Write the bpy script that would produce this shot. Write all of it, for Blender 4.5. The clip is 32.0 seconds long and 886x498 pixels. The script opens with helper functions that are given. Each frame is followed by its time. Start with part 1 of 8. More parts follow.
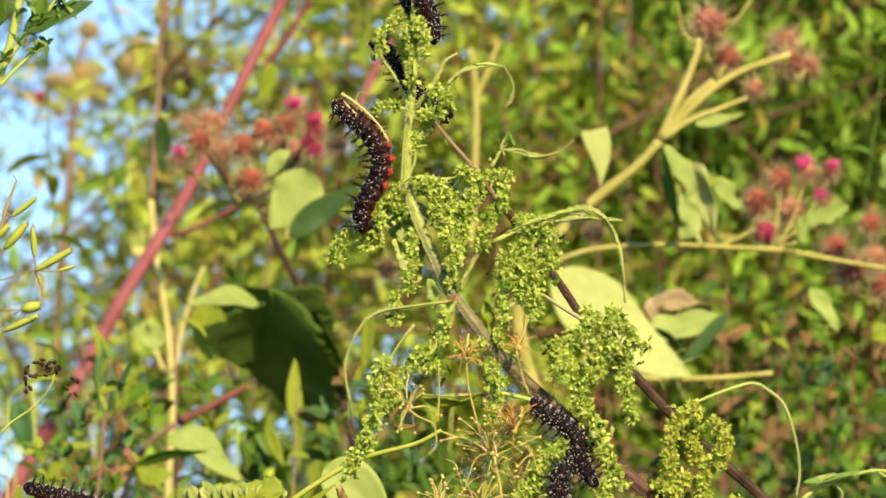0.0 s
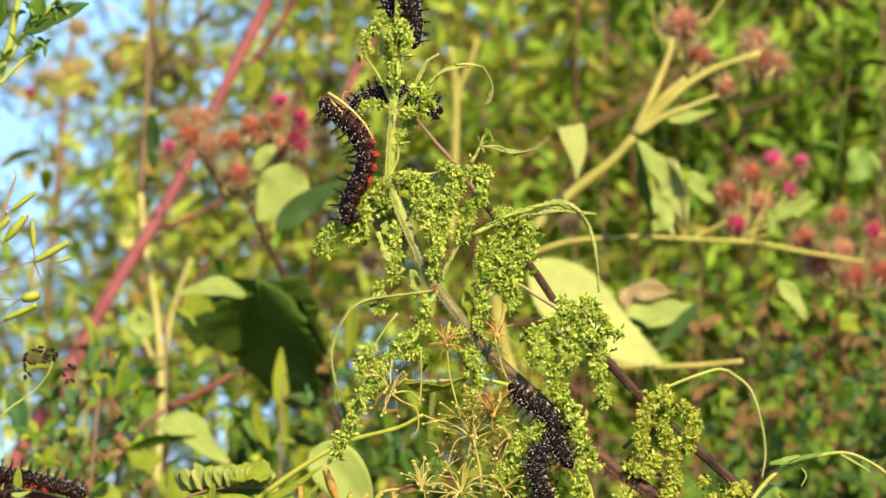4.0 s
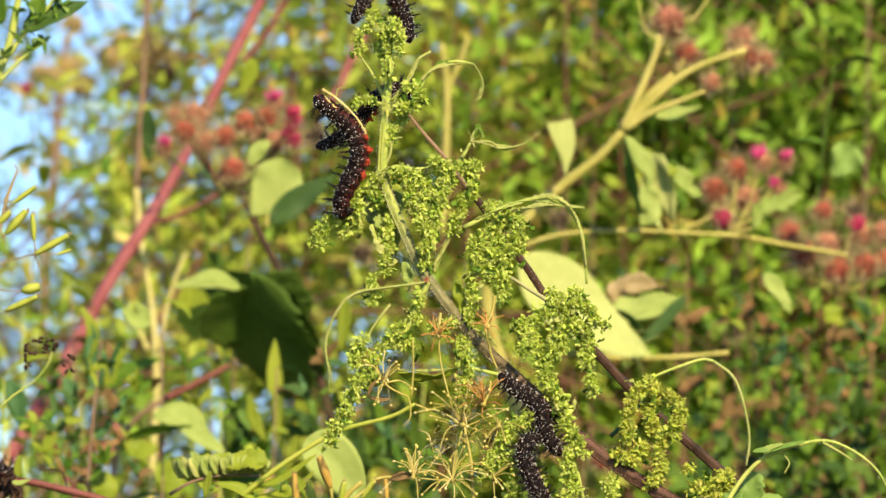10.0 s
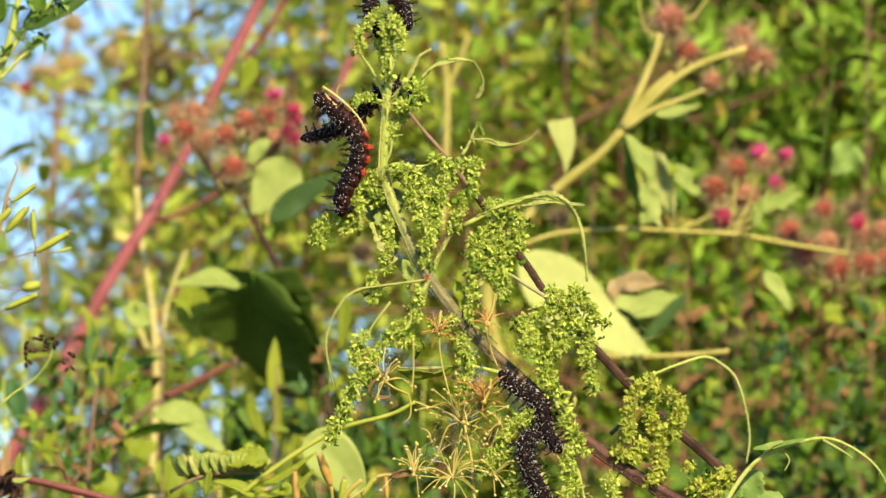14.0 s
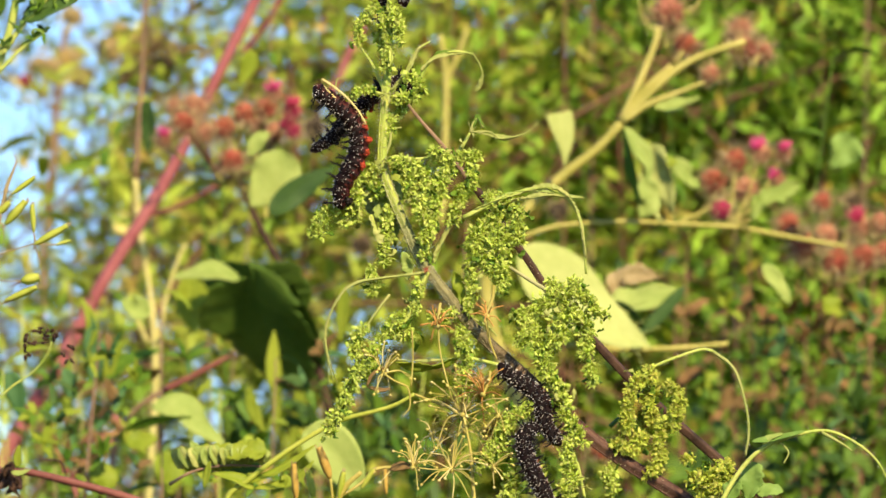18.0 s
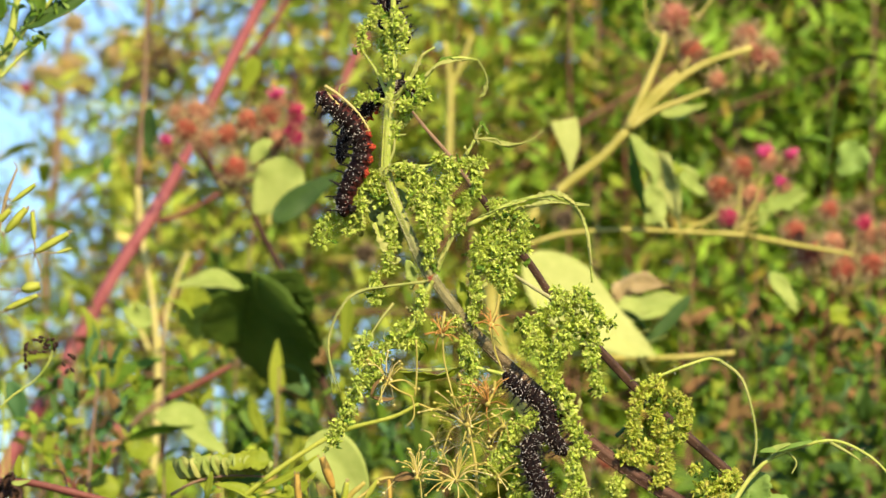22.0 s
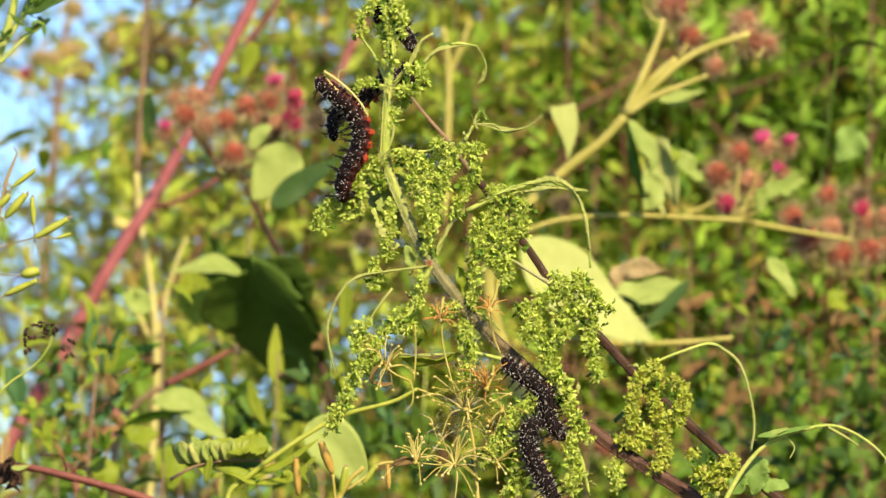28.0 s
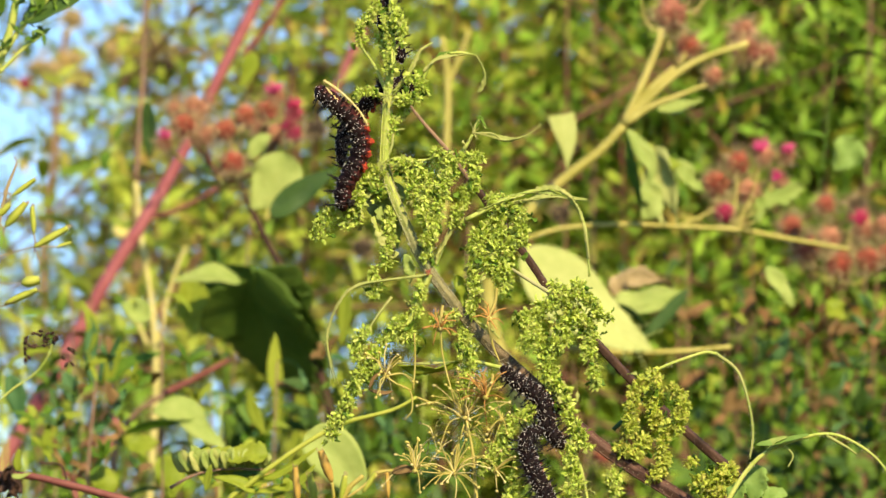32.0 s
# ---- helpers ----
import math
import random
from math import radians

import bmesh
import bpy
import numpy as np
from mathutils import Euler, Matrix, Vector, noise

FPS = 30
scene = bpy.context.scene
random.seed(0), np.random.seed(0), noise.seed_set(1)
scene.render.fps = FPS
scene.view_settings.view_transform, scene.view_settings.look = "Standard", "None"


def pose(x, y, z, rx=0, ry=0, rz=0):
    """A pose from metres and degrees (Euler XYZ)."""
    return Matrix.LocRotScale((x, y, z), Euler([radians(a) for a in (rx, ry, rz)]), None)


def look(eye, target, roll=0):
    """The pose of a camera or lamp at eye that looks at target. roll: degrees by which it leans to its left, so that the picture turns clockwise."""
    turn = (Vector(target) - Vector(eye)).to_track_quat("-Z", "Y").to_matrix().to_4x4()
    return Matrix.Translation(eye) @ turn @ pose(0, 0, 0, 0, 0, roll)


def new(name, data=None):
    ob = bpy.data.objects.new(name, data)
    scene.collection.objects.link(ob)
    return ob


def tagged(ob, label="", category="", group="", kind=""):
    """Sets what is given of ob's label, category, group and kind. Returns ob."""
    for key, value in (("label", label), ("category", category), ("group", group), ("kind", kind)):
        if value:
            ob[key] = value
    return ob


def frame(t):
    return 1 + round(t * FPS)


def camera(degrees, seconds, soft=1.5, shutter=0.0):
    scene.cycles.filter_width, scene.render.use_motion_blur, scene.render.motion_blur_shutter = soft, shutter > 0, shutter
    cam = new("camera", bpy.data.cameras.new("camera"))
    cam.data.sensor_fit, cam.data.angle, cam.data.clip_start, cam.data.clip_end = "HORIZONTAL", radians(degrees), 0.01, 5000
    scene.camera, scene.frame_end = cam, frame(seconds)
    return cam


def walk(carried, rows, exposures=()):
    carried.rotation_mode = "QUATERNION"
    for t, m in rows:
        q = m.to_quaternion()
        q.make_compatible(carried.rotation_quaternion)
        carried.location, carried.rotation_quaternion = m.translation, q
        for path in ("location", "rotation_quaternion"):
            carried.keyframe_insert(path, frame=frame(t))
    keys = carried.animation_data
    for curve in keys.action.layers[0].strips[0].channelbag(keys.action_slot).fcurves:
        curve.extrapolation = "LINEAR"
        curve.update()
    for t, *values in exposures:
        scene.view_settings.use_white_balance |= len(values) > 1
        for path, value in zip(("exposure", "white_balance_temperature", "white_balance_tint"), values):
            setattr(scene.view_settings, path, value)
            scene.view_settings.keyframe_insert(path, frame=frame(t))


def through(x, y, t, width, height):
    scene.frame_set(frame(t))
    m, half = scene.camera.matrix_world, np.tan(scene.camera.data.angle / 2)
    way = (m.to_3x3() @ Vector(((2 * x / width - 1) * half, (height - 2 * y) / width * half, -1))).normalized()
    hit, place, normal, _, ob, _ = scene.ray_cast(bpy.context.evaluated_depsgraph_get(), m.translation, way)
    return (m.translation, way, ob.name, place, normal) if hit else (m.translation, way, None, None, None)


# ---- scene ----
cam = camera(6.725, 32.0, soft=1.5)
cam.data.dof.use_dof = True
cam.data.dof.focus_distance = 1.955
cam.data.dof.aperture_fstop = 54.0
walk(cam, [
    (0, pose(0.00088, -1.86547, 1.11554, 96.0940, 0, 0.2417)),
    (0.5, pose(0.00087, -1.87374, 1.11464, 96.0898, 0, 0.2260)),
    (1, pose(0.00081, -1.88826, 1.11312, 96.0775, 0, 0.1931)),
    (1.5, pose(0.00074, -1.90323, 1.11154, 96.0709, 0, 0.1771)),
    (2, pose(0.00068, -1.91742, 1.11010, 96.0582, 0, 0.1462)),
    (2.5, pose(0.00063, -1.92885, 1.10890, 96.0509, 0, 0.1267)),
    (3, pose(0.00055, -1.93919, 1.10775, 96.0390, 0, 0.1084)),
    (3.5, pose(0.00052, -1.94774, 1.10673, 96.0363, 0, 0.0895)),
    (5.5, pose(0.00051, -1.95812, 1.10555, 96.0367, 0, 0.0777)),
    (6, pose(0.00048, -1.95801, 1.10542, 96.0387, 0, 0.0759)),
    (6.5, pose(0.00048, -1.96463, 1.10460, 96.0300, 0, 0.0671)),
    (7, pose(0.00039, -1.97572, 1.10335, 96.0201, 0, 0.0483)),
    (7.5, pose(0.00034, -1.98486, 1.10242, 96.0118, 0, 0.0296)),
    (8, pose(0.00028, -1.99248, 1.10156, 96.0110, 0, 0.0136)),
    (8.5, pose(0.00027, -1.99683, 1.10103, 95.9935, 0, 0.0083)),
    (9, pose(0.00027, -1.99982, 1.10067, 95.9979, 0, 0.0059)),
    (9.5, pose(0.00027, -1.99962, 1.10068, 95.9983, 0, 0.0082)),
    (10, pose(0.00023, -1.99989, 1.10057, 95.9983, 0, 0.0080)),
    (10.5, pose(0.00017, -1.99946, 1.10051, 95.9983, 0, 0.0026)),
    (11, pose(0.00010, -1.99966, 1.10038, 95.9940, 0, 0.0001)),
    (11.5, pose(0.00003, -1.99987, 1.10019, 96.0029, 0, 0.0001)),
    (12, pose(0.00001, -2.00026, 1.10006, 96.0072, 0, -0.0002)),
    (12.5, pose(0.00003, -1.99933, 1.09999, 96.0103, 0, 0.0008)),
    (13, pose(0.00004, -2.00000, 1.09976, 96.0000, 0, -0.0000)),
    (13.5, pose(0.00005, -1.99994, 1.09968, 96.0026, 0, 0.0023)),
    (14, pose(-0.00005, -2.00004, 1.09965, 96.0056, 0, 0.0020)),
    (14.5, pose(-0.00012, -1.99982, 1.09964, 95.9948, 0, 0.0003)),
    (16.5, pose(-0.00020, -1.99945, 1.09957, 95.9663, 0, -0.0095)),
    (17, pose(-0.00030, -1.99990, 1.09952, 95.9530, 0, -0.0079)),
    (17.5, pose(-0.00029, -1.99852, 1.09967, 95.9616, 0, -0.0067)),
    (18, pose(-0.00023, -2.00053, 1.09937, 95.9546, 0, -0.0090)),
    (18.5, pose(-0.00026, -1.99552, 1.09975, 95.9601, 0, 0.0091)),
    (19, pose(-0.00025, -1.99399, 1.09990, 95.9863, 0, 0.0082)),
    (19.5, pose(-0.00022, -1.98989, 1.10034, 96.0021, 0, 0.0029)),
    (20, pose(-0.00027, -1.98799, 1.10052, 96.0171, 0, 0.0132)),
    (20.5, pose(-0.00030, -1.98545, 1.10085, 96.0263, 0, 0.0159)),
    (21, pose(-0.00026, -1.98252, 1.10115, 96.0370, 0, 0.0216)),
    (21.5, pose(-0.00027, -1.98134, 1.10130, 96.0435, 0, 0.0228)),
    (22, pose(-0.00024, -1.98009, 1.10150, 96.0170, 0, 0.0241)),
    (22.5, pose(-0.00024, -1.97873, 1.10159, 95.9184, 0, 0.0236)),
    (23, pose(-0.00018, -1.98027, 1.10138, 95.8586, 0, 0.0289)),
    (23.5, pose(-0.00013, -1.98045, 1.10139, 95.8687, 0, 0.0266)),
    (24, pose(-0.00011, -1.98055, 1.10131, 95.8698, 0, 0.0325)),
    (24.5, pose(-0.00016, -1.98225, 1.10105, 95.8676, 0, 0.0262)),
    (25, pose(-0.00019, -1.98202, 1.10109, 95.8751, 0, 0.0218)),
    (25.5, pose(-0.00031, -1.98386, 1.10085, 95.8701, 0, 0.0164)),
    (27.5, pose(-0.00041, -1.98502, 1.10073, 95.8946, 0, 0.0126)),
    (28, pose(-0.00046, -1.98495, 1.10081, 95.9104, 0, 0.0083)),
    (28.5, pose(-0.00047, -1.98581, 1.10063, 95.9126, 0, 0.0097)),
    (29, pose(-0.00051, -1.98411, 1.10072, 95.9170, 0, 0.0118)),
    (29.5, pose(-0.00051, -1.98378, 1.10072, 95.9372, 0, 0.0120)),
    (30, pose(-0.00054, -1.98417, 1.10059, 95.9456, 0, 0.0076)),
    (30.5, pose(-0.00063, -1.98763, 1.10010, 95.9543, 0, 0.0049)),
    (31, pose(-0.00072, -1.98763, 1.10011, 95.9648, 0, -0.0002)),
    (31.5, pose(-0.00077, -1.98872, 1.10001, 95.9784, 0, -0.0068)),
    (32, pose(-0.00082, -1.98929, 1.09997, 95.9879, 0, -0.0075)),
])

# ---- light: warm sun behind the viewer and to the right, clear sky ----
SUN_EL, SUN_AZ = radians(34), radians(159)
scene.view_settings.exposure = 0.79
sky_world = bpy.data.worlds.new("sky")
scene.world = sky_world
sky_world.use_nodes = True
wn = sky_world.node_tree.nodes
sky = wn.new("ShaderNodeTexSky")
sky.sky_type, sky.sun_disc = "NISHITA", False
sky.air_density, sky.dust_density, sky.ozone_density = 0.8, 0.4, 5.0
sky.sun_elevation, sky.sun_rotation = SUN_EL, SUN_AZ
sky_world.node_tree.links.new(sky.outputs[0], wn["Background"].inputs[0])
wn["Background"].inputs[1].default_value = 0.122
sun = new("sun", bpy.data.lights.new("sun", "SUN"))
sun.data.energy, sun.data.angle, sun.data.color = 4.5, radians(0.5), (1.0, 0.805, 0.505)
to_sun = Vector((math.sin(SUN_AZ) * math.cos(SUN_EL), math.cos(SUN_AZ) * math.cos(SUN_EL), math.sin(SUN_EL)))
sun.matrix_world = look(to_sun * 20, (0, 0, 0))


# ---- materials ----
def surface(name, dark, light, scale, rough=0.6, bump=0.25, through=0.0, island=0.0, tint=None, relief=0.0004, per=0.0, gloss=0.2, odd=0.55, grade=None):
    """A natural surface: two scales of mottling between two colours, fine relief, light shining through thin leaves."""
    m = bpy.data.materials.new(name)
    m.use_nodes = True
    nt = m.node_tree
    n, link = nt.nodes, nt.links.new
    bsdf, out = n["Principled BSDF"], n["Material Output"]
    co = n.new("ShaderNodeTexCoord")
    big, fine = n.new("ShaderNodeTexNoise"), n.new("ShaderNodeTexNoise")
    big.inputs["Scale"].default_value, fine.inputs["Scale"].default_value = scale, scale * 8
    big.inputs["Detail"].default_value = fine.inputs["Detail"].default_value = 3
    for q in (big, fine):
        link(co.outputs["Object"], q.inputs["Vector"])
    mix = n.new("ShaderNodeMath")
    mix.operation = "MULTIPLY_ADD"
    link(fine.outputs["Fac"], mix.inputs[0])
    mix.inputs[1].default_value = 0.4
    link(big.outputs["Fac"], mix.inputs[2])
    ramp = n.new("ShaderNodeValToRGB")
    ramp.color_ramp.elements[0].position, ramp.color_ramp.elements[1].position = 0.45, 0.95
    ramp.color_ramp.elements[0].color, ramp.color_ramp.elements[1].color = (*dark, 1), (*light, 1)
    link(mix.outputs[0], ramp.inputs[0])
    col = ramp.outputs[0]
    if grade:
        z0, z1, dark2, light2 = grade
        ramp2 = n.new("ShaderNodeValToRGB")
        ramp2.color_ramp.elements[0].position, ramp2.color_ramp.elements[1].position = 0.45, 0.95
        ramp2.color_ramp.elements[0].color, ramp2.color_ramp.elements[1].color = (*dark2, 1), (*light2, 1)
        link(mix.outputs[0], ramp2.inputs[0])
        sep = n.new("ShaderNodeSeparateXYZ")
        link(co.outputs["Object"], sep.inputs[0])
        way = n.new("ShaderNodeMapRange")
        link(sep.outputs["Z"], way.inputs[0])
        way.inputs[1].default_value, way.inputs[2].default_value = z0, z1
        gm = n.new("ShaderNodeMix")
        gm.data_type = "RGBA"
        link(way.outputs[0], gm.inputs[0])
        link(col, gm.inputs[6])
        link(ramp2.outputs[0], gm.inputs[7])
        col = gm.outputs[2]
    if island:
        geo = n.new("ShaderNodeNewGeometry")
        if tint:
            sel = n.new("ShaderNodeValToRGB")
            sel.color_ramp.elements[0].position, sel.color_ramp.elements[1].position = odd, 1.0
            sel.color_ramp.elements[0].color, sel.color_ramp.elements[1].color = (0, 0, 0, 1), (1, 1, 1, 1)
            link(geo.outputs["Random Per Island"], sel.inputs[0])
            tm = n.new("ShaderNodeMix")
            tm.data_type = "RGBA"
            link(sel.outputs[0], tm.inputs[0])
            link(col, tm.inputs[6])
            tm.inputs[7].default_value = (*tint, 1)
            col = tm.outputs[2]
        wob = n.new("ShaderNodeMath")
        wob.operation = "MULTIPLY"
        link(geo.outputs["Random Per Island"], wob.inputs[0])
        wob.inputs[1].default_value = 7.31
        fr = n.new("ShaderNodeMath")
        fr.operation = "FRACT"
        link(wob.outputs[0], fr.inputs[0])
        rng = n.new("ShaderNodeMapRange")
        link(fr.outputs[0], rng.inputs[0])
        rng.inputs[3].default_value, rng.inputs[4].default_value = 1 - island, 1 + island
        hsv = n.new("ShaderNodeHueSaturation")
        link(rng.outputs[0], hsv.inputs["Value"])
        link(col, hsv.inputs["Color"])
        col = hsv.outputs[0]
    if per:
        info = n.new("ShaderNodeObjectInfo")
        rng = n.new("ShaderNodeMapRange")
        link(info.outputs["Random"], rng.inputs[0])
        rng.inputs[3].default_value, rng.inputs[4].default_value = 1 - per, 1 + per
        hsv = n.new("ShaderNodeHueSaturation")
        link(rng.outputs[0], hsv.inputs["Value"])
        link(col, hsv.inputs["Color"])
        col = hsv.outputs[0]
    link(col, bsdf.inputs["Base Color"])
    bsdf.inputs["Roughness"].default_value = rough
    bsdf.inputs["Specular IOR Level"].default_value = gloss
    bmp = n.new("ShaderNodeBump")
    bmp.inputs["Strength"].default_value, bmp.inputs["Distance"].default_value = bump, relief
    link(fine.outputs["Fac"], bmp.inputs["Height"])
    link(bmp.outputs[0], bsdf.inputs["Normal"])
    if through:
        tr = n.new("ShaderNodeBsdfTranslucent")
        warm = n.new("ShaderNodeMix")
        warm.data_type, warm.blend_type = "RGBA", "MULTIPLY"
        warm.inputs[0].default_value = 1
        link(col, warm.inputs[6])
        warm.inputs[7].default_value = (0.96, 0.97, 0.43, 1)
        link(warm.outputs[2], tr.inputs[0])
        sh = n.new("ShaderNodeMixShader")
        sh.inputs[0].default_value = through
        link(bsdf.outputs[0], sh.inputs[1])
        link(tr.outputs[0], sh.inputs[2])
        link(sh.outputs[0], out.inputs[0])
    return m


SEED = surface("nettle_seed", (0.48, 0.61, 0.07), (0.72, 0.81, 0.2), 300, 0.65, 0.3, 0.46, 0.2, (0.74, 0.76, 0.24), gloss=0.14)
SEED_CORE = surface("nettle_seed_inner", (0.36, 0.47, 0.045), (0.55, 0.65, 0.11), 900, 0.75, 0.8, 0.35, relief=0.0006, gloss=0.1)
SEED_RIPE = surface("nettle_seed_ripe", (0.46, 0.56, 0.05), (0.7, 0.75, 0.16), 300, 0.65, 0.3, 0.46, 0.2, (0.72, 0.66, 0.17), gloss=0.12)
STEM_GREEN = surface("nettle_stem_green", (0.28, 0.37, 0.05), (0.5, 0.53, 0.13), 180, 0.6, 0.4)
STEM_MID = surface("nettle_stem_faded", (0.24, 0.25, 0.1), (0.42, 0.4, 0.2), 160, 0.65, 0.5)
STEM_FADE = surface("nettle_stem_greyish", (0.13, 0.14, 0.05), (0.32, 0.32, 0.14), 260, 0.65, 0.5, grade=(1.319, 1.331, (0.28, 0.37, 0.05), (0.5, 0.53, 0.13)))
STEM_BROWN = surface("nettle_stem_brown", (0.04, 0.02, 0.016), (0.165, 0.085, 0.056), 240, 0.5, 0.6, grade=(1.279, 1.309, (0.13, 0.125, 0.05), (0.32, 0.29, 0.13)))
STEM_DARK = surface("nettle_stem_dark", (0.026, 0.015, 0.01), (0.1, 0.054, 0.034), 200, 0.6, 0.5, gloss=0.15)
HAIR = surface("plant_hair", (0.5, 0.48, 0.34), (0.7, 0.68, 0.5), 100, 0.5, 0.0, 0.3)
WITHER = surface("withered_leaf", (0.29, 0.35, 0.075), (0.5, 0.5, 0.17), 120, 0.7, 0.5, 0.25)
DRY = surface("dry_plant", (0.44, 0.37, 0.07), (0.66, 0.56, 0.17), 150, 0.65, 0.4, 0.15, 0.2)
DRY_ORANGE = surface("dry_orange_ray", (0.45, 0.2, 0.05), (0.68, 0.36, 0.1), 150, 0.65, 0.4, 0.1, 0.15)
DRY_PALE = surface("dry_pale_rim", (0.52, 0.42, 0.14), (0.72, 0.6, 0.26), 150, 0.7, 0.4)
LEAF = surface("leaf_green", (0.06, 0.15, 0.012), (0.16, 0.27, 0.025), 60, 0.5, 0.4, 0.3)
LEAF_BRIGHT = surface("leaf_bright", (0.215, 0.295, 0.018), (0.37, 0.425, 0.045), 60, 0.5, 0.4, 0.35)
LEAF_PALE = surface("leaf_pale", (0.23, 0.315, 0.06), (0.38, 0.44, 0.12), 40, 0.65, 0.4, 0.2)
LEAF_CREAM = surface("leaf_cream", (0.32, 0.37, 0.095), (0.46, 0.49, 0.16), 40, 0.65, 0.4, 0.15)
# dark green: own colour of some leaves, on others shade put into the colour
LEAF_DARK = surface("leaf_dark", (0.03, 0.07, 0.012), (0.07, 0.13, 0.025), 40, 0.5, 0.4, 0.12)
# darker green with the shade of hanging leaves and low sprigs put in
LEAF_SHADED = surface("leaf_shaded", (0.07, 0.14, 0.016), (0.125, 0.2, 0.028), 40, 0.6, 0.4, 0.2)
LEAF_COOL = surface("leaf_cool_green", (0.15, 0.27, 0.045), (0.3, 0.43, 0.1), 60, 0.55, 0.5, 0.3)
LEAF_TEAL = surface("leaf_bluish", (0.05, 0.13, 0.04), (0.1, 0.2, 0.065), 40, 0.55, 0.4, 0.15)
RED_STEM = surface("burdock_stem_red", (0.24, 0.062, 0.066), (0.4, 0.135, 0.135), 90, 0.5, 0.4)
RED_DULL = surface("burdock_stem_dull_red", (0.13, 0.038, 0.032), (0.27, 0.1, 0.075), 90, 0.55, 0.4)
PALE_STEM = surface("burdock_stem_pale", (0.3, 0.28, 0.055), (0.48, 0.42, 0.12), 90, 0.55, 0.4)
STRAW = surface("straw_stalk", (0.5, 0.44, 0.12), (0.7, 0.62, 0.25), 90, 0.55, 0.4)
BROWN_STALK = surface("brown_stalk", (0.17, 0.11, 0.06), (0.32, 0.2, 0.12), 90, 0.6, 0.4)
HEAD_RED = surface("burdock_head_red", (0.27, 0.05, 0.032), (0.46, 0.145, 0.085), 200, 0.6, 0.5, 0.0, 0.3)
HEAD_DULL = surface("burdock_head_dull_red", (0.25, 0.075, 0.05), (0.42, 0.18, 0.115), 200, 0.65, 0.5, 0.0, 0.25)
HEAD_BROWN = surface("burdock_head_brown", (0.32, 0.12, 0.07), (0.52, 0.27, 0.16), 200, 0.65, 0.5, 0.0, 0.25)
HEAD_DARK = surface("burdock_head_dark", (0.04, 0.03, 0.02), (0.1, 0.07, 0.04), 200, 0.65, 0.5, 0.0, 0.25)
BURR_TAN = surface("dry_burr_tan", (0.28, 0.21, 0.095), (0.45, 0.35, 0.17), 200, 0.65, 0.5, 0.0, 0.25)
BRACT = surface("burdock_bract", (0.46, 0.36, 0.18), (0.64, 0.5, 0.28), 200, 0.6, 0.2, 0.3, 0.25)
FLORET = surface("burdock_floret", (0.5, 0.03, 0.17), (0.76, 0.13, 0.35), 200, 0.6, 0.2, 0.3, 0.3)
CRIMSON = surface("burdock_floret_dark", (0.35, 0.02, 0.08), (0.55, 0.05, 0.15), 200, 0.6, 0.2, 0.2, 0.2)
POD = surface("seed_pod_green", (0.3, 0.36, 0.035), (0.5, 0.52, 0.09), 150, 0.45, 0.3, 0.15)
POD_BROWN = surface("seed_pod_brown", (0.38, 0.22, 0.04), (0.6, 0.42, 0.1), 150, 0.45, 0.3, 0.12)
CAT_SKIN = surface("caterpillar_skin", (0.003, 0.002, 0.002), (0.016, 0.006, 0.006), 700, 0.6, 0.6, relief=0.0002, gloss=0.12)
CAT_BELLY = surface("caterpillar_belly", (0.025, 0.006, 0.006), (0.105, 0.018, 0.014), 500, 0.5, 0.6, relief=0.0002)
CAT_SPINE = surface("caterpillar_spine", (0.004, 0.003, 0.003), (0.016, 0.01, 0.008), 500, 0.45, 0.0, gloss=0.25)
CAT_SPOT = surface("caterpillar_spot", (0.6, 0.55, 0.5), (0.8, 0.76, 0.7), 500, 0.5, 0.0)
CAT_LEG = surface("caterpillar_proleg", (0.26, 0.028, 0.014), (0.58, 0.095, 0.032), 700, 0.6, 0.6, 0.1)
HEDGE = surface("shrub_leaf", (0.125, 0.265, 0.022), (0.38, 0.565, 0.066), 12, 0.5, 0.2, 0.48, 0.5, (0.5, 0.26, 0.06), odd=0.87)
HEDGE_LIGHT = surface("shrub_leaf_light", (0.25, 0.36, 0.03), (0.6, 0.67, 0.11), 12, 0.5, 0.2, 0.46, 0.4, (0.62, 0.42, 0.13), odd=0.72)
BARK = surface("shrub_bark", (0.1, 0.05, 0.028), (0.23, 0.125, 0.065), 60, 0.8, 0.6)
DEAD = surface("dead_leaf", (0.15, 0.09, 0.03), (0.3, 0.19, 0.07), 30, 0.7, 0.4, 0.2, 0.35)
DEAD_ORANGE = surface("dead_leaf_orange", (0.2, 0.1, 0.035), (0.4, 0.24, 0.09), 30, 0.7, 0.4, 0.2, 0.35)
SOIL = surface("soil", (0.045, 0.05, 0.02), (0.13, 0.12, 0.05), 3, 0.9, 0.7, relief=0.02)
GRASS = surface("grass_blade", (0.06, 0.13, 0.015), (0.16, 0.26, 0.05), 8, 0.55, 0.2, 0.3, 0.35, (0.36, 0.32, 0.12))


# ---- mesh tools ----
def rnd(a, b):
    return random.uniform(a, b)


def unit():
    while True:
        v = Vector((rnd(-1, 1), rnd(-1, 1), rnd(-1, 1)))
        if 0.05 < v.length < 1:
            return v.normalized()


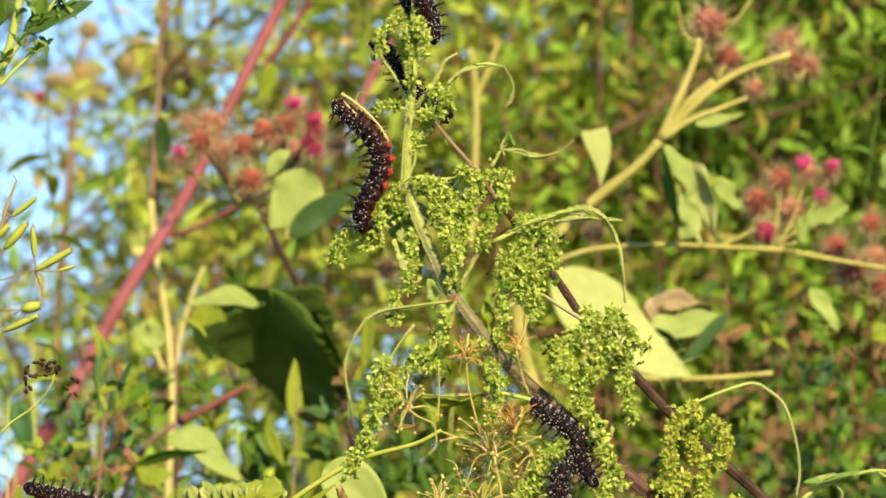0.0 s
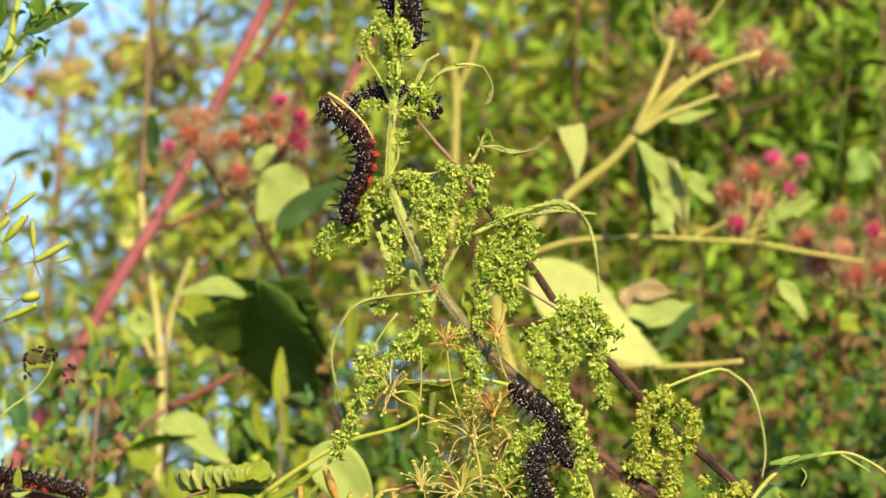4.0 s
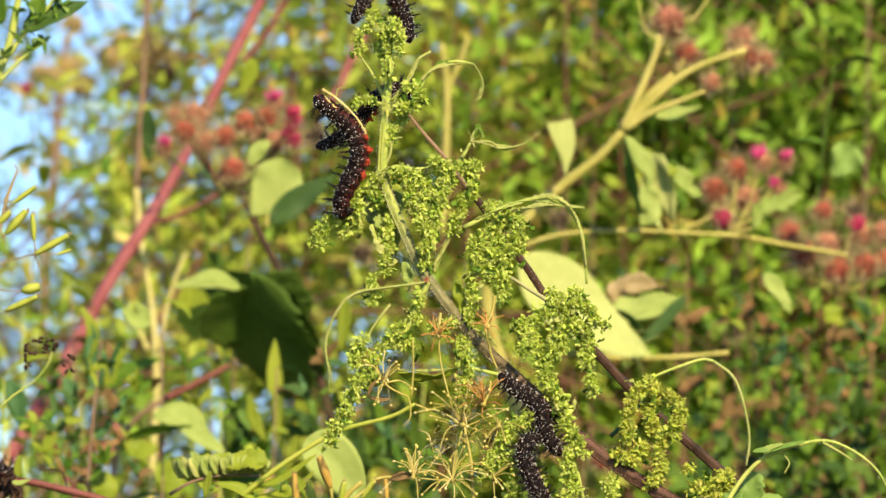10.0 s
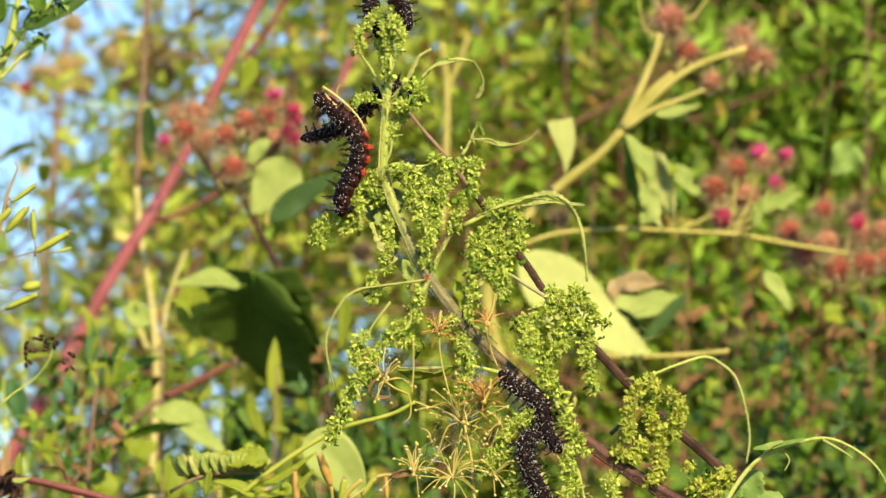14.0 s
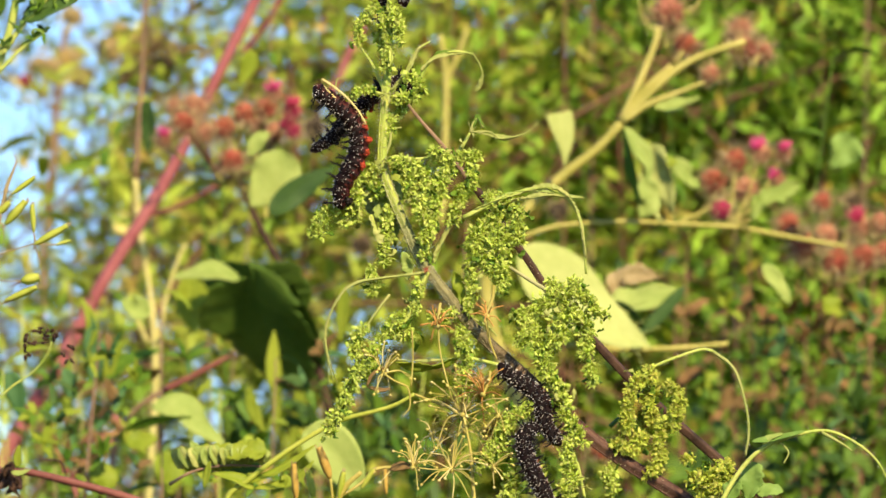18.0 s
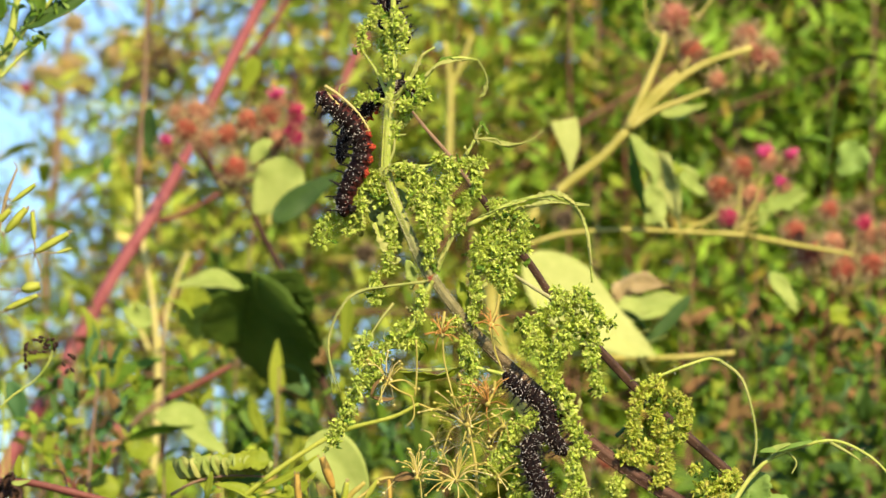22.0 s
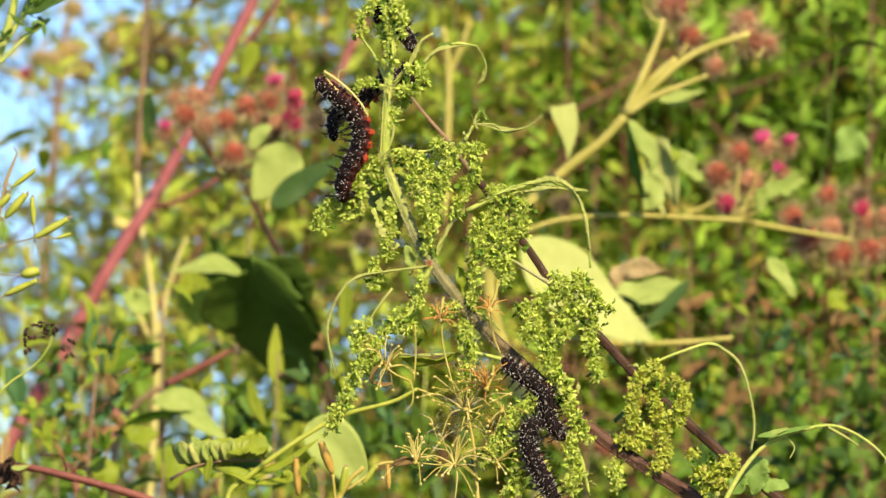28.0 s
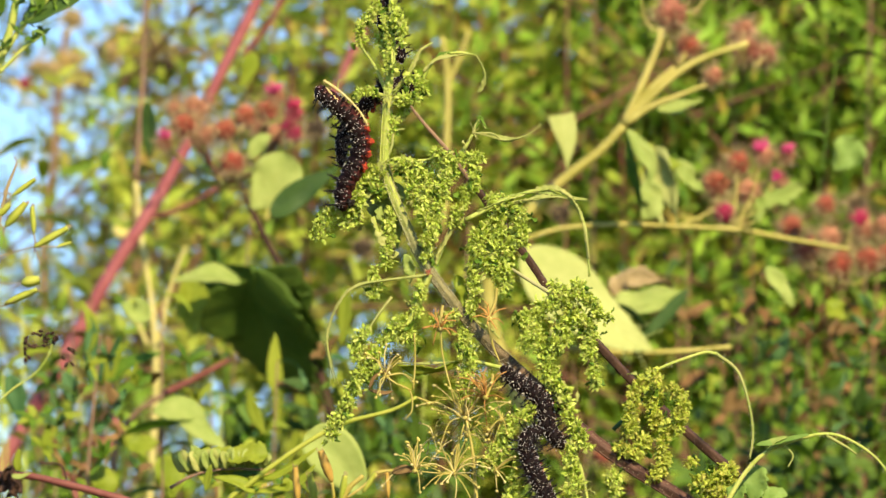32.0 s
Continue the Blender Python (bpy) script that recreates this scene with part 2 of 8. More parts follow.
def curve(pts, n):
    """n + 1 points evenly spread in parameter along a smooth line through pts."""
    p = [Vector(q) for q in pts]
    if len(p) == 2:
        return [p[0].lerp(p[1], i / n) for i in range(n + 1)]
    m, tan = len(p) - 1, []
    for k in range(m + 1):
        w = p[min(k + 1, m)] - p[max(k - 1, 0)]
        near = min((p[j + 1] - p[j]).length for j in (k - 1, k) if 0 <= j < m)
        w = w * (1.0 if k in (0, m) else 0.5)
        tan.append(w * min(1, 1.4 * near / max(w.length, 1e-9)))
    out = []
    for i in range(n + 1):
        q = min(i / n * m, m - 1e-6)
        k, t = int(q), q - int(q)
        out.append(p[k] * (1 + 2 * t) * (1 - t) ** 2 + tan[k] * t * (1 - t) ** 2 + p[k + 1] * t * t * (3 - 2 * t) + tan[k + 1] * t * t * (t - 1))
    return out


def even(pts, n):
    """n + 1 points at equal lengths along a smooth line through pts."""
    q = curve(pts, 60)
    run = [0.0]
    for a, b in zip(q, q[1:]):
        run.append(run[-1] + (b - a).length)
    out, k = [], 0
    for i in range(n + 1):
        s = run[-1] * i / n
        while k < 59 and run[k + 1] < s:
            k += 1
        out.append(q[k].lerp(q[k + 1], min(1, max(0, (s - run[k]) / max(1e-9, run[k + 1] - run[k])))))
    return out


class Geo:
    def __init__(self):
        self.v, self.f = [], []

    def tube(self, pts, r0, r1=None, n=10, sides=7, wob=0.0, cap=True, ribs=0):
        line = curve(pts, n)
        r1 = r0 if r1 is None else r1
        base, up = len(self.v), Vector((0.31, -0.9, 0.3)).normalized()
        for i, c in enumerate(line):
            t = (line[min(i + 1, n)] - line[max(i - 1, 0)]).normalized()
            a = t.cross(up)
            a = (a if a.length > 0.1 else t.cross(Vector((1, 0, 0)))).normalized()
            b = t.cross(a)
            r = (r0 + (r1 - r0) * i / n) * (1 + wob * rnd(-1, 1))
            for k in range(sides):
                w = 2 * math.pi * k / sides
                self.v.append(c + (a * math.cos(w) + b * math.sin(w)) * r * (1 + 0.13 * math.cos(ribs * w) if ribs else 1))
        for i in range(n):
            for k in range(sides):
                k2 = (k + 1) % sides
                self.f.append((base + i * sides + k, base + i * sides + k2, base + (i + 1) * sides + k2, base + (i + 1) * sides + k))
        if cap:
            self.f.append(tuple(base + k for k in reversed(range(sides))))
            self.f.append(tuple(base + n * sides + k for k in range(sides)))
        return line

    def blob(self, c, axis, length, rad, rings=3, sides=6, lean=0.5):
        """A seed-like ovoid that starts at c and points along axis."""
        c, t = Vector(c), Vector(axis).normalized()
        a = t.cross(Vector((0.3, 0.5, 0.81)))
        a = (a if a.length > 0.1 else t.cross(Vector((1, 0, 0)))).normalized()
        b = t.cross(a)
        base = len(self.v)
        self.v.append(c)
        for i in range(1, rings + 1):
            s = i / (rings + 1)
            r = rad * math.sin(math.pi * s ** (0.7 + 0.6 * lean * 0.5)) ** 0.8
            for k in range(sides):
                w = 2 * math.pi * k / sides
                self.v.append(c + t * length * s + (a * math.cos(w) + b * math.sin(w) * 0.75) * r)
        self.v.append(c + t * length)
        for k in range(sides):
            k2 = (k + 1) % sides
            self.f.append((base, base + 1 + k2, base + 1 + k))
            for i in range(rings - 1):
                o = base + 1 + i * sides
                self.f.append((o + k, o + k2, o + sides + k2, o + sides + k))
            o = base + 1 + (rings - 1) * sides
            self.f.append((o + k, o + k2, base + 1 + rings * sides))

    def seed(self, c, axis, length, rad):
        """A flat pointed seed scale with a keel."""
        c, t = Vector(c), Vector(axis).normalized()
        a = t.cross(unit())
        a = (a if a.length > 0.1 else t.cross(Vector((1, 0, 0)))).normalized()
        b = t.cross(a)
        o = len(self.v)
        bend = b * rad * rnd(-0.9, 0.9)
        self.v += [c, c + t * length * 0.4 + a * rad, c + t * length * 0.45 + b * rad * 0.4, c + t * length * 0.4 - a * rad, c + t * length * 0.45 - b * rad * 0.25,
                   c + t * length * 0.75 + a * rad * 0.75 + bend * 0.4, c + t * length * 0.75 - a * rad * 0.75 + bend * 0.4, c + t * length + bend]
        self.f += [(o, o + 2, o + 1), (o, o + 3, o + 2), (o, o + 1, o + 4), (o, o + 4, o + 3), (o + 1, o + 2, o + 5), (o + 2, o + 3, o + 6), (o + 2, o + 6, o + 7), (o + 2, o + 7, o + 5),
                   (o + 1, o + 5, o + 4), (o + 4, o + 6, o + 3), (o + 4, o + 5, o + 7), (o + 4, o + 7, o + 6)]

    def lathe(self, a, b, rad, profile, sides=10, ribs=0):
        """A round form from a to b; profile gives (share of the way, share of the radius)."""
        a, t = Vector(a), (Vector(b) - Vector(a))
        u = t.normalized().cross(Vector((0.3, 0.9, 0.31))).normalized()
        w = t.normalized().cross(u)
        base = len(self.v)
        for s, r in profile:
            for k in range(sides):
                g = 2 * math.pi * k / sides
                self.v.append(a + t * s + (u * math.cos(g) + w * math.sin(g)) * rad * r * (1 + 0.1 * math.cos(ribs * g) if ribs else 1))
        for i in range(len(profile) - 1):
            for k in range(sides):
                k2 = (k + 1) % sides
                o = base + i * sides
                self.f.append((o + k, o + k2, o + sides + k2, o + sides + k))
        self.f.append(tuple(base + k for k in reversed(range(sides))))

    def spike(self, c, axis, length, rad, bend=0.0):
        c, t = Vector(c), Vector(axis).normalized()
        a = t.cross(Vector((0.3, 0.5, 0.81))).normalized()
        b = t.cross(a)
        base = len(self.v)
        mid = c + t * length * 0.55 + b * length * bend * 0.3
        for q, r in ((c, rad), (mid, rad * 0.6)):
            for k in range(4):
                w = math.pi * k / 2
                self.v.append(q + (a * math.cos(w) + b * math.sin(w)) * r)
        self.v.append(c + t * length + b * length * bend)
        for k in range(4):
            k2 = (k + 1) % 4
            self.f.append((base + k, base + k2, base + 4 + k2, base + 4 + k))
            self.f.append((base + 4 + k, base + 4 + k2, base + 8))

    def leaf(self, pts, width, face, fold=0.25, teeth=0, tooth=0.12, nu=16, nv=4, belly=0.75, wave=0.0, blunt=0.75, fray=0.0, cut=1.0):
        """A blade whose midrib runs through pts; face is the way its upper side looks; fold lifts the margins."""
        line = curve(pts, nu)
        face = Vector(face).normalized()
        base, w0 = len(self.v), 2 * nv + 1
        ph = rnd(0, 6)
        for i, c in enumerate(line):
            u = i / nu
            t = (line[min(i + 1, nu)] - line[max(i - 1, 0)]).normalized()
            s = t.cross(face).normalized()
            nrm = s.cross(t)
            w = 0.5 * width * max(0.02, math.sin(math.pi * min(1, (u * cut) ** belly))) ** blunt
            if teeth:
                w *= 1 - tooth + 2 * tooth * ((u * teeth) % 1.0)
            torn = [1 - fray * rnd(0, 1) ** 2 for k in range(2)] if fray else (1, 1)
            for k in range(-nv, nv + 1):
                x = k / nv
                lift = fold * abs(x) * w + wave * width * math.sin(u * 11 + ph + 2 * x) * abs(x)
                self.v.append(c + s * x * w * torn[k > 0] + nrm * lift)
        for i in range(nu):
            for k in range(w0 - 1):
                o = base + i * w0 + k
                self.f.append((o, o + 1, o + w0 + 1, o + w0))
        return line

    def mesh(self, name, origin=(0, 0, 0), smooth=True):
        me = bpy.data.meshes.new(name)
        o = Vector(origin)
        me.from_pydata([tuple(p - o) for p in self.v], [], self.f)
        if smooth:
            me.shade_smooth()
        return me


ORIGIN = {}


def thing(name, at, label, category, group="", kind=""):
    ob = new(name)
    ob.empty_display_size = 0.02
    ob.location = at
    ORIGIN[ob] = Vector(at)
    return tagged(ob, label, category, group, kind)


def part(name, geo, material, parent, label="", thick=0.0, kind="", smooth=True):
    """Links a mesh as one part under a thing or under a part."""
    ob = new(name, geo.mesh(name, ORIGIN[parent], smooth))
    ob.data.materials.append(material)
    ob.parent = parent
    ORIGIN[ob] = ORIGIN[parent]
    if thick:
        sol = ob.modifiers.new("thickness", "SOLIDIFY")
        sol.thickness = thick
    return tagged(ob, label, kind=kind)


def stem(parent, name, pts, r0, r1, material, label="", n=24, sides=9, wob=0.05, ribs=0):
    g = Geo()
    g.tube(pts, r0, r1, n, sides, wob, True, ribs)
    return part(name, g, material, parent, label)


def blade(parent, name, pts, width, face, material, label="", thick=0.0002, **kw):
    g = Geo()
    line = g.leaf(pts, width, face, **kw)
    ob = part(name, g, material, parent, label, thick)
    if width > 0.0075:
        rib, n = Geo(), len(line) - 1
        lift = Vector(face).normalized() * 0.0002
        rib.tube([q - lift for q in line[::3]], width * 0.022, width * 0.008, 16, 5)
        for i in range(2, n - 2, 3):
            t = (line[i + 1] - line[i]).normalized()
            for side in (-1, 1):
                e = t.cross(Vector(face).normalized()) * side * width * 0.36 + t * width * 0.3
                rib.tube([line[i] - lift, line[i] + e * 0.5 + lift * 2, line[i] + e + lift * 3], width * 0.009, width * 0.004, 5, 4)
        part("vein", rib, material, ob)
    return ob


# ---- ground ----
ground_mesh = Geo()
NG = 60
for iy in range(NG + 1):
    for ix in range(NG + 1):
        gx, gy = ((ix / NG * 2 - 1) ** 3) * 600, ((iy / NG * 2 - 1) ** 3) * 600 + 2
        ground_mesh.v.append(Vector((gx, gy, 0.03 * noise.noise((gx * 0.7, gy * 0.7, 0)) - 0.02)))
for iy in range(NG):
    for ix in range(NG):
        o = iy * (NG + 1) + ix
        ground_mesh.f.append((o, o + 1, o + NG + 2, o + NG + 1))
ground = new("ground", ground_mesh.mesh("ground"))
ground.data.materials.append(SOIL)
tagged(ground, "uneven brown and mossy soil under the weeds", "ground", kind="structure")


def root(x, y):
    return (x, y, -0.01)


# ---- shrubs behind ----
def leaf_cloud(centres, spread, count, size, seed):
    """Small folded leaves round the given twig points: corner places and faces."""
    rs = np.random.RandomState(seed)
    c = np.array(centres)[rs.randint(0, len(centres), count)] + rs.normal(0, 1, (count, 3)) * spread
    t = rs.normal(0, 0.85, (count, 3)) + (0, -0.15, 0.45)
    t /= np.linalg.norm(t, axis=1)[:, None]
    f = rs.normal(0, 0.6, (count, 3)) + (0.3, -0.65, 0.6)
    s = np.cross(t, f)
    s /= np.linalg.norm(s, axis=1)[:, None] + 1e-9
    up = np.cross(s, t)
    ln = size * rs.uniform(0.55, 1.4, (count, 1))
    wd = ln * rs.uniform(0.09, 0.17, (count, 1))
    v = np.stack([c, c + t * ln * 0.35 + s * wd + up * wd * 0.3, c + t * ln * 0.7 + s * wd * 0.7 + up * wd * 0.15, c + t * ln - up * wd * 0.4,
                  c + t * ln * 0.7 - s * wd * 0.7 + up * wd * 0.15, c + t * ln * 0.35 - s * wd + up * wd * 0.3], 1).reshape(-1, 3)
    faces = np.array([(0, 1, 2, 3), (0, 3, 4, 5)])
    return v, (faces[None] + (np.arange(count) * 6)[:, None, None]).reshape(-1, 4)


def quad_mesh(name, v, f, material):
    me = bpy.data.meshes.new(name)
    me.vertices.add(len(v))
    me.vertices.foreach_set("co", np.ascontiguousarray(v, dtype=np.float32).ravel())
    me.loops.add(f.size)
    me.loops.foreach_set("vertex_index", np.ascontiguousarray(f, dtype=np.int32).ravel())
    me.polygons.add(len(f))
    me.polygons.foreach_set("loop_start", np.arange(0, f.size, 4, dtype=np.int32))
    me.update(calc_edges=True)
    me.shade_smooth()
    me.materials.append(material)
    return me


def shrub(x, y, wide, deep, tall, clumps, leaves, size, seed, material, label, low=0.45, clump=0.03, thick=0.012, thin=9.0, gap=0.6):
    """Stems from the ground, twigs all through the volume, and leaves set in loose clumps along the twigs."""
    random.seed(seed)
    t = thing("hedge_shrub", root(x, y), label, "shrub", "hedge shrubs")
    twigs, tips = Geo(), []
    for i in range(7):
        g = Geo()
        bx, by = x + rnd(-0.25, 0.25) * wide, y + rnd(-0.2, 0.2) * deep
        ex, ey = x + rnd(-0.48, 0.48) * wide, y + rnd(-0.45, 0.45) * deep
        h = tall * rnd(0.75, 1.0)
        g.tube([(bx, by, -0.03), ((bx + ex) / 2 + rnd(-.1, .1), (by + ey) / 2, h * 0.5), (ex, ey, h)], thick, thick * 0.17, 14, 7, 0.1)
        part("branch" if i else "trunk", g, BARK, t)
    for i in range(clumps):
        px, py, pz = rnd(-1, 1), rnd(-1, 1), rnd(0, 1)
        if px ** 4 + py ** 4 + (pz * rnd(0.9, 1.1)) ** 6 > rnd(0.8, 1.1):
            continue
        c = Vector((x + px * 0.5 * wide, y + py * 0.5 * deep, low + pz * (tall - low)))
        if c.z > thin and rnd(0, 1) < gap:
            continue
        c.z += 0.1 * noise.noise((c.x * 3, c.y * 3, seed)) * (c.z > tall * 0.8)
        d = Vector((rnd(-1, 1), rnd(-0.9, 0.5), rnd(-0.4, 0.9))).normalized() * rnd(0.05, 0.15)
        line = twigs.tube([c - d, c + Vector((0, 0, 0.012)), c + d], 0.0014, 0.0006, 5, 4, 0, False)
        tips += [tuple(q) for q in line]
    part("twig", twigs, BARK, t, kind="stuff")
    v, f = leaf_cloud(tips, clump, leaves, size, seed)
    ob = new("crown", quad_mesh("crown", v - np.array(t.location), f, material))
    ob.parent = t
    tagged(ob, "dense small green leaves", kind="stuff")
    return t


hedge_front = shrub(0.37, 1.72, 0.64, 0.52, 1.78, 4200, 300000, 0.0121, 3, HEDGE, "dense leafy green shrub with small pointed leaves", 0.75, 0.022, 0.004)
shrub(0.61, 2.6, 1.1, 0.6, 2.05, 2000, 110000, 0.02, 4, HEDGE, "dense green shrub behind the front one", thick=0.006, thin=1.66)
shrub(0.0, 1.85, 0.25, 0.6, 2.1, 950, 76000, 0.0132, 5, HEDGE_LIGHT, "leafy yellowish green shrub with open twigs", 0.7, 0.02, 0.005, 1.555, 0.55)
shrub(-0.345, 2.12, 0.54, 0.6, 2.1, 860, 31000, 0.0135, 8, HEDGE_LIGHT, "thin open shrub with sparse green leaves", 0.7, 0.016, 0.005, 1.54, 0.3)

shrub(-0.28, 1.6, 0.6, 0.5, 1.43, 560, 18000, 0.014, 12, HEDGE, "low green thicket of small leaves", 0.45, 0.02)

random.seed(21)
for i in range(13):
    x, y, top = rnd(0.05, 0.3), rnd(1.42, 1.6), rnd(1.45, 1.66)
    stem(hedge_front, "shoot", [(x + rnd(-.04, .04), y + 0.1, 0.0), (x, y, 1.1), (x + rnd(-.015, .015), y, top)], 0.001, 0.0004, BROWN_STALK if i % 3 else RED_DULL, "reddish brown upright shoot", n=14, sides=6)

# ---- main nettle plant ----
nettle = thing("nettle_plant", root(0.22, 0.03), "flowering stinging nettle with hanging green seed clusters and eaten leaves", "nettle")
random.seed(11)
stem(nettle, "stem", [(-0.0141, -0.0205, 1.4001), (-0.0141, -0.0188, 1.3837), (-0.0141, -0.0172, 1.3688), (-0.0141, -0.0161, 1.3584), (-0.015, -0.0152, 1.3495)], 0.0004, 0.00105, STEM_GREEN, "pale green ribbed stem tip", 30, 20, 0.04, 5)
stem(nettle, "stem", [(-0.015, -0.0152, 1.3498), (-0.0157, -0.0143, 1.3405), (-0.0162, -0.0132, 1.3301), (-0.0141, -0.0124, 1.3226), (-0.0103, -0.0114, 1.3137), (-0.0066, -0.0106, 1.3055), (-0.004, -0.0102, 1.3015)], 0.0011, 0.0014, STEM_FADE, "pale green ribbed upper stem", 40, 20, 0.04, 5)
stem(nettle, "stem", [(-0.004, -0.0102, 1.3015), (0.0009, -0.0095, 1.295), (0.0061, -0.0088, 1.2883), (0.0114, -0.0082, 1.2828), (0.0174, -0.0076, 1.2772), (0.0249, -0.0069, 1.2704), (0.0384, -0.0056, 1.2578), (0.0489, -0.0048, 1.2503), (0.0609, -0.004, 1.2429), (0.0773, -0.0028, 1.2317), (0.0908, -0.0016, 1.2198)] + [(0.14, 0.02, 1.05), (0.2, 0.03, 0.6), (0.22, 0.03, 0.0)], 0.0013, 0.0021, STEM_BROWN, "brown ribbed lower stem", 90, 20, 0.03, 5)
for pts, r0, r1 in (([(-0.0162, -0.0132, 1.3301), (-0.0141, -0.0124, 1.3226), (-0.0103, -0.0114, 1.3137), (-0.0066, -0.0106, 1.3055), (-0.004, -0.0102, 1.3015)], 0.00122, 0.0013), ([(-0.015, -0.0152, 1.3495), (-0.0157, -0.0143, 1.3405), (-0.0162, -0.0132, 1.3301)], 0.00108, 0.0012), ([(-0.004, -0.0102, 1.3015), (0.0009, -0.0095, 1.295), (0.0061, -0.0088, 1.2883), (0.0114, -0.0082, 1.2828), (0.0174, -0.0076, 1.2772), (0.0249, -0.0069, 1.2704), (0.0384, -0.0056, 1.2578), (0.0489, -0.0048, 1.2503), (0.0609, -0.004, 1.2429), (0.0773, -0.0028, 1.2317)], 0.0012, 0.0019)):
    line = curve(pts, 40)
    for side in (-0.8, 0.15, 0.9):
        off = []
        for i, q in enumerate(line):
            w = (line[min(i + 1, 40)] - line[max(i - 1, 0)]).cross(Vector((0, 1, 0))).normalized()
            r = (r0 + (r1 - r0) * i / 40) * 1.08
            off.append(q + w * r * side + Vector((0, -r * math.sqrt(1 - side * side), 0)))
        stem(nettle, "stem_ridge", off, 0.00012, 0.00014, STEM_BROWN if r1 > 0.0015 else STEM_MID if r1 > 0.00125 else STEM_GREEN, n=80, sides=5, wob=0.2)
g = Geo()
for pts, n in (([(-0.0141, -0.0172, 1.3688), (-0.015, -0.0152, 1.3495), (-0.0157, -0.0143, 1.3405), (-0.0162, -0.0132, 1.3301), (-0.0141, -0.0124, 1.3226), (-0.0103, -0.0114, 1.3137), (-0.0066, -0.0106, 1.3055), (-0.004, -0.0102, 1.3015)], 1400), ([(-0.004, -0.0102, 1.3015), (0.0009, -0.0095, 1.295), (0.0061, -0.0088, 1.2883), (0.0114, -0.0082, 1.2828), (0.0174, -0.0076, 1.2772), (0.0249, -0.0069, 1.2704), (0.0384, -0.0056, 1.2578), (0.0489, -0.0048, 1.2503), (0.0609, -0.004, 1.2429)], 3600)):
    for q in curve(pts, n):
        d = unit()
        g.spike(q + d * 0.0012, d, rnd(0.0004, 0.0012), 0.00008, 0.2)
part("stem_hair", g, HAIR, nettle, "fine pale stinging hairs", kind="stuff")


def hairs(parent, pts, r, n, length=0.0009, material=HAIR):
    """Short fine hairs standing off a stalk."""
    g = Geo()
    for q in curve(pts, n):
        d = unit()
        g.spike(q + d * r * 0.9, d, length * rnd(0.4, 1.2), 0.00006, 0.3)
    part("hair", g, material, parent, kind="stuff")


def catkin(parent, pts, rad, count, seed, material=SEED, size=0.0013):
    """A drooping seed string: a thin axis with crumbs of small pointed scales; some of the foremost scales are parts of their own."""
    random.seed(seed)
    axis, g, rad = Geo(), Geo(), rad * (1.1 if material is SEED else 0.88)
    axis.tube(pts, 0.00025, 0.00018, 14, 5)
    ob = part("catkin", axis, STEM_GREEN, parent)
    lumps = [(q + unit() * rad * rnd(0.15, 0.65), rnd(0.5, 1.0)) for q in curve(pts, max(5, count // 7))]
    inner = Geo()
    for q, k in lumps:
        inner.blob(q - Vector((0, 0, rad * 0.3 * k)), (0, 0, 1), rad * 0.72 * k, rad * 0.32 * k, 4, 8)
    part("cluster_core", inner, SEED_CORE, ob)
    single = 0
    for i in range(int(count * 2.25)):
        q, k = random.choice(lumps)
        d = unit()
        d.y -= 0.2
        p = q + d * rad * rnd(0.15, 0.7) * k
        a = (d * 0.45 + unit() * 0.9 + Vector((0, 0, -0.25))).normalized()
        s = size * rnd(0.6, 1.55)
        own = single < 6 and d.y < -0.7
        h = Geo() if own else g
        h.seed(p, a, s, s * rnd(0.15, 0.28))
        h.seed(p, (a + unit() * 0.9).normalized(), s * 0.85, s * rnd(0.14, 0.26))
        if own:
            single += 1
            part("seed", h, material, ob, smooth=False)
    part("seed_rest", g, material, ob, kind="stuff", smooth=False)
    shred = Geo()
    for i in range(3 + count // 32):
        q = random.choice(lumps)[0] + unit() * rad * 0.8 + Vector((0, 0.0006, 0))
        d = unit() * rnd(0.0015, 0.0035)
        shred.leaf([q, q + d * 0.5 + unit() * 0.0006, q + d], rnd(0.0008, 0.002), unit(), 0.5, 0, 0, 7, 1, 0.9, 0.25, 0.7, 0.5)
    part("bract", shred, LEAF if seed % 3 else WITHER, ob, "small crumpled green bracts", 0.0001)
    return ob


catkin(nettle, [(-0.0168, -0.0175, 1.3715), (-0.0204, -0.0172, 1.3685), (-0.0225, -0.0169, 1.3656), (-0.0228, -0.0165, 1.3614)], 0.0015, 107, 100)
catkin(nettle, [(-0.0141, -0.0175, 1.3711), (-0.0135, -0.0171, 1.3673), (-0.0141, -0.0168, 1.365), (-0.0174, -0.0166, 1.3626)], 0.0017, 125, 101)
catkin(nettle, [(-0.0162, -0.0166, 1.3629), (-0.0162, -0.0162, 1.3591), (-0.0141, -0.0158, 1.3554)], 0.0012, 71, 102)
catkin(nettle, [(-0.0093, -0.0175, 1.3522), (-0.0069, -0.0173, 1.3504), (-0.0058, -0.0172, 1.3489)], 0.0017, 81, 103)
catkin(nettle, [(-0.0126, -0.0169, 1.3462), (-0.0096, -0.0169, 1.3465), (-0.0078, -0.017, 1.3474)], 0.0016, 81, 104)
catkin(nettle, [(-0.0135, -0.0128, 1.3458), (-0.0108, -0.0127, 1.3445), (-0.0114, -0.0125, 1.3425)], 0.0012, 49, 105)
catkin(nettle, [(-0.0186, -0.0151, 1.3483), (-0.0216, -0.0152, 1.3492), (-0.0237, -0.0149, 1.3468)], 0.0012, 53, 106)
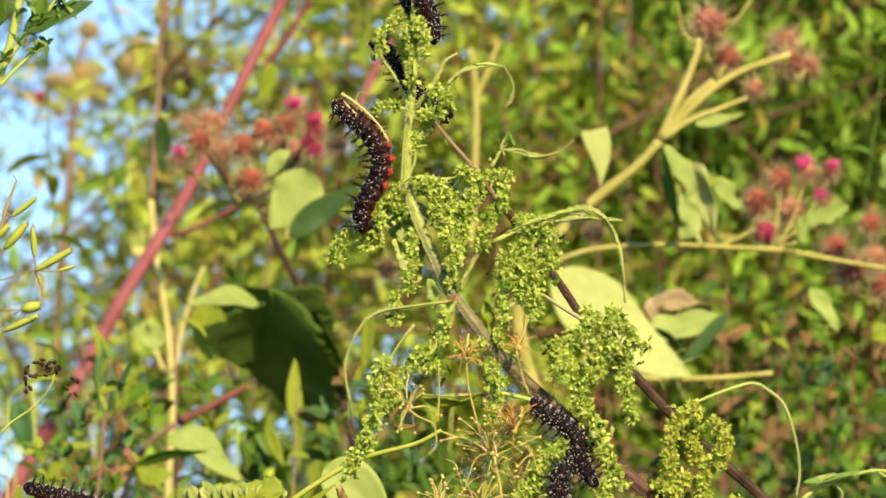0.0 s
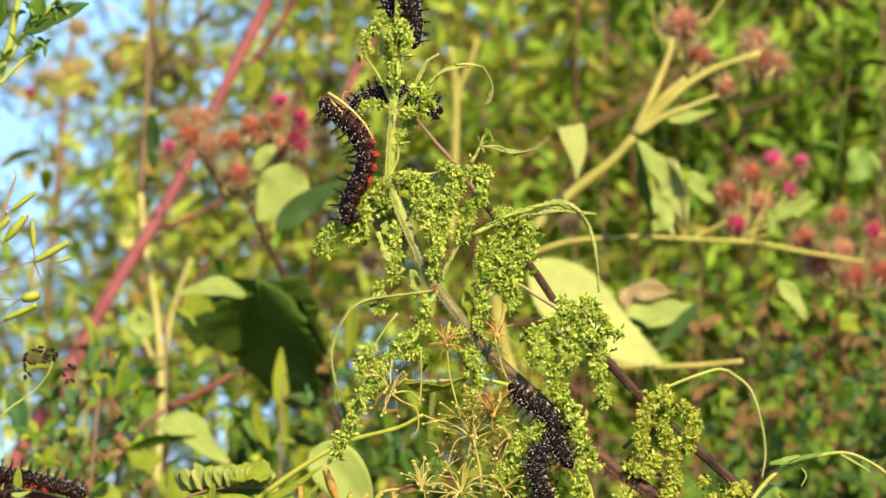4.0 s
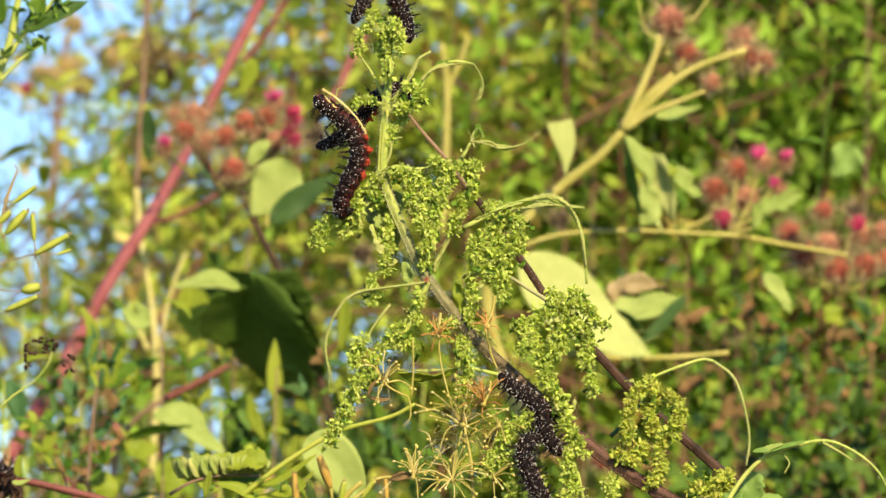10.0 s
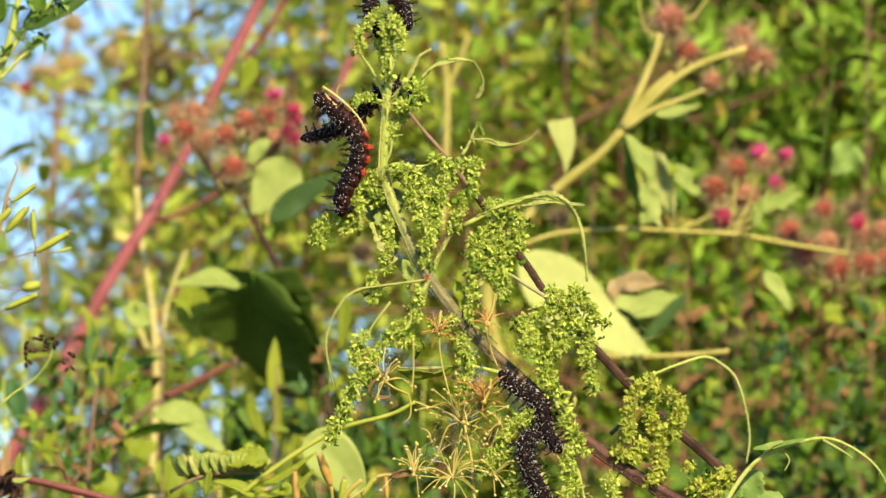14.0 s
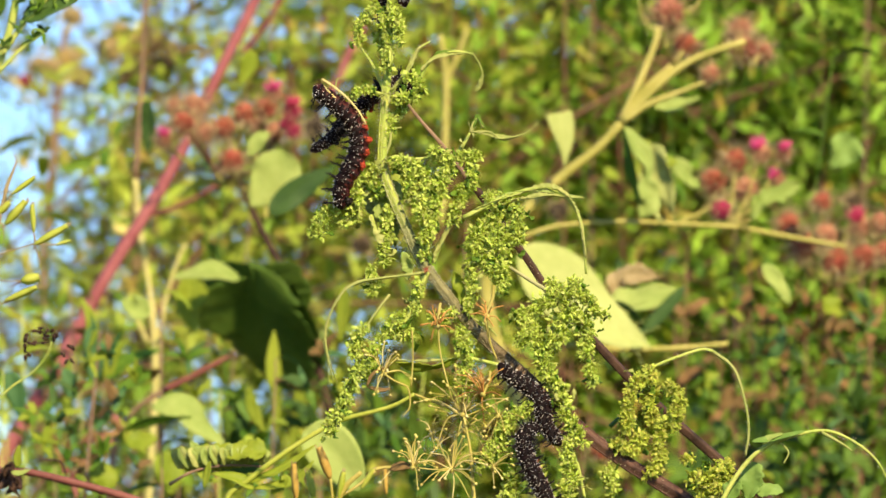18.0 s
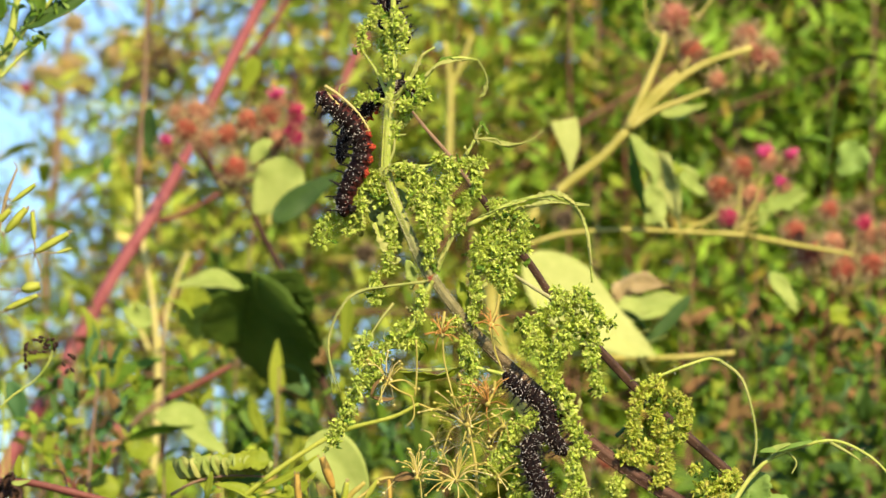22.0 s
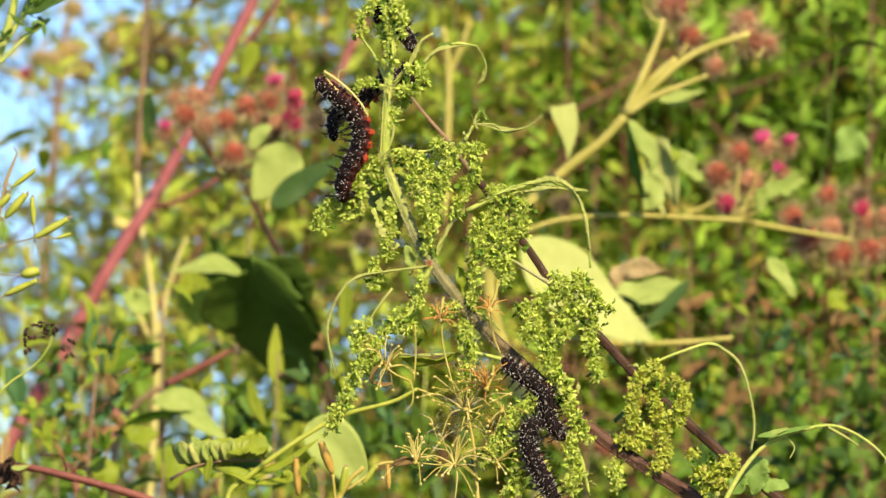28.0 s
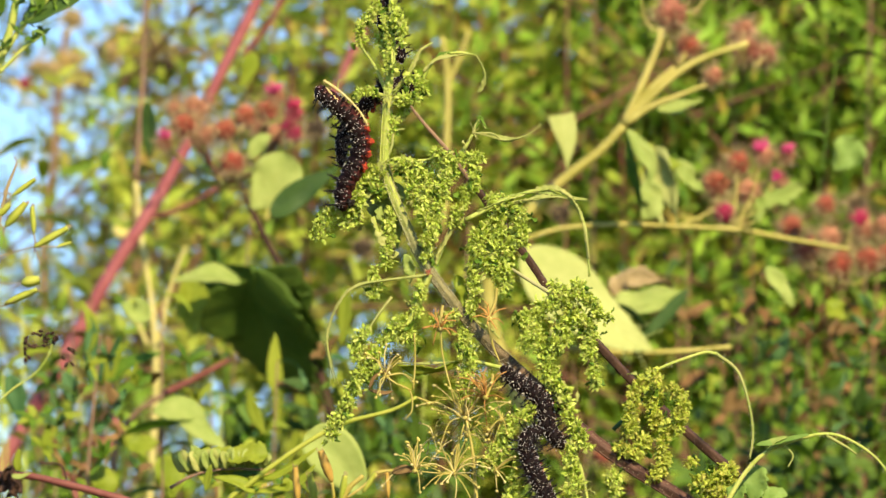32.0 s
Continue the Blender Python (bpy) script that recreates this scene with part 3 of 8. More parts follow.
catkin(nettle, [(-0.0147, -0.0145, 1.3427), (-0.0138, -0.0142, 1.3402), (-0.0147, -0.0139, 1.3375)], 0.0010, 42, 107)
catkin(nettle, [(-0.018, -0.015, 1.3281), (-0.0208, -0.0147, 1.3257), (-0.0243, -0.0144, 1.3231), (-0.0222, -0.014, 1.3191)], 0.0021, 192, 108)
catkin(nettle, [(-0.018, -0.0126, 1.3249), (-0.0174, -0.0122, 1.3211)], 0.0015, 73, 109)
catkin(nettle, [(-0.0268, -0.012, 1.3187), (-0.0303, -0.0118, 1.317), (-0.0327, -0.0114, 1.3134), (-0.0342, -0.0111, 1.3107)], 0.0020, 163, 110)
catkin(nettle, [(-0.0273, -0.0119, 1.3181), (-0.0234, -0.0118, 1.317), (-0.0258, -0.0114, 1.3131)], 0.0020, 132, 111)
catkin(nettle, [(-0.0129, -0.0151, 1.3295), (-0.0081, -0.015, 1.3287), (-0.0042, -0.0148, 1.3263)], 0.0022, 181, 112)
catkin(nettle, [(-0.0103, -0.0149, 1.3272), (-0.0084, -0.0145, 1.3239), (-0.0094, -0.0143, 1.3215)], 0.0016, 110, 113)
catkin(nettle, [(-0.0046, -0.0167, 1.3252), (-0.0064, -0.0162, 1.3204), (-0.0062, -0.0158, 1.317), (-0.004, -0.0155, 1.314)], 0.0018, 186, 114)
catkin(nettle, [(-0.0027, -0.0173, 1.3314), (0.0006, -0.0171, 1.3296), (0.0009, -0.0166, 1.3244)], 0.0025, 249, 115)
catkin(nettle, [(0.0003, -0.0167, 1.3252), (-0.0009, -0.0162, 1.3207), (-0.0024, -0.0156, 1.3147), (-0.0048, -0.0149, 1.3088)], 0.0021, 240, 116)
catkin(nettle, [(0.0042, -0.0153, 1.331), (0.0093, -0.0153, 1.3313)], 0.0019, 117, 117)
catkin(nettle, [(0.0066, -0.0152, 1.3298), (0.0075, -0.0147, 1.3251), (0.0045, -0.0141, 1.32), (0.0021, -0.0135, 1.3138)], 0.0020, 212, 118)
catkin(nettle, [(-0.0042, -0.0136, 1.3153), (-0.0046, -0.013, 1.3096), (-0.0054, -0.0124, 1.3039)], 0.0017, 148, 119)
catkin(nettle, [(-0.0141, -0.0118, 1.3174), (-0.015, -0.0115, 1.314), (-0.0141, -0.0111, 1.3107), (-0.0159, -0.0107, 1.3065), (-0.015, -0.0103, 1.3029)], 0.0019, 185, 120)
catkin(nettle, [(0.0126, -0.0141, 1.3194), (0.0171, -0.014, 1.3185), (0.0198, -0.0135, 1.3144), (0.0186, -0.013, 1.309)], 0.0031, 355, 121)
catkin(nettle, [(0.0132, -0.0136, 1.3155), (0.0093, -0.0131, 1.3108), (0.0069, -0.0128, 1.3072)], 0.0023, 201, 122)
catkin(nettle, [(0.0144, -0.0136, 1.3153), (0.0147, -0.013, 1.3096), (0.0126, -0.0128, 1.3075)], 0.0030, 235, 123)
catkin(nettle, [(0.0183, -0.013, 1.309), (0.0159, -0.0125, 1.3045), (0.0162, -0.012, 1.3001), (0.0153, -0.0115, 1.2953)], 0.0020, 191, 124)
catkin(nettle, [(0.0093, -0.0127, 1.3068), (0.0117, -0.0124, 1.3033), (0.0132, -0.012, 1.3001)], 0.0023, 200, 125)
catkin(nettle, [(0.0066, -0.0124, 1.3033), (0.0078, -0.0117, 1.2971), (0.0069, -0.0111, 1.2908)], 0.0019, 148, 126)
catkin(nettle, [(-0.0193, -0.0102, 1.3021), (-0.018, -0.0098, 1.2985), (-0.0195, -0.0095, 1.2952)], 0.0015, 88, 127)
catkin(nettle, [(0.0311, -0.0154, 1.2937), (0.0266, -0.0152, 1.2922), (0.0221, -0.0149, 1.2893), (0.0194, -0.0148, 1.2881)], 0.0024, 228, 128)
catkin(nettle, [(0.0299, -0.0157, 1.2967), (0.0323, -0.0151, 1.2913), (0.0302, -0.0144, 1.2848), (0.0263, -0.0139, 1.2794)], 0.0033, 436, 129)
catkin(nettle, [(0.0344, -0.0158, 1.2979), (0.0371, -0.0154, 1.2937), (0.0415, -0.0149, 1.2893)], 0.0023, 219, 130)
catkin(nettle, [(0.035, -0.015, 1.2899), (0.0383, -0.0144, 1.2848), (0.0374, -0.0138, 1.2786)], 0.0022, 203, 131)
catkin(nettle, [(0.0239, -0.0146, 1.2866), (0.02, -0.0141, 1.2815)], 0.0023, 156, 132)
catkin(nettle, [(0.0389, -0.0135, 1.2759), (0.04, -0.013, 1.2711)], 0.0018, 114, 133)
catkin(nettle, [(0.0251, -0.0142, 1.2824), (0.0272, -0.0136, 1.2765), (0.0287, -0.013, 1.2714), (0.0311, -0.0125, 1.2667)], 0.0026, 300, 134)
catkin(nettle, [(0.0308, -0.013, 1.2714), (0.0323, -0.0124, 1.2655), (0.0338, -0.0119, 1.2607), (0.0368, -0.0114, 1.2563)], 0.0024, 259, 135)
catkin(nettle, [(-0.0102, -0.0109, 1.289), (-0.0141, -0.0104, 1.2849), (-0.0198, -0.0097, 1.2777), (-0.0237, -0.009, 1.2715), (-0.0276, -0.0082, 1.264), (-0.0302, -0.0077, 1.259)], 0.0025, 485, 136)
catkin(nettle, [(-0.0213, -0.0105, 1.2858), (-0.0231, -0.0101, 1.2822), (-0.0243, -0.0098, 1.2786)], 0.0020, 132, 137)
catkin(nettle, [(-0.006, -0.0118, 1.2983), (-0.0069, -0.0114, 1.2941), (-0.0075, -0.011, 1.2902)], 0.0016, 95, 138)
catkin(nettle, [(-0.0129, -0.0106, 1.287), (-0.0093, -0.0103, 1.2834)], 0.0025, 132, 139)
catkin(nettle, [(0.0048, -0.0105, 1.2858), (0.0063, -0.0098, 1.2792), (0.0048, -0.0089, 1.2703), (0.0066, -0.0085, 1.267)], 0.0024, 261, 140)
catkin(nettle, [(-0.0021, -0.0108, 1.2884), (0.0027, -0.011, 1.2899)], 0.0019, 88, 141)
catkin(nettle, [(0.0221, -0.0143, 1.2641), (0.0176, -0.0139, 1.2606), (0.0143, -0.0133, 1.2549), (0.0107, -0.0128, 1.2499)], 0.0027, 312, 142)
catkin(nettle, [(0.0206, -0.0133, 1.2549), (0.0197, -0.0126, 1.2478), (0.017, -0.0119, 1.2416)], 0.0030, 322, 143)
catkin(nettle, [(0.0325, -0.0133, 1.2549), (0.034, -0.0123, 1.2457), (0.0322, -0.0119, 1.2416)], 0.0028, 223, 144)
catkin(nettle, [(0.0243, -0.0071, 1.253), (0.0249, -0.0062, 1.2447)], 0.0028, 170, 145)
catkin(nettle, [(0.0434, -0.0067, 1.2491), (0.0452, -0.006, 1.2426)], 0.0021, 132, 146)

catkin(nettle, [(-0.0134, -0.0232, 1.3686), (-0.0117, -0.023, 1.3659), (-0.0114, -0.0225, 1.3615)], 0.0017, 120, 147)
catkin(nettle, [(-0.0162, -0.0211, 1.3677), (-0.0153, -0.0209, 1.365), (-0.0147, -0.0205, 1.3617)], 0.0014, 90, 148)
catkin(nettle, [(-0.014, -0.02, 1.3622), (-0.0149, -0.02, 1.3583), (-0.0151, -0.02, 1.3538)], 0.0013, 80, 149)
blade(nettle, "young_leaf", [(-0.0142, -0.0215, 1.3541), (-0.0136, -0.0215, 1.3566), (-0.0139, -0.0215, 1.3596)], 0.0013, (-0.4, -0.9, 0.2), STEM_GREEN, "small pale folded tip leaf", fold=0.6, nu=14, nv=2, teeth=5, tooth=0.12, wave=0.1, fray=0.4)

# leaf stalks and thin eaten leaf veins
for pts, r0, r1 in (
        ([(-0.0151, -0.015, 1.348), (-0.0186, -0.0158, 1.3554), (-0.0228, -0.0165, 1.3614)], 0.00065, 0.00025), ([(-0.0156, -0.015, 1.3477), (-0.0201, -0.0151, 1.3483), (-0.0243, -0.0149, 1.3465)], 0.0006, 0.0003),
        ([(-0.0141, -0.015, 1.348), (-0.0103, -0.0155, 1.3524), (-0.0069, -0.0162, 1.3591), (-0.0033, -0.0165, 1.3617)], 0.0006, 0.0003), ([(-0.0063, -0.0154, 1.3515), (-0.0033, -0.016, 1.3566), (0.0024, -0.0162, 1.359), (0.0081, -0.0161, 1.3584)], 0.0006, 0.0003),
        ([(0.0081, -0.0161, 1.3584), (0.0099, -0.0158, 1.3554), (0.0106, -0.0155, 1.3521), (0.0087, -0.0152, 1.3495)], 0.00025, 0.0002), 
        ([(-0.0285, -0.0152, 1.3495), (-0.0279, -0.0154, 1.3517), (-0.0258, -0.0155, 1.3521)], 0.0003, 0.00015), ([(-0.0162, -0.0131, 1.3298), (-0.0141, -0.0136, 1.3345), (-0.0135, -0.014, 1.3383), (-0.0108, -0.0141, 1.339)], 0.0005, 0.0002),
        ([(-0.0162, -0.0131, 1.3292), (-0.0126, -0.0133, 1.3313), (-0.0066, -0.0132, 1.3307), (-0.0009, -0.0133, 1.3316)], 0.0006, 0.0003), ([(-0.0168, -0.013, 1.3283), (-0.0198, -0.0126, 1.3249)], 0.0005, 0.0002),
        ([(0.0024, -0.0132, 1.3301), (0.0057, -0.0137, 1.3348), (0.0072, -0.0139, 1.3375)], 0.0006, 0.0004), ([(0.0072, -0.014, 1.3378), (0.0126, -0.014, 1.3378), (0.0159, -0.0138, 1.3357), (0.0219, -0.0139, 1.3375), (0.0253, -0.0142, 1.3402)], 0.00032, 0.00016),
        ([(0.0072, -0.014, 1.3378), (0.0087, -0.0143, 1.3413), (0.0108, -0.0141, 1.339)], 0.0003, 0.0002), ([(-0.0028, -0.0103, 1.3032), (-0.0009, -0.0108, 1.3077), (0.0024, -0.0115, 1.3144)], 0.0009, 0.0005),
        ([(0.0054, -0.0156, 1.3147), (0.0144, -0.016, 1.3192), (0.0218, -0.0163, 1.3219), (0.0275, -0.0164, 1.3229)], 0.0007, 0.0005), ([(0.0275, -0.0164, 1.3229), (0.0331, -0.0161, 1.3199), (0.0365, -0.0155, 1.314), (0.0374, -0.0148, 1.3073), (0.038, -0.014, 1.2999)], 0.0006, 0.0003),
        ([(0.0174, -0.016, 1.3189), (0.0263, -0.0162, 1.3204), (0.0323, -0.0162, 1.3207), (0.0368, -0.0161, 1.3201)], 0.0004, 0.0003), ([(-0.0043, -0.0121, 1.3005), (-0.0141, -0.0119, 1.2993), (-0.0201, -0.0118, 1.2983), (-0.0258, -0.0116, 1.2965)], 0.00042, 0.0003),
        ([(-0.0258, -0.0116, 1.2965), (-0.029, -0.0111, 1.2917), (-0.0311, -0.0105, 1.2852), (-0.0302, -0.0097, 1.278), (-0.0279, -0.009, 1.2712)], 0.00028, 0.00016), ([(-0.0317, -0.0102, 1.2825), (-0.0305, -0.0095, 1.2762), (-0.0302, -0.009, 1.2712)], 0.0002, 0.00013),
        ([(-0.0141, -0.0085, 1.295), (-0.0179, -0.0085, 1.2899), (-0.0215, -0.0085, 1.2842)], 0.0004, 0.0003), ([(-0.0192, -0.0117, 1.3159), (-0.0174, -0.0111, 1.3107), (-0.0153, -0.0107, 1.307)], 0.0007, 0.0003),
        ([(-0.004, -0.0121, 1.3008), (-0.0058, -0.0117, 1.2971), (-0.0096, -0.0108, 1.2881), (-0.0141, -0.0103, 1.2837)], 0.0009, 0.0005), ([(0.0024, -0.0091, 1.2913), (0.0114, -0.0086, 1.2868), (0.0144, -0.0083, 1.2839)], 0.0005, 0.0003),
        ([(0.0323, -0.0095, 1.2567), (0.0353, -0.0089, 1.2508), (0.0368, -0.0082, 1.2448), (0.0377, -0.0078, 1.2404)], 0.0006, 0.0004), ([(0.0174, -0.0094, 1.2755), (0.0114, -0.0096, 1.277), (0.0054, -0.0098, 1.2785)], 0.0007, 0.0004)):
    stem(nettle, "leaf_stalk", pts, r0, r1, STEM_GREEN if r0 > 0.0005 else WITHER, n=14, sides=6)
for pts, w, face, m in (
        ([(-0.003, -0.016, 1.3566), (0, -0.0162, 1.3587), (0.0036, -0.0162, 1.359)], 0.0022, (0, -0.8, 0.6), LEAF), ([(0.0102, -0.0155, 1.3524), (0.0099, -0.0153, 1.3502), (0.0084, -0.0151, 1.3483)], 0.0016, (0.3, -1, 0), WITHER),
        ([(0.0087, -0.014, 1.3378), (0.0159, -0.0138, 1.3363), (0.0219, -0.0139, 1.3372)], 0.0018, (0.1, -0.7, 0.6), WITHER), ([(0.0076, -0.0141, 1.339), (0.0093, -0.0144, 1.3417), (0.0111, -0.0141, 1.3387)], 0.0018, (0.3, -1, 0.2), LEAF),
        ([(0.0114, -0.016, 1.3183), (0.0218, -0.0163, 1.3219), (0.0353, -0.0162, 1.3204)], 0.0015, (0.1, -0.6, 0.8), LEAF_PALE), ([(-0.0126, -0.0086, 1.3253), (-0.0141, -0.0079, 1.3178), (-0.0126, -0.0068, 1.3081)], 0.0085, (-0.2, -1, 0.3), LEAF_PALE), ([(-0.0175, -0.0047, 1.3265), (-0.0163, -0.0041, 1.3202), (-0.0141, -0.0033, 1.313)], 0.009, (-0.4, -0.9, 0.3), LEAF_CREAM),
        ([(-0.0126, -0.0086, 1.2771), (-0.0036, -0.0085, 1.276), (0.0039, -0.0087, 1.2778)], 0.0036, (0, -0.5, -0.85), LEAF_BRIGHT), ([(-0.0126, -0.0092, 1.2775), (-0.0036, -0.0092, 1.2773), (0.0042, -0.0093, 1.2781)], 0.0012, (0, -0.6, 0.8), WITHER),
        ([(0.0031, -0.0101, 1.301), (0.0046, -0.0096, 1.2965), (0.0054, -0.0092, 1.2919)], 0.0035, (-0.3, -1, 0.1), LEAF_BRIGHT), ([(-0.0105, -0.0107, 1.3062), (-0.009, -0.0102, 1.3018), (-0.0093, -0.0098, 1.2985)], 0.0036, (-0.3, -1, 0.2), LEAF_PALE),
        ([(-0.0216, -0.0135, 1.324), (-0.0174, -0.0133, 1.3222), (-0.0168, -0.0132, 1.3207)], 0.0022, (-0.3, -1, 0.2), LEAF)):
    blade(nettle, "leaf_remnant", pts, w * (0.8 if w < 0.003 else 1), face, m, fold=0.5, wave=0.16, nu=30, nv=2, fray=0.85 if w < 0.003 else 0.4)
for pts, w, n in (([(0.0084, -0.0162, 1.3169), (0.0173, -0.0166, 1.3203), (0.0275, -0.0168, 1.323), (0.0331, -0.0166, 1.3203), (0.0362, -0.016, 1.3147), (0.0377, -0.0149, 1.3043)], 0.0012, 26), ([(0.0173, -0.0164, 1.3192), (0.0263, -0.0166, 1.3206), (0.0374, -0.0165, 1.3198)], 0.0010, 12), ([(-0.0126, -0.0124, 1.2994), (-0.0231, -0.0122, 1.2976), (-0.0284, -0.0116, 1.2923), (-0.0311, -0.0107, 1.2836), (-0.029, -0.0094, 1.2717)], 0.0006, 24),
                  ([(-0.0058, -0.0167, 1.3538), (-0.0021, -0.017, 1.3571), (0.0069, -0.0172, 1.3586)], 0.0009, 10), ([(-0.0141, -0.0161, 1.3486), (-0.0102, -0.0165, 1.3523), (-0.006, -0.0173, 1.3601)], 0.0009, 9), ([(-0.0162, -0.0142, 1.33), (-0.0204, -0.0137, 1.3255), (-0.0216, -0.0134, 1.3225)], 0.0018, 7), ([(0.0024, -0.0124, 1.3136), (-0.0006, -0.0119, 1.3082), (-0.0027, -0.0114, 1.3034)], 0.0012, 8),
                  ([(-0.0195, -0.0126, 1.3154), (-0.0168, -0.012, 1.3091), (-0.0141, -0.0115, 1.3046)], 0.002, 8), ([(-0.0036, -0.011, 1.3002), (-0.0063, -0.0104, 1.2942), (-0.0096, -0.0096, 1.2868)], 0.0018, 9)):
    blade(nettle, "frayed_leaf_rib", pts, w * 1.15, (0.1, -0.8, 0.6), WITHER, fold=0.6, nu=n * 3, nv=1, teeth=n, tooth=0.4, belly=1.0, wave=0.3, blunt=0.3, fray=0.95)
stem(nettle, "leaf_midrib", [(-0.032, -0.021, 1.351), (-0.029, -0.0208, 1.3491), (-0.0257, -0.0205, 1.3464), (-0.0224, -0.0201, 1.3428), (-0.0203, -0.0198, 1.3392)], 0.00036, 0.00022, DRY_PALE, "bare tan rib of an eaten leaf")
hairs(nettle, [(-0.032, -0.021, 1.351), (-0.029, -0.0208, 1.3491), (-0.0257, -0.0205, 1.3464), (-0.0224, -0.0201, 1.3428), (-0.0203, -0.0198, 1.3392)], 0.0003, 70, 0.0014, DRY_PALE)
blade(nettle, "leaf_remnant", [(-0.0314, -0.0202, 1.3494), (-0.029, -0.0199, 1.3467), (-0.0266, -0.0198, 1.345)], 0.0006, (0, -1, 0.2), DRY_PALE, fray=0.9, nu=18, nv=1)
g = Geo()
for i in range(26):
    g.spike((-0.0043, -0.0141, 1.3011), unit(), rnd(0.001, 0.002), 0.0001, 0.2)
part("node_bud", g, HEAD_RED, nettle, "tiny reddish bud at the stem node")

for at, n in (((-0.016, -0.0161, 1.3294), 16), ((-0.015, -0.018, 1.3473), 12), ((0.0075, -0.017, 1.3375), 8)):
    g = Geo()
    for i in range(n):
        d = unit()
        d.y -= 0.4
        g.spike(Vector(at) + d * 0.0006, d, rnd(0.0012, 0.0034), 0.00016, 0.3)
    part("stipule", g, WITHER, nettle, "pale dry stipules round a stem node")
hairs(nettle, [(0.0072, -0.014, 1.3378), (0.0126, -0.014, 1.3378), (0.0159, -0.0138, 1.3357), (0.0219, -0.0139, 1.3375), (0.0253, -0.0142, 1.3402)], 0.0005, 90, 0.0012, WITHER)
hairs(nettle, [(-0.0063, -0.0154, 1.3515), (-0.0033, -0.016, 1.3566), (0.0024, -0.0162, 1.359), (0.0081, -0.0161, 1.3584), (0.0099, -0.0158, 1.3554), (0.0106, -0.0155, 1.3521), (0.0087, -0.0152, 1.3495)], 0.0005, 110, 0.0009, WITHER)
hairs(nettle, [(-0.0151, -0.015, 1.348), (-0.0186, -0.0158, 1.3554), (-0.0228, -0.0165, 1.3614)], 0.0005, 90, 0.0009)
hairs(nettle, [(-0.0141, -0.015, 1.348), (-0.0103, -0.0155, 1.3524), (-0.0069, -0.0162, 1.3591), (-0.0033, -0.0165, 1.3617)], 0.0005, 90, 0.0009)

# ---- second nettle plant, dark stem behind ----
nettle_b = thing("nettle_plant", root(0.3, 0.12), "brown-stemmed nettle leaning behind with ripe yellow seed clusters", "nettle")
stem(nettle_b, "stem", [(0.007, 0.0171, 1.3287), (0.0093, 0.0175, 1.3257), (0.0222, 0.0193, 1.3081), (0.0291, 0.0204, 1.298), (0.0389, 0.0215, 1.2874), (0.0511, 0.0228, 1.2745), (0.0633, 0.024, 1.2632), (0.0762, 0.0252, 1.2521), (0.0968, 0.027, 1.2352), (0.112, 0.0287, 1.2185)] + [(0.24, 0.1, 0.9), (0.29, 0.12, 0.5), (0.3, 0.12, 0.0)], 0.0009, 0.0017, STEM_DARK, "thin dark brown stem", 70, 16, 0.03, 4)
stem(nettle_b, "stem_tip", [(-0.0105, 0.0149, 1.3502), (-0.0059, 0.0155, 1.3444), (0.0009, 0.0163, 1.3366), (0.0073, 0.0172, 1.3282)], 0.00035, 0.0007, BROWN_STALK, "thin faded brown stem tip", ribs=4, sides=12)
stem(nettle_b, "leaf_stalk", [(0.0279, 0.0143, 1.2984), (0.0221, 0.0139, 1.3019), (0.0176, 0.0136, 1.3048)], 0.0006, 0.0004, STEM_MID)
stem(nettle_b, "leaf_stalk", [(0.0445, 0.0022, 1.2607), (0.0491, 0.0017, 1.2651), (0.0536, 0.0011, 1.2711), (0.0551, 0.0006, 1.2753)], 0.0006, 0.0004, LEAF_TEAL)
stem(nettle_b, "leaf_stalk", [(0.0543, -0.0074, 1.2752), (0.0609, -0.0077, 1.2779), (0.0683, -0.0079, 1.2803), (0.0716, -0.0079, 1.28)], 0.0004, 0.00045, STEM_GREEN)
stem(nettle_b, "leaf_stalk", [(0.0716, -0.0079, 1.28), (0.0773, -0.0074, 1.2752), (0.0803, -0.0064, 1.266), (0.0812, -0.0056, 1.2585), (0.0803, -0.005, 1.2523)], 0.00048, 0.0003, WITHER)
catkin(nettle_b, [(0.0551, -0.0093, 1.2744), (0.0506, -0.0089, 1.2703), (0.0488, -0.0083, 1.2643), (0.0491, -0.0078, 1.2596)], 0.0027, 390, 300, SEED_RIPE)
catkin(nettle_b, [(0.0558, -0.0051, 1.2727), (0.0549, -0.0045, 1.2664), (0.0558, -0.0039, 1.2611)], 0.0026, 312, 301, SEED_RIPE)
catkin(nettle_b, [(0.0605, -0.009, 1.2709), (0.0626, -0.0084, 1.2658), (0.0602, -0.0078, 1.2596)], 0.0028, 390, 302, SEED_RIPE)
catkin(nettle_b, [(0.059, -0.0078, 1.2602), (0.0572, -0.0073, 1.2554), (0.0575, -0.0069, 1.2509), (0.0548, -0.0064, 1.2468)], 0.0020, 295, 303, SEED_RIPE)
catkin(nettle_b, [(0.0536, -0.0075, 1.2575), (0.0497, -0.0072, 1.2542), (0.0452, -0.0074, 1.256)], 0.0024, 273, 304, SEED_RIPE)
catkin(nettle_b, [(0.0666, -0.0123, 1.2457), (0.0714, -0.0124, 1.2466), (0.0755, -0.0127, 1.2487)], 0.0034, 351, 305, SEED_RIPE)
catkin(nettle_b, [(0.0681, -0.0121, 1.243), (0.074, -0.0122, 1.2442)], 0.0034, 195, 306, SEED_RIPE)
catkin(nettle_b, [(0.0647, 0.003, 1.2529), (0.0653, 0.0031, 1.252)], 0.0015, 30, 307, SEED_RIPE)

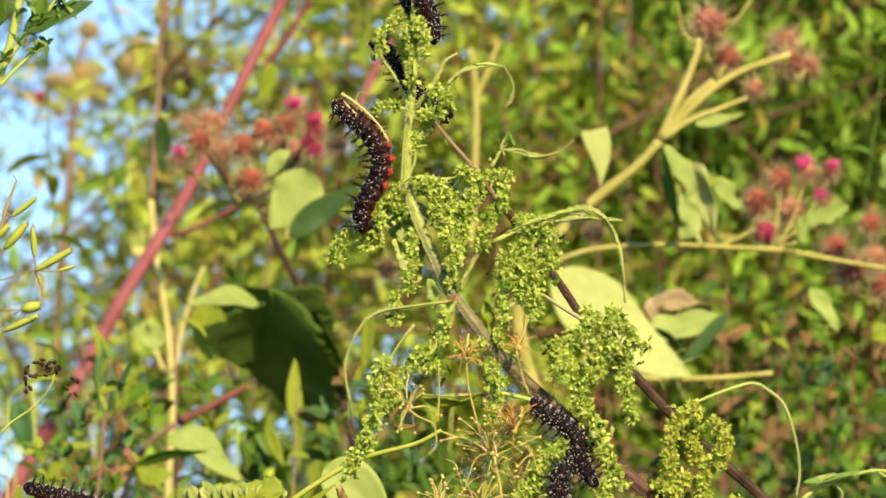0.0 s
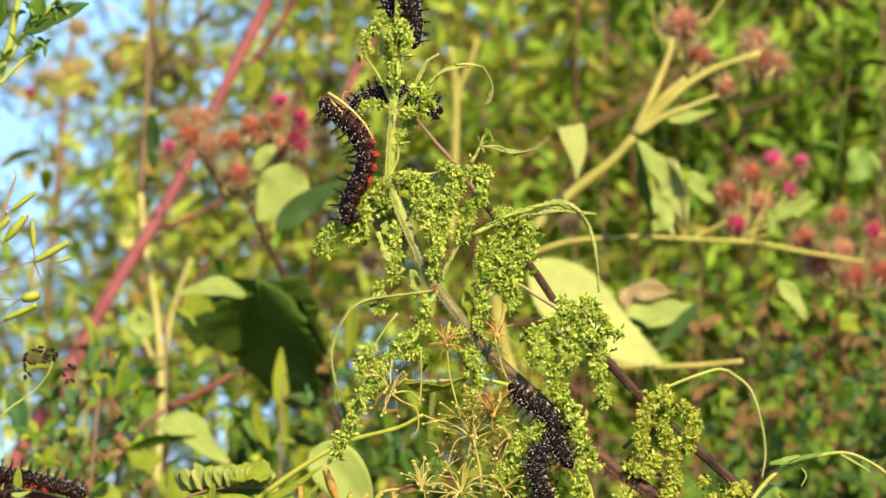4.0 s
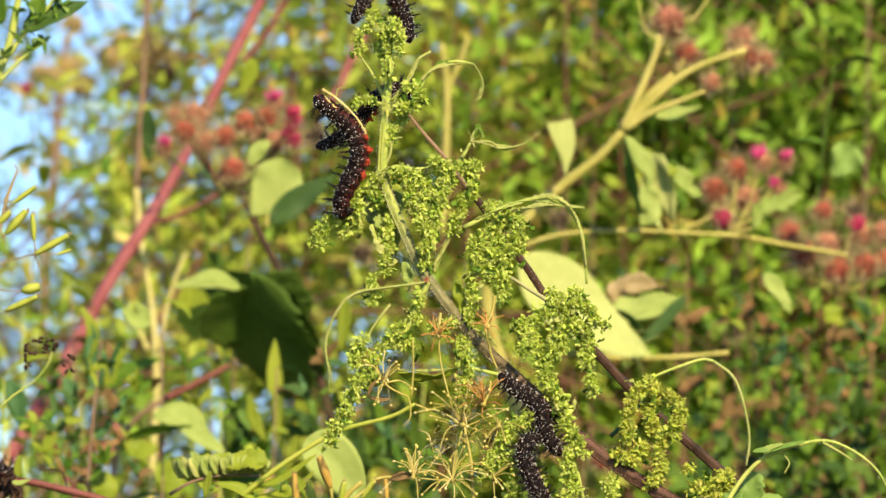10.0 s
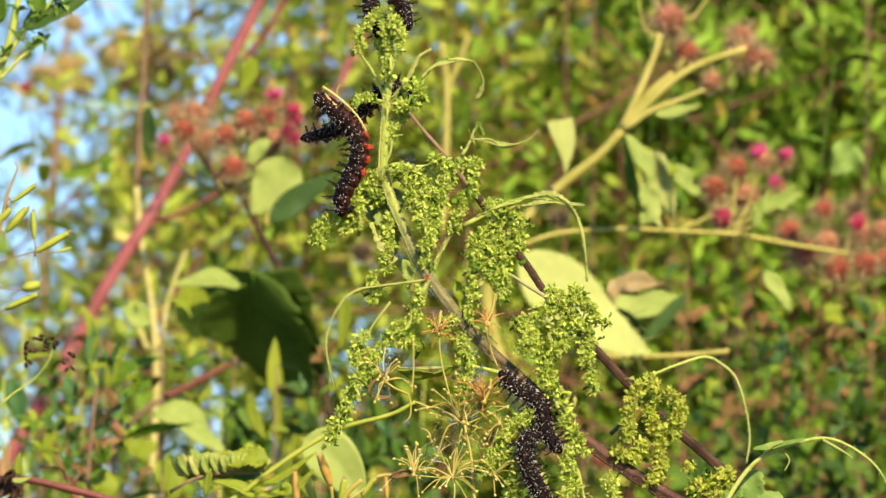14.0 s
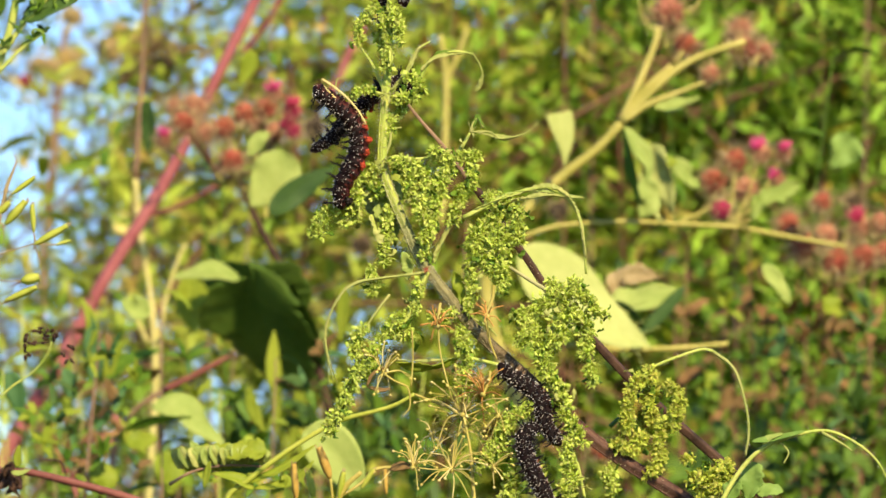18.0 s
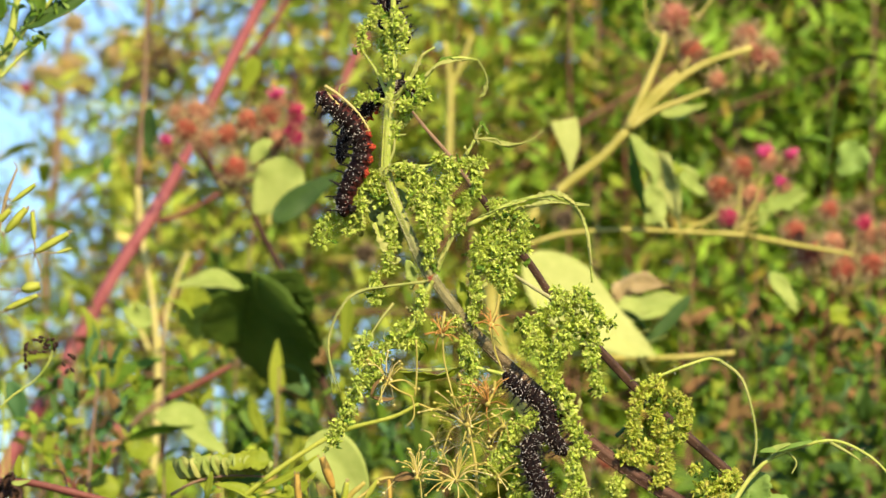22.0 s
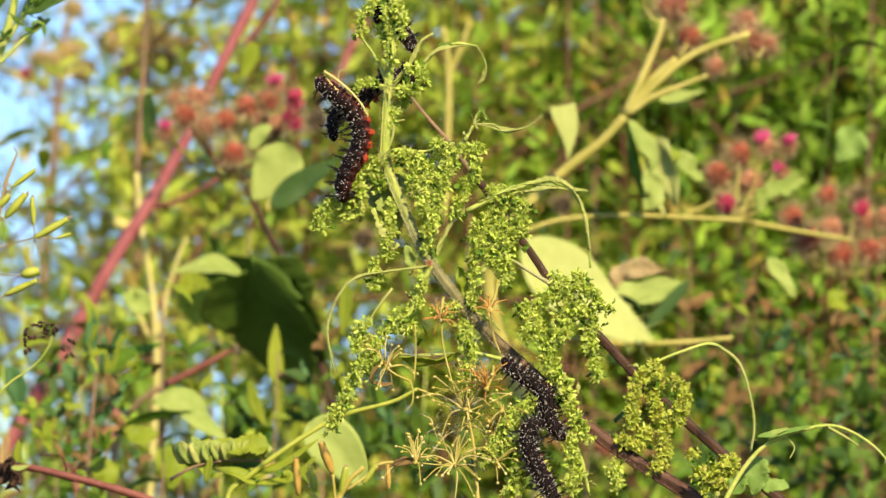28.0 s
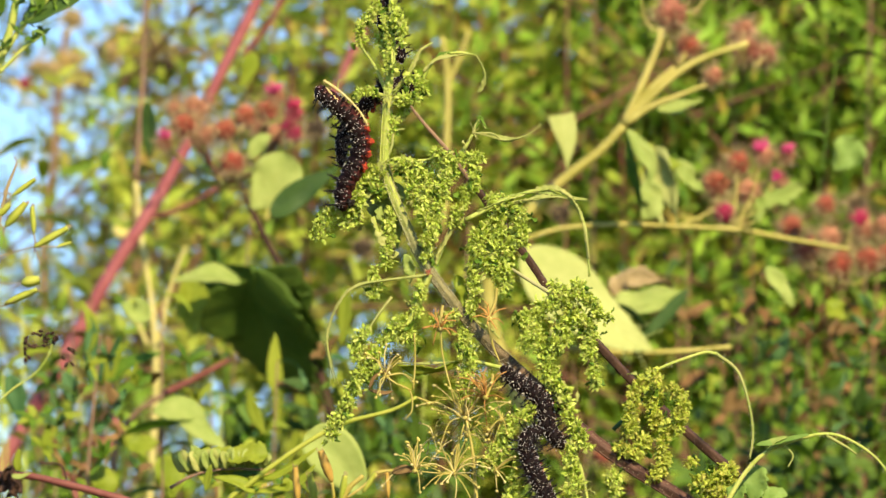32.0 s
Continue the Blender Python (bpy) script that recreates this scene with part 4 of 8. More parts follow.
hairs(nettle_b, [(0.0543, -0.0074, 1.2752), (0.0609, -0.0077, 1.2779), (0.0683, -0.0079, 1.2803), (0.0716, -0.0079, 1.28), (0.0773, -0.0074, 1.2752), (0.0803, -0.0064, 1.266), (0.0812, -0.0056, 1.2585), (0.0803, -0.005, 1.2523)], 0.0005, 160)
hairs(nettle_b, [(0.0222, 0.0193, 1.3081), (0.0291, 0.0204, 1.298), (0.0389, 0.0215, 1.2874), (0.0511, 0.0228, 1.2745), (0.0633, 0.024, 1.2632), (0.0762, 0.0252, 1.2521)], 0.0012, 400, 0.0007)
hairs(nettle, [(0.0054, -0.0156, 1.3147), (0.0144, -0.016, 1.3192), (0.0218, -0.0163, 1.3219), (0.0275, -0.0164, 1.3229), (0.0331, -0.0161, 1.3199), (0.0365, -0.0155, 1.314), (0.0374, -0.0148, 1.3073), (0.038, -0.014, 1.2999)], 0.0005, 200, 0.0011, WITHER)
hairs(nettle, [(-0.0043, -0.0121, 1.3005), (-0.0141, -0.0119, 1.2993), (-0.0201, -0.0118, 1.2983), (-0.0258, -0.0116, 1.2965), (-0.029, -0.0111, 1.2917), (-0.0311, -0.0105, 1.2852), (-0.0302, -0.0097, 1.278), (-0.0279, -0.009, 1.2712)], 0.0006, 160, 0.0008, WITHER)

# ---- third nettle shoot, lower right ----
nettle_c = thing("nettle_plant", root(0.04, -0.02), "green nettle shoot with an arching eaten leaf rib", "nettle")
stem(nettle_c, "stem", [(0.0872, -0.0254, 1.2547), (0.081, -0.0249, 1.2503), (0.0751, -0.024, 1.2422), (0.0699, -0.0228, 1.2304), (0.0662, -0.0209, 1.2127)] + [(0.05, -0.02, 0.8), (0.04, -0.02, 0.0)], 0.0005, 0.001, STEM_GREEN, "pale green stem", n=30)
stem(nettle_c, "leaf_stalk", [(0.084, -0.0252, 1.2528), (0.0914, -0.0255, 1.2558), (0.1003, -0.0256, 1.2574), (0.1077, -0.0254, 1.2547), (0.1137, -0.0248, 1.2499), (0.1174, -0.0242, 1.2437)], 0.00052, 0.00028, STEM_GREEN)
hairs(nettle_c, [(0.0766, -0.0243, 1.2451), (0.084, -0.0252, 1.2528), (0.0914, -0.0255, 1.2558), (0.1003, -0.0256, 1.2574), (0.1077, -0.0254, 1.2547), (0.1137, -0.0248, 1.2499), (0.1174, -0.0242, 1.2437)], 0.0006, 240, 0.0009)
stem(nettle_c, "leaf_stalk", [(0.0996, -0.0256, 1.2569), (0.1048, -0.0253, 1.254), (0.1074, -0.0251, 1.2522)], 0.0005, 0.0002, WITHER)
stem(nettle_c, "leaf_stalk", [(0.0884, -0.0253, 1.2546), (0.0908, -0.025, 1.2518), (0.0896, -0.0247, 1.2488)], 0.0003, 0.0002, WITHER)
for pts, w, m in (([(0.0812, -0.0273, 1.2544), (0.0872, -0.0274, 1.2553), (0.0949, -0.0276, 1.2571)], 0.0023, LEAF_COOL), ([(0.0839, -0.0273, 1.2538), (0.0857, -0.0274, 1.2553), (0.0891, -0.0276, 1.2565)], 0.0022, LEAF_PALE), ([(0.0822, -0.0205, 1.2495), (0.0813, -0.0205, 1.2447), (0.0804, -0.0205, 1.2396)], 0.0075, LEAF_COOL), ([(0.0826, -0.02, 1.2412), (0.086, -0.02, 1.2421), (0.0896, -0.02, 1.2418)], 0.005, LEAF_COOL), ([(0.0745, -0.02, 1.24), (0.0767, -0.02, 1.2427), (0.0777, -0.02, 1.2452)], 0.006, LEAF_COOL)):
    blade(nettle_c, "leaf", pts, w, (-0.2, -0.8, 0.6), m, teeth=5, tooth=0.06, nu=24, nv=3, wave=0.06, fray=0.25, blunt=0.55)

# ---- burdocks ----
def head(parent, at, rad, material, floret=None, seed=0, bracts=150):
    """A burr: round core of overlapping scales, hooked bracts all round, sometimes a tuft of florets."""
    random.seed(seed)
    c = Vector(at)
    up = Vector((rnd(-0.5, 0.2), rnd(-0.9, -0.5), 0.8)).normalized()
    core, br = Geo(), Geo()
    for i in range(70):
        z = 1 - 2 * (i + 0.5) / 70
        w = i * 2.39996
        d = Vector((math.cos(w) * math.sqrt(1 - z * z), math.sin(w) * math.sqrt(1 - z * z), z))
        core.blob(c + d * rad * 0.3, (d + up * 0.35).normalized(), rad * 0.6 * rnd(0.8, 1.2), rad * 0.2, 2, 5)
    for i in range(bracts):
        d = unit()
        br.spike(c + d * rad * 0.5, (d + up * 0.25).normalized(), rad * rnd(0.8, 1.5), rad * 0.032, 0.3)
    h = part("burr", core, material, parent)
    part("bract", br, BRACT, h, "brownish hooked bracts", kind="stuff")
    if floret:
        fl = Geo()
        for i in range(46):
            d = (up + unit() * 0.75).normalized()
            fl.spike(c + up * rad * 0.5, d, rad * rnd(0.9, 1.5), rad * 0.13, 0.1)
        part("floret", fl, floret, h, "pink tuft of florets", kind="stuff")
    return h


def burr_stalk(parent, a, b, r, material):
    a, b = Vector(a), Vector(b)
    stem(parent, "stalk", [a, a.lerp(b, 0.5) + Vector((0, 0.004, -0.006)), b], r, r * 0.6, material, n=8, sides=6)


burdock_l = thing("burdock_plant", root(-0.62, 0.82), "tall burdock with a dark pink stem and clustered red burrs", "burdock", "burdocks")
stem(burdock_l, "stem", [(-0.063, 0.9317, 1.5243), (-0.0719, 0.9336, 1.5067), (-0.0874, 0.9368, 1.4758), (-0.1029, 0.9402, 1.4438), (-0.1167, 0.9427, 1.42), (-0.1329, 0.9454, 1.3942), (-0.1495, 0.9486, 1.3633), (-0.1695, 0.9521, 1.3302), (-0.1939, 0.9565, 1.2883)] + [(-0.42, 0.95, 1.0), (-0.55, 0.9, 0.5), (-0.62, 0.82, 0.0)], 0.0019, 0.0038, RED_STEM, "smooth dark pink stem", n=50)
stem(burdock_l, "branch", [(-0.0549, 0.9718, 1.5256), (-0.0627, 0.9732, 1.5122), (-0.071, 0.9746, 1.4988), (-0.0796, 0.9758, 1.4876)], 0.0012, 0.0014, RED_DULL)
stem(burdock_l, "branch", [(-0.0365, 1.4704, 1.5652), (-0.0417, 1.4713, 1.5561), (-0.047, 1.4726, 1.5444), (-0.0514, 1.4737, 1.5339)], 0.0016, 0.0022, RED_STEM)
stem(burdock_l, "branch", [(-0.1167, 0.9427, 1.42), (-0.1074, 0.9425, 1.4218), (-0.0974, 0.942, 1.4262), (-0.0863, 0.9413, 1.4328)], 0.001, 0.0008, RED_DULL)
for i, (p, rad, m, fl) in enumerate((
        ((-0.0949, 0.7404, 1.4315), 0.005, HEAD_RED, None), ((-0.0921, 0.7794, 1.4423), 0.0055, HEAD_BROWN, None), ((-0.08, 0.7405, 1.4298), 0.005, HEAD_RED, None),
        ((-0.0886, 0.7805, 1.4325), 0.005, HEAD_BROWN, None), ((-0.0762, 0.7021, 1.4133), 0.0054, HEAD_RED, None), ((-0.0724, 0.74, 1.4348), 0.0052, HEAD_RED, None),
        ((-0.0645, 0.7398, 1.437), 0.005, HEAD_RED, None), ((-0.0616, 0.7393, 1.4418), 0.004, HEAD_BROWN, FLORET), ((-0.1022, 0.741, 1.4253), 0.0038, HEAD_BROWN, FLORET),
        ((-0.0552, 0.7399, 1.4356), 0.0042, CRIMSON, CRIMSON), ((-0.055, 0.7407, 1.4286), 0.004, CRIMSON, CRIMSON), ((-0.0619, 0.7606, 1.4306), 0.0046, HEAD_BROWN, None),
        ((-0.0995, 0.7795, 1.4419), 0.004, HEAD_BROWN, None), ((-0.069, 0.7801, 1.4357), 0.004, HEAD_BROWN, None))):
    head(burdock_l, p, rad, m, fl, 400 + i)
    burr_stalk(burdock_l, p, (-0.0816, 0.7823, 1.4148) if i % 2 else (-0.0722, 0.7824, 1.4138), 0.0007, PALE_STEM if i % 3 else RED_DULL)
stem(burdock_l, "branch", [(-0.0769, 0.7621, 1.4157), (-0.0717, 0.7632, 1.4053), (-0.0658, 0.7645, 1.3929), (-0.0592, 0.7658, 1.3804), (-0.0529, 0.7674, 1.3659), (-0.0467, 0.7693, 1.3473), (-0.0383, 0.7726, 1.3162)], 0.0009, 0.0018, STEM_DARK)
stem(burdock_l, "branch", [(-0.0623, 0.761, 1.426), (-0.0629, 0.7624, 1.4136), (-0.0654, 0.7639, 1.3991)], 0.0008, 0.001, PALE_STEM)
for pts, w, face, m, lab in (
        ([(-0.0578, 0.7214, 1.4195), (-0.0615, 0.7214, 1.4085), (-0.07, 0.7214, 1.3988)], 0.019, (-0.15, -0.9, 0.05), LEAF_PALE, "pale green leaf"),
        # this leaf turns from the sun; its shade is in the dark green too
        ([(-0.0625, 0.7034, 1.3942), (-0.0523, 0.7034, 1.4024), (-0.0381, 0.7034, 1.412)], 0.0095, (-0.6, -0.65, -0.4), LEAF_DARK, "green leaf with shade put into its dark colour"),
        # lit parts of the torn leaf: sunlight put into paler greens
        ([(-0.0732, 0.7065, 1.3707), (-0.0844, 0.7062, 1.3736), (-0.097, 0.7065, 1.3711)], 0.0125, (0.3, -0.6, 0.8), LEAF_PALE, "edge of a folded leaf, sunlight put into its pale green"),
        ([(-0.0867, 0.7266, 1.3713), (-0.0912, 0.7272, 1.3652), (-0.0969, 0.7278, 1.3597)], 0.011, (0.3, -0.6, 0.8), LEAF_BRIGHT, "lobe of a folded leaf, sunlight put into its bright green"),
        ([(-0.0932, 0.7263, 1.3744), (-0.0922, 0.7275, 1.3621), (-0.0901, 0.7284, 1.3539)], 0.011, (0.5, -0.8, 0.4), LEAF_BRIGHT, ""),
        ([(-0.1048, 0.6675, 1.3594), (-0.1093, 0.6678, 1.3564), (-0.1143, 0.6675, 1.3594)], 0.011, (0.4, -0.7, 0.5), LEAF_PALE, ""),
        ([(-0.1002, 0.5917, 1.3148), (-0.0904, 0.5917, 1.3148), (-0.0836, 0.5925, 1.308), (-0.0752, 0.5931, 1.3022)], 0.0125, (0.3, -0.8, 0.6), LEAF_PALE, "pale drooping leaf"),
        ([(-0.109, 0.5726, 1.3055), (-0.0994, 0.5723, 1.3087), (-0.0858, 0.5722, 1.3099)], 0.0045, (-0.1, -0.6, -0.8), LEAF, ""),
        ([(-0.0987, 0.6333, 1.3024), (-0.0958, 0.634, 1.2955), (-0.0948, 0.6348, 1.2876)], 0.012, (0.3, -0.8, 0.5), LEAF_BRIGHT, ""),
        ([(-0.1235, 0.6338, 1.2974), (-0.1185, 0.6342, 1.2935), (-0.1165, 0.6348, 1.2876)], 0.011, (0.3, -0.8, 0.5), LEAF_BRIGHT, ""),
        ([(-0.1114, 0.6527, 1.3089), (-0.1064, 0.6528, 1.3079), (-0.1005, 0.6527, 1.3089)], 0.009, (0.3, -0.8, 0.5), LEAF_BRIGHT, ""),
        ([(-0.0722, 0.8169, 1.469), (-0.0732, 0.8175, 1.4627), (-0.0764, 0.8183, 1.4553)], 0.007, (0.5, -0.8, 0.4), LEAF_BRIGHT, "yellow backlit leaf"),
        # another leaf turned away, with shade in its dark green
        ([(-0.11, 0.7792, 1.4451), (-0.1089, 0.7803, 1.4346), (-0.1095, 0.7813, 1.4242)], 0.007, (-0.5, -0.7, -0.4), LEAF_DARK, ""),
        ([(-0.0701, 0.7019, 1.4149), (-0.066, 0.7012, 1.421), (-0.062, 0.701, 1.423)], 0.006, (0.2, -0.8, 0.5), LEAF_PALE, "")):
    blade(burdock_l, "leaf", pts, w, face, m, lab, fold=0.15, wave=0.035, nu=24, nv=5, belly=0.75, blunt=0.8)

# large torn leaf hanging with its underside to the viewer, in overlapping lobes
# the underside's shade is put into the colour, darker than the sunlit lobes
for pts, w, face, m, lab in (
        ([(-0.0478, 0.74, 1.3702), (-0.0653, 0.74, 1.3665), (-0.0797, 0.74, 1.363), (-0.0904, 0.74, 1.3599)], 0.034, (-0.62, -0.4, -0.68), LEAF_SHADED, "large leaf in painted-shade green"),
        ([(-0.0694, 0.722, 1.3779), (-0.0682, 0.735, 1.3646), (-0.0634, 0.748, 1.3513), (-0.0544, 0.765, 1.3352)], 0.05, (-0.55, -0.6, -0.6), LEAF_SHADED, "broad leaf blade in painted-shade green"),
        ([(-0.059, 0.735, 1.3759), (-0.0552, 0.75, 1.3629), (-0.0503, 0.765, 1.3519), (-0.0488, 0.78, 1.3407)], 0.02, (-0.55, -0.55, -0.65), LEAF_SHADED, "leaf lobe in painted-shade green"),
        ([(-0.0511, 0.73, 1.3761), (-0.063, 0.73, 1.374), (-0.0804, 0.73, 1.3734)], 0.014, (-0.5, -0.55, -0.65), LEAF_SHADED, "leaf lobe in painted half-shade green")):
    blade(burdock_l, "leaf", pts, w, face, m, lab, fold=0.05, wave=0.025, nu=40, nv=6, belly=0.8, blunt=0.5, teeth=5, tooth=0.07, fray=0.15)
blade(burdock_l, "leaf", [(-0.0599, 0.711, 1.3278), (-0.0612, 0.7098, 1.3399), (-0.0607, 0.7084, 1.3525)], 0.006, (0.3, -0.9, 0.3), LEAF_BRIGHT, nu=18, nv=3)

burdock_r = thing("burdock_plant", root(0.1, 0.78), "burdock with pale yellow branches, cream leaves and reddish burrs", "burdock", "burdocks")
stem(burdock_r, "stem", [(0.0644, 0.7006, 1.4267), (0.0563, 0.7016, 1.418), (0.044, 0.7026, 1.4084), (0.0318, 0.7037, 1.3975), (0.0216, 0.7051, 1.3845), (0.0155, 0.7068, 1.3683), (0.0206, 0.7093, 1.344), (0.0298, 0.7121, 1.3176), (0.0338, 0.7153, 1.2872)] + [(0.06, 0.75, 0.9), (0.09, 0.77, 0.4), (0.1, 0.78, 0.0)], 0.0016, 0.0034, PALE_STEM, "pale yellowish main stem", n=50)
for pts, r0, r1 in (([(0.0644, 0.7006, 1.4267), (0.0709, 0.6991, 1.4413), (0.0766, 0.6977, 1.4551), (0.0779, 0.697, 1.4616)], 0.0015, 0.0009), ([(0.0779, 0.6972, 1.4595), (0.0726, 0.6968, 1.4636), (0.0705, 0.6957, 1.4737)], 0.0004, 0.0003),
                    ([(0.0648, 0.7006, 1.4271), (0.0787, 0.6991, 1.4413), (0.0909, 0.6982, 1.4498), (0.1093, 0.6975, 1.4563)], 0.0015, 0.001), ([(0.065, 0.6906, 1.4263), (0.0743, 0.69, 1.4324), (0.0845, 0.6896, 1.4364), (0.0938, 0.689, 1.4401)], 0.0012, 0.0007),
                    ([(0.0665, 0.7003, 1.4301), (0.0746, 0.6992, 1.4403), (0.0828, 0.6985, 1.4474)], 0.0011, 0.001), ([(0.0895, 0.7164, 1.4683), (0.0957, 0.7155, 1.4765), (0.0998, 0.7149, 1.4826)], 0.0004, 0.0004),
                    ([(0.0216, 0.7053, 1.3825), (0.0318, 0.7048, 1.387), (0.044, 0.7045, 1.3902), (0.0644, 0.7044, 1.3914), (0.0848, 0.7044, 1.3906), (0.1062, 0.7045, 1.3896)], 0.0008, 0.0008), ([(0.0434, 0.6692, 1.3434), (0.0635, 0.6693, 1.342), (0.0836, 0.6693, 1.3424), (0.1016, 0.6691, 1.344)], 0.0012, 0.0008),
                    ([(0.086, 0.7442, 1.3949), (0.0964, 0.7437, 1.4), (0.1067, 0.7429, 1.4072), (0.116, 0.7418, 1.4175)], 0.0007, 0.0005), ([(0.1078, 0.7443, 1.3938), (0.1233, 0.7446, 1.3908), (0.1357, 0.7449, 1.3887), (0.1481, 0.7451, 1.3866)], 0.001, 0.0007),
                    ([(0.1167, 0.7811, 1.4263), (0.1251, 0.7812, 1.4259), (0.1282, 0.7809, 1.4284)], 0.0004, 0.0004), ([(-0.0009, 0.975, 1.4954), (0.0013, 0.9767, 1.4787), (0.0009, 0.9798, 1.4496), (-0.0009, 0.9831, 1.4183)], 0.0012, 0.0014), ([(0.0099, 0.9747, 1.4977), (0.0063, 0.9758, 1.4876), (0.0013, 0.977, 1.4764)], 0.001, 0.0012)):
    stem(burdock_r, "branch", pts, r0 * 1.15, r1 * 1.15, PALE_STEM, n=16, sides=8)
for i, (p, rad, m, fl) in enumerate((
        ((0.0991, 0.7426, 1.4103), 0.0058, HEAD_RED, None), ((0.1073, 0.7418, 1.4179), 0.0052, HEAD_RED, None), ((0.1165, 0.7415, 1.4204), 0.0045, HEAD_BROWN, FLORET),
        ((0.1249, 0.7415, 1.4204), 0.0036, HEAD_BROWN, FLORET), ((0.1224, 0.7425, 1.4109), 0.0036, HEAD_BROWN, FLORET), ((0.1109, 0.7429, 1.4072), 0.0056, HEAD_BROWN, None),
        ((0.1012, 0.7238, 1.3976), 0.0046, CRIMSON, None), ((0.13, 0.8238, 1.4034), 0.0052, HEAD_RED, None), ((0.1354, 0.8246, 1.395), 0.0062, HEAD_RED, None),
        ((0.1453, 0.8441, 1.4013), 0.0054, HEAD_BROWN, None), ((0.1486, 0.8253, 1.389), 0.006, HEAD_RED, None), ((0.1588, 0.825, 1.3911), 0.0056, HEAD_RED, None),
        ((0.1582, 0.8438, 1.4045), 0.0052, HEAD_BROWN, CRIMSON), ((0.1438, 0.8428, 1.4137), 0.0046, HEAD_RED, None), ((0.1571, 0.8627, 1.4152), 0.0046, HEAD_DARK, None),
        ((0.0817, 0.7164, 1.4688), 0.0072, HEAD_DULL, None), ((0.0889, 0.7374, 1.46), 0.0052, HEAD_RED, None), ((0.1096, 0.7176, 1.4557), 0.006, HEAD_DULL, None),
        ((0.1089, 0.7367, 1.4657), 0.0052, HEAD_BROWN, None), ((0.1166, 0.7379, 1.4571), 0.005, HEAD_DULL, None), ((0.0973, 0.7189, 1.4468), 0.0042, HEAD_BROWN, None),
        ((0.1663, 0.8436, 1.4056), 0.005, HEAD_BROWN, None), ((0.1674, 0.8448, 1.3949), 0.005, HEAD_RED, None))):
    head(burdock_r, p, rad, m, fl, 440 + i)
    hub = ((0.1039, 0.7242, 1.3938), (0.146, 0.8457, 1.3864), (0.081, 0.7076, 1.4558), (0.1076, 0.7075, 1.4572))[0 if i < 7 else 1 if i < 15 or i > 20 else 2 if i < 17 else 3]
    burr_stalk(burdock_r, p, hub, 0.0006, PALE_STEM)
for pts, w, face, m, lab in (
        ([(0.0649, 0.671, 1.4219), (0.0698, 0.6718, 1.4145), (0.0734, 0.6725, 1.4074), (0.0718, 0.6732, 1.4004)], 0.0068, (0.5, -0.8, 0.2), LEAF_PALE, "pale green leaf"),
        # the half turned from the sun gets a darker green than its pale neighbours
        ([(0.0656, 0.681, 1.4227), (0.0668, 0.682, 1.4126), (0.0692, 0.6833, 1.4005), (0.0712, 0.6839, 1.3945)], 0.005, (-0.7, -0.6, 0.1), LEAF, "half of a folded leaf, shade put into its darker green"),
        ([(0.0745, 0.6816, 1.417), (0.0785, 0.6826, 1.4066), (0.083, 0.6844, 1.3895)], 0.0115, (-0.6, -0.7, 0.1), LEAF_CREAM, "pale green leaf"),
        ([(0.0714, 0.6725, 1.407), (0.0734, 0.6736, 1.3974), (0.0782, 0.6746, 1.3874)], 0.006, (0.3, -0.9, 0.3), LEAF_CREAM, "pale green leaf"),
        ([(0.084, 0.7019, 1.4149), (0.0879, 0.7027, 1.4068), (0.093, 0.7031, 1.4038)], 0.008, (0.3, -0.7, 0.6), LEAF_PALE, ""),
        ([(0.0766, 0.7001, 1.4322), (0.0848, 0.7, 1.4332), (0.093, 0.6996, 1.4362)], 0.006, (0.3, -0.8, 0.6), LEAF_PALE, ""),
        ([(0.0592, 0.663, 1.3562), (0.0706, 0.663, 1.3586), (0.085, 0.663, 1.3634)], 0.0125, (0.1, -0.8, 0.6), LEAF_PALE, "folded pale leaf"),
        ([(0.1534, 0.78, 1.431), (0.1492, 0.78, 1.4257), (0.1446, 0.78, 1.4194)], 0.013, (0.2, -0.9, 0.3), LEAF_COOL, ""),
        ([(0.1154, 0.7059, 1.3764), (0.1215, 0.7068, 1.3683), (0.1256, 0.7075, 1.3618)], 0.0065, (0.3, -0.9, 0.4), LEAF_PALE, ""),
        ([(0.1414, 0.7868, 1.372), (0.145, 0.7873, 1.3678), (0.1481, 0.7876, 1.3647)], 0.009, (0.3, -0.8, 0.5), LEAF_BRIGHT, ""),
        ([(0.1167, 0.7886, 1.3553), (0.124, 0.7888, 1.3537), (0.1272, 0.7879, 1.3616)], 0.008, (-0.5, -0.8, -0.3), LEAF_TEAL, "")):
    blade(burdock_r, "leaf", pts, w, face, m, lab, fold=0.3, wave=0.11, nu=24, nv=5, belly=0.66, blunt=0.85)

blade(burdock_r, "leaf", [(0.0437, 0.68, 1.4077), (0.0436, 0.68, 1.418), (0.0412, 0.68, 1.428)], 0.0105, (0.4, -0.9, 0.3), LEAF_CREAM, "small cream leaf", fold=0.2, nu=24, nv=4, belly=0.9, blunt=1.7, cut=0.5)
blade(burdock_r, "leaf", [(0.0275, 0.6456, 1.3767), (0.0423, 0.6473, 1.3604), (0.0586, 0.6486, 1.3481), (0.074, 0.6494, 1.3406)], 0.028, (0.3, -0.85, 0.45), LEAF_CREAM, "large cream sunlit leaf", fold=0.2, wave=0.03, nu=24, nv=5, belly=0.62, blunt=1.0)
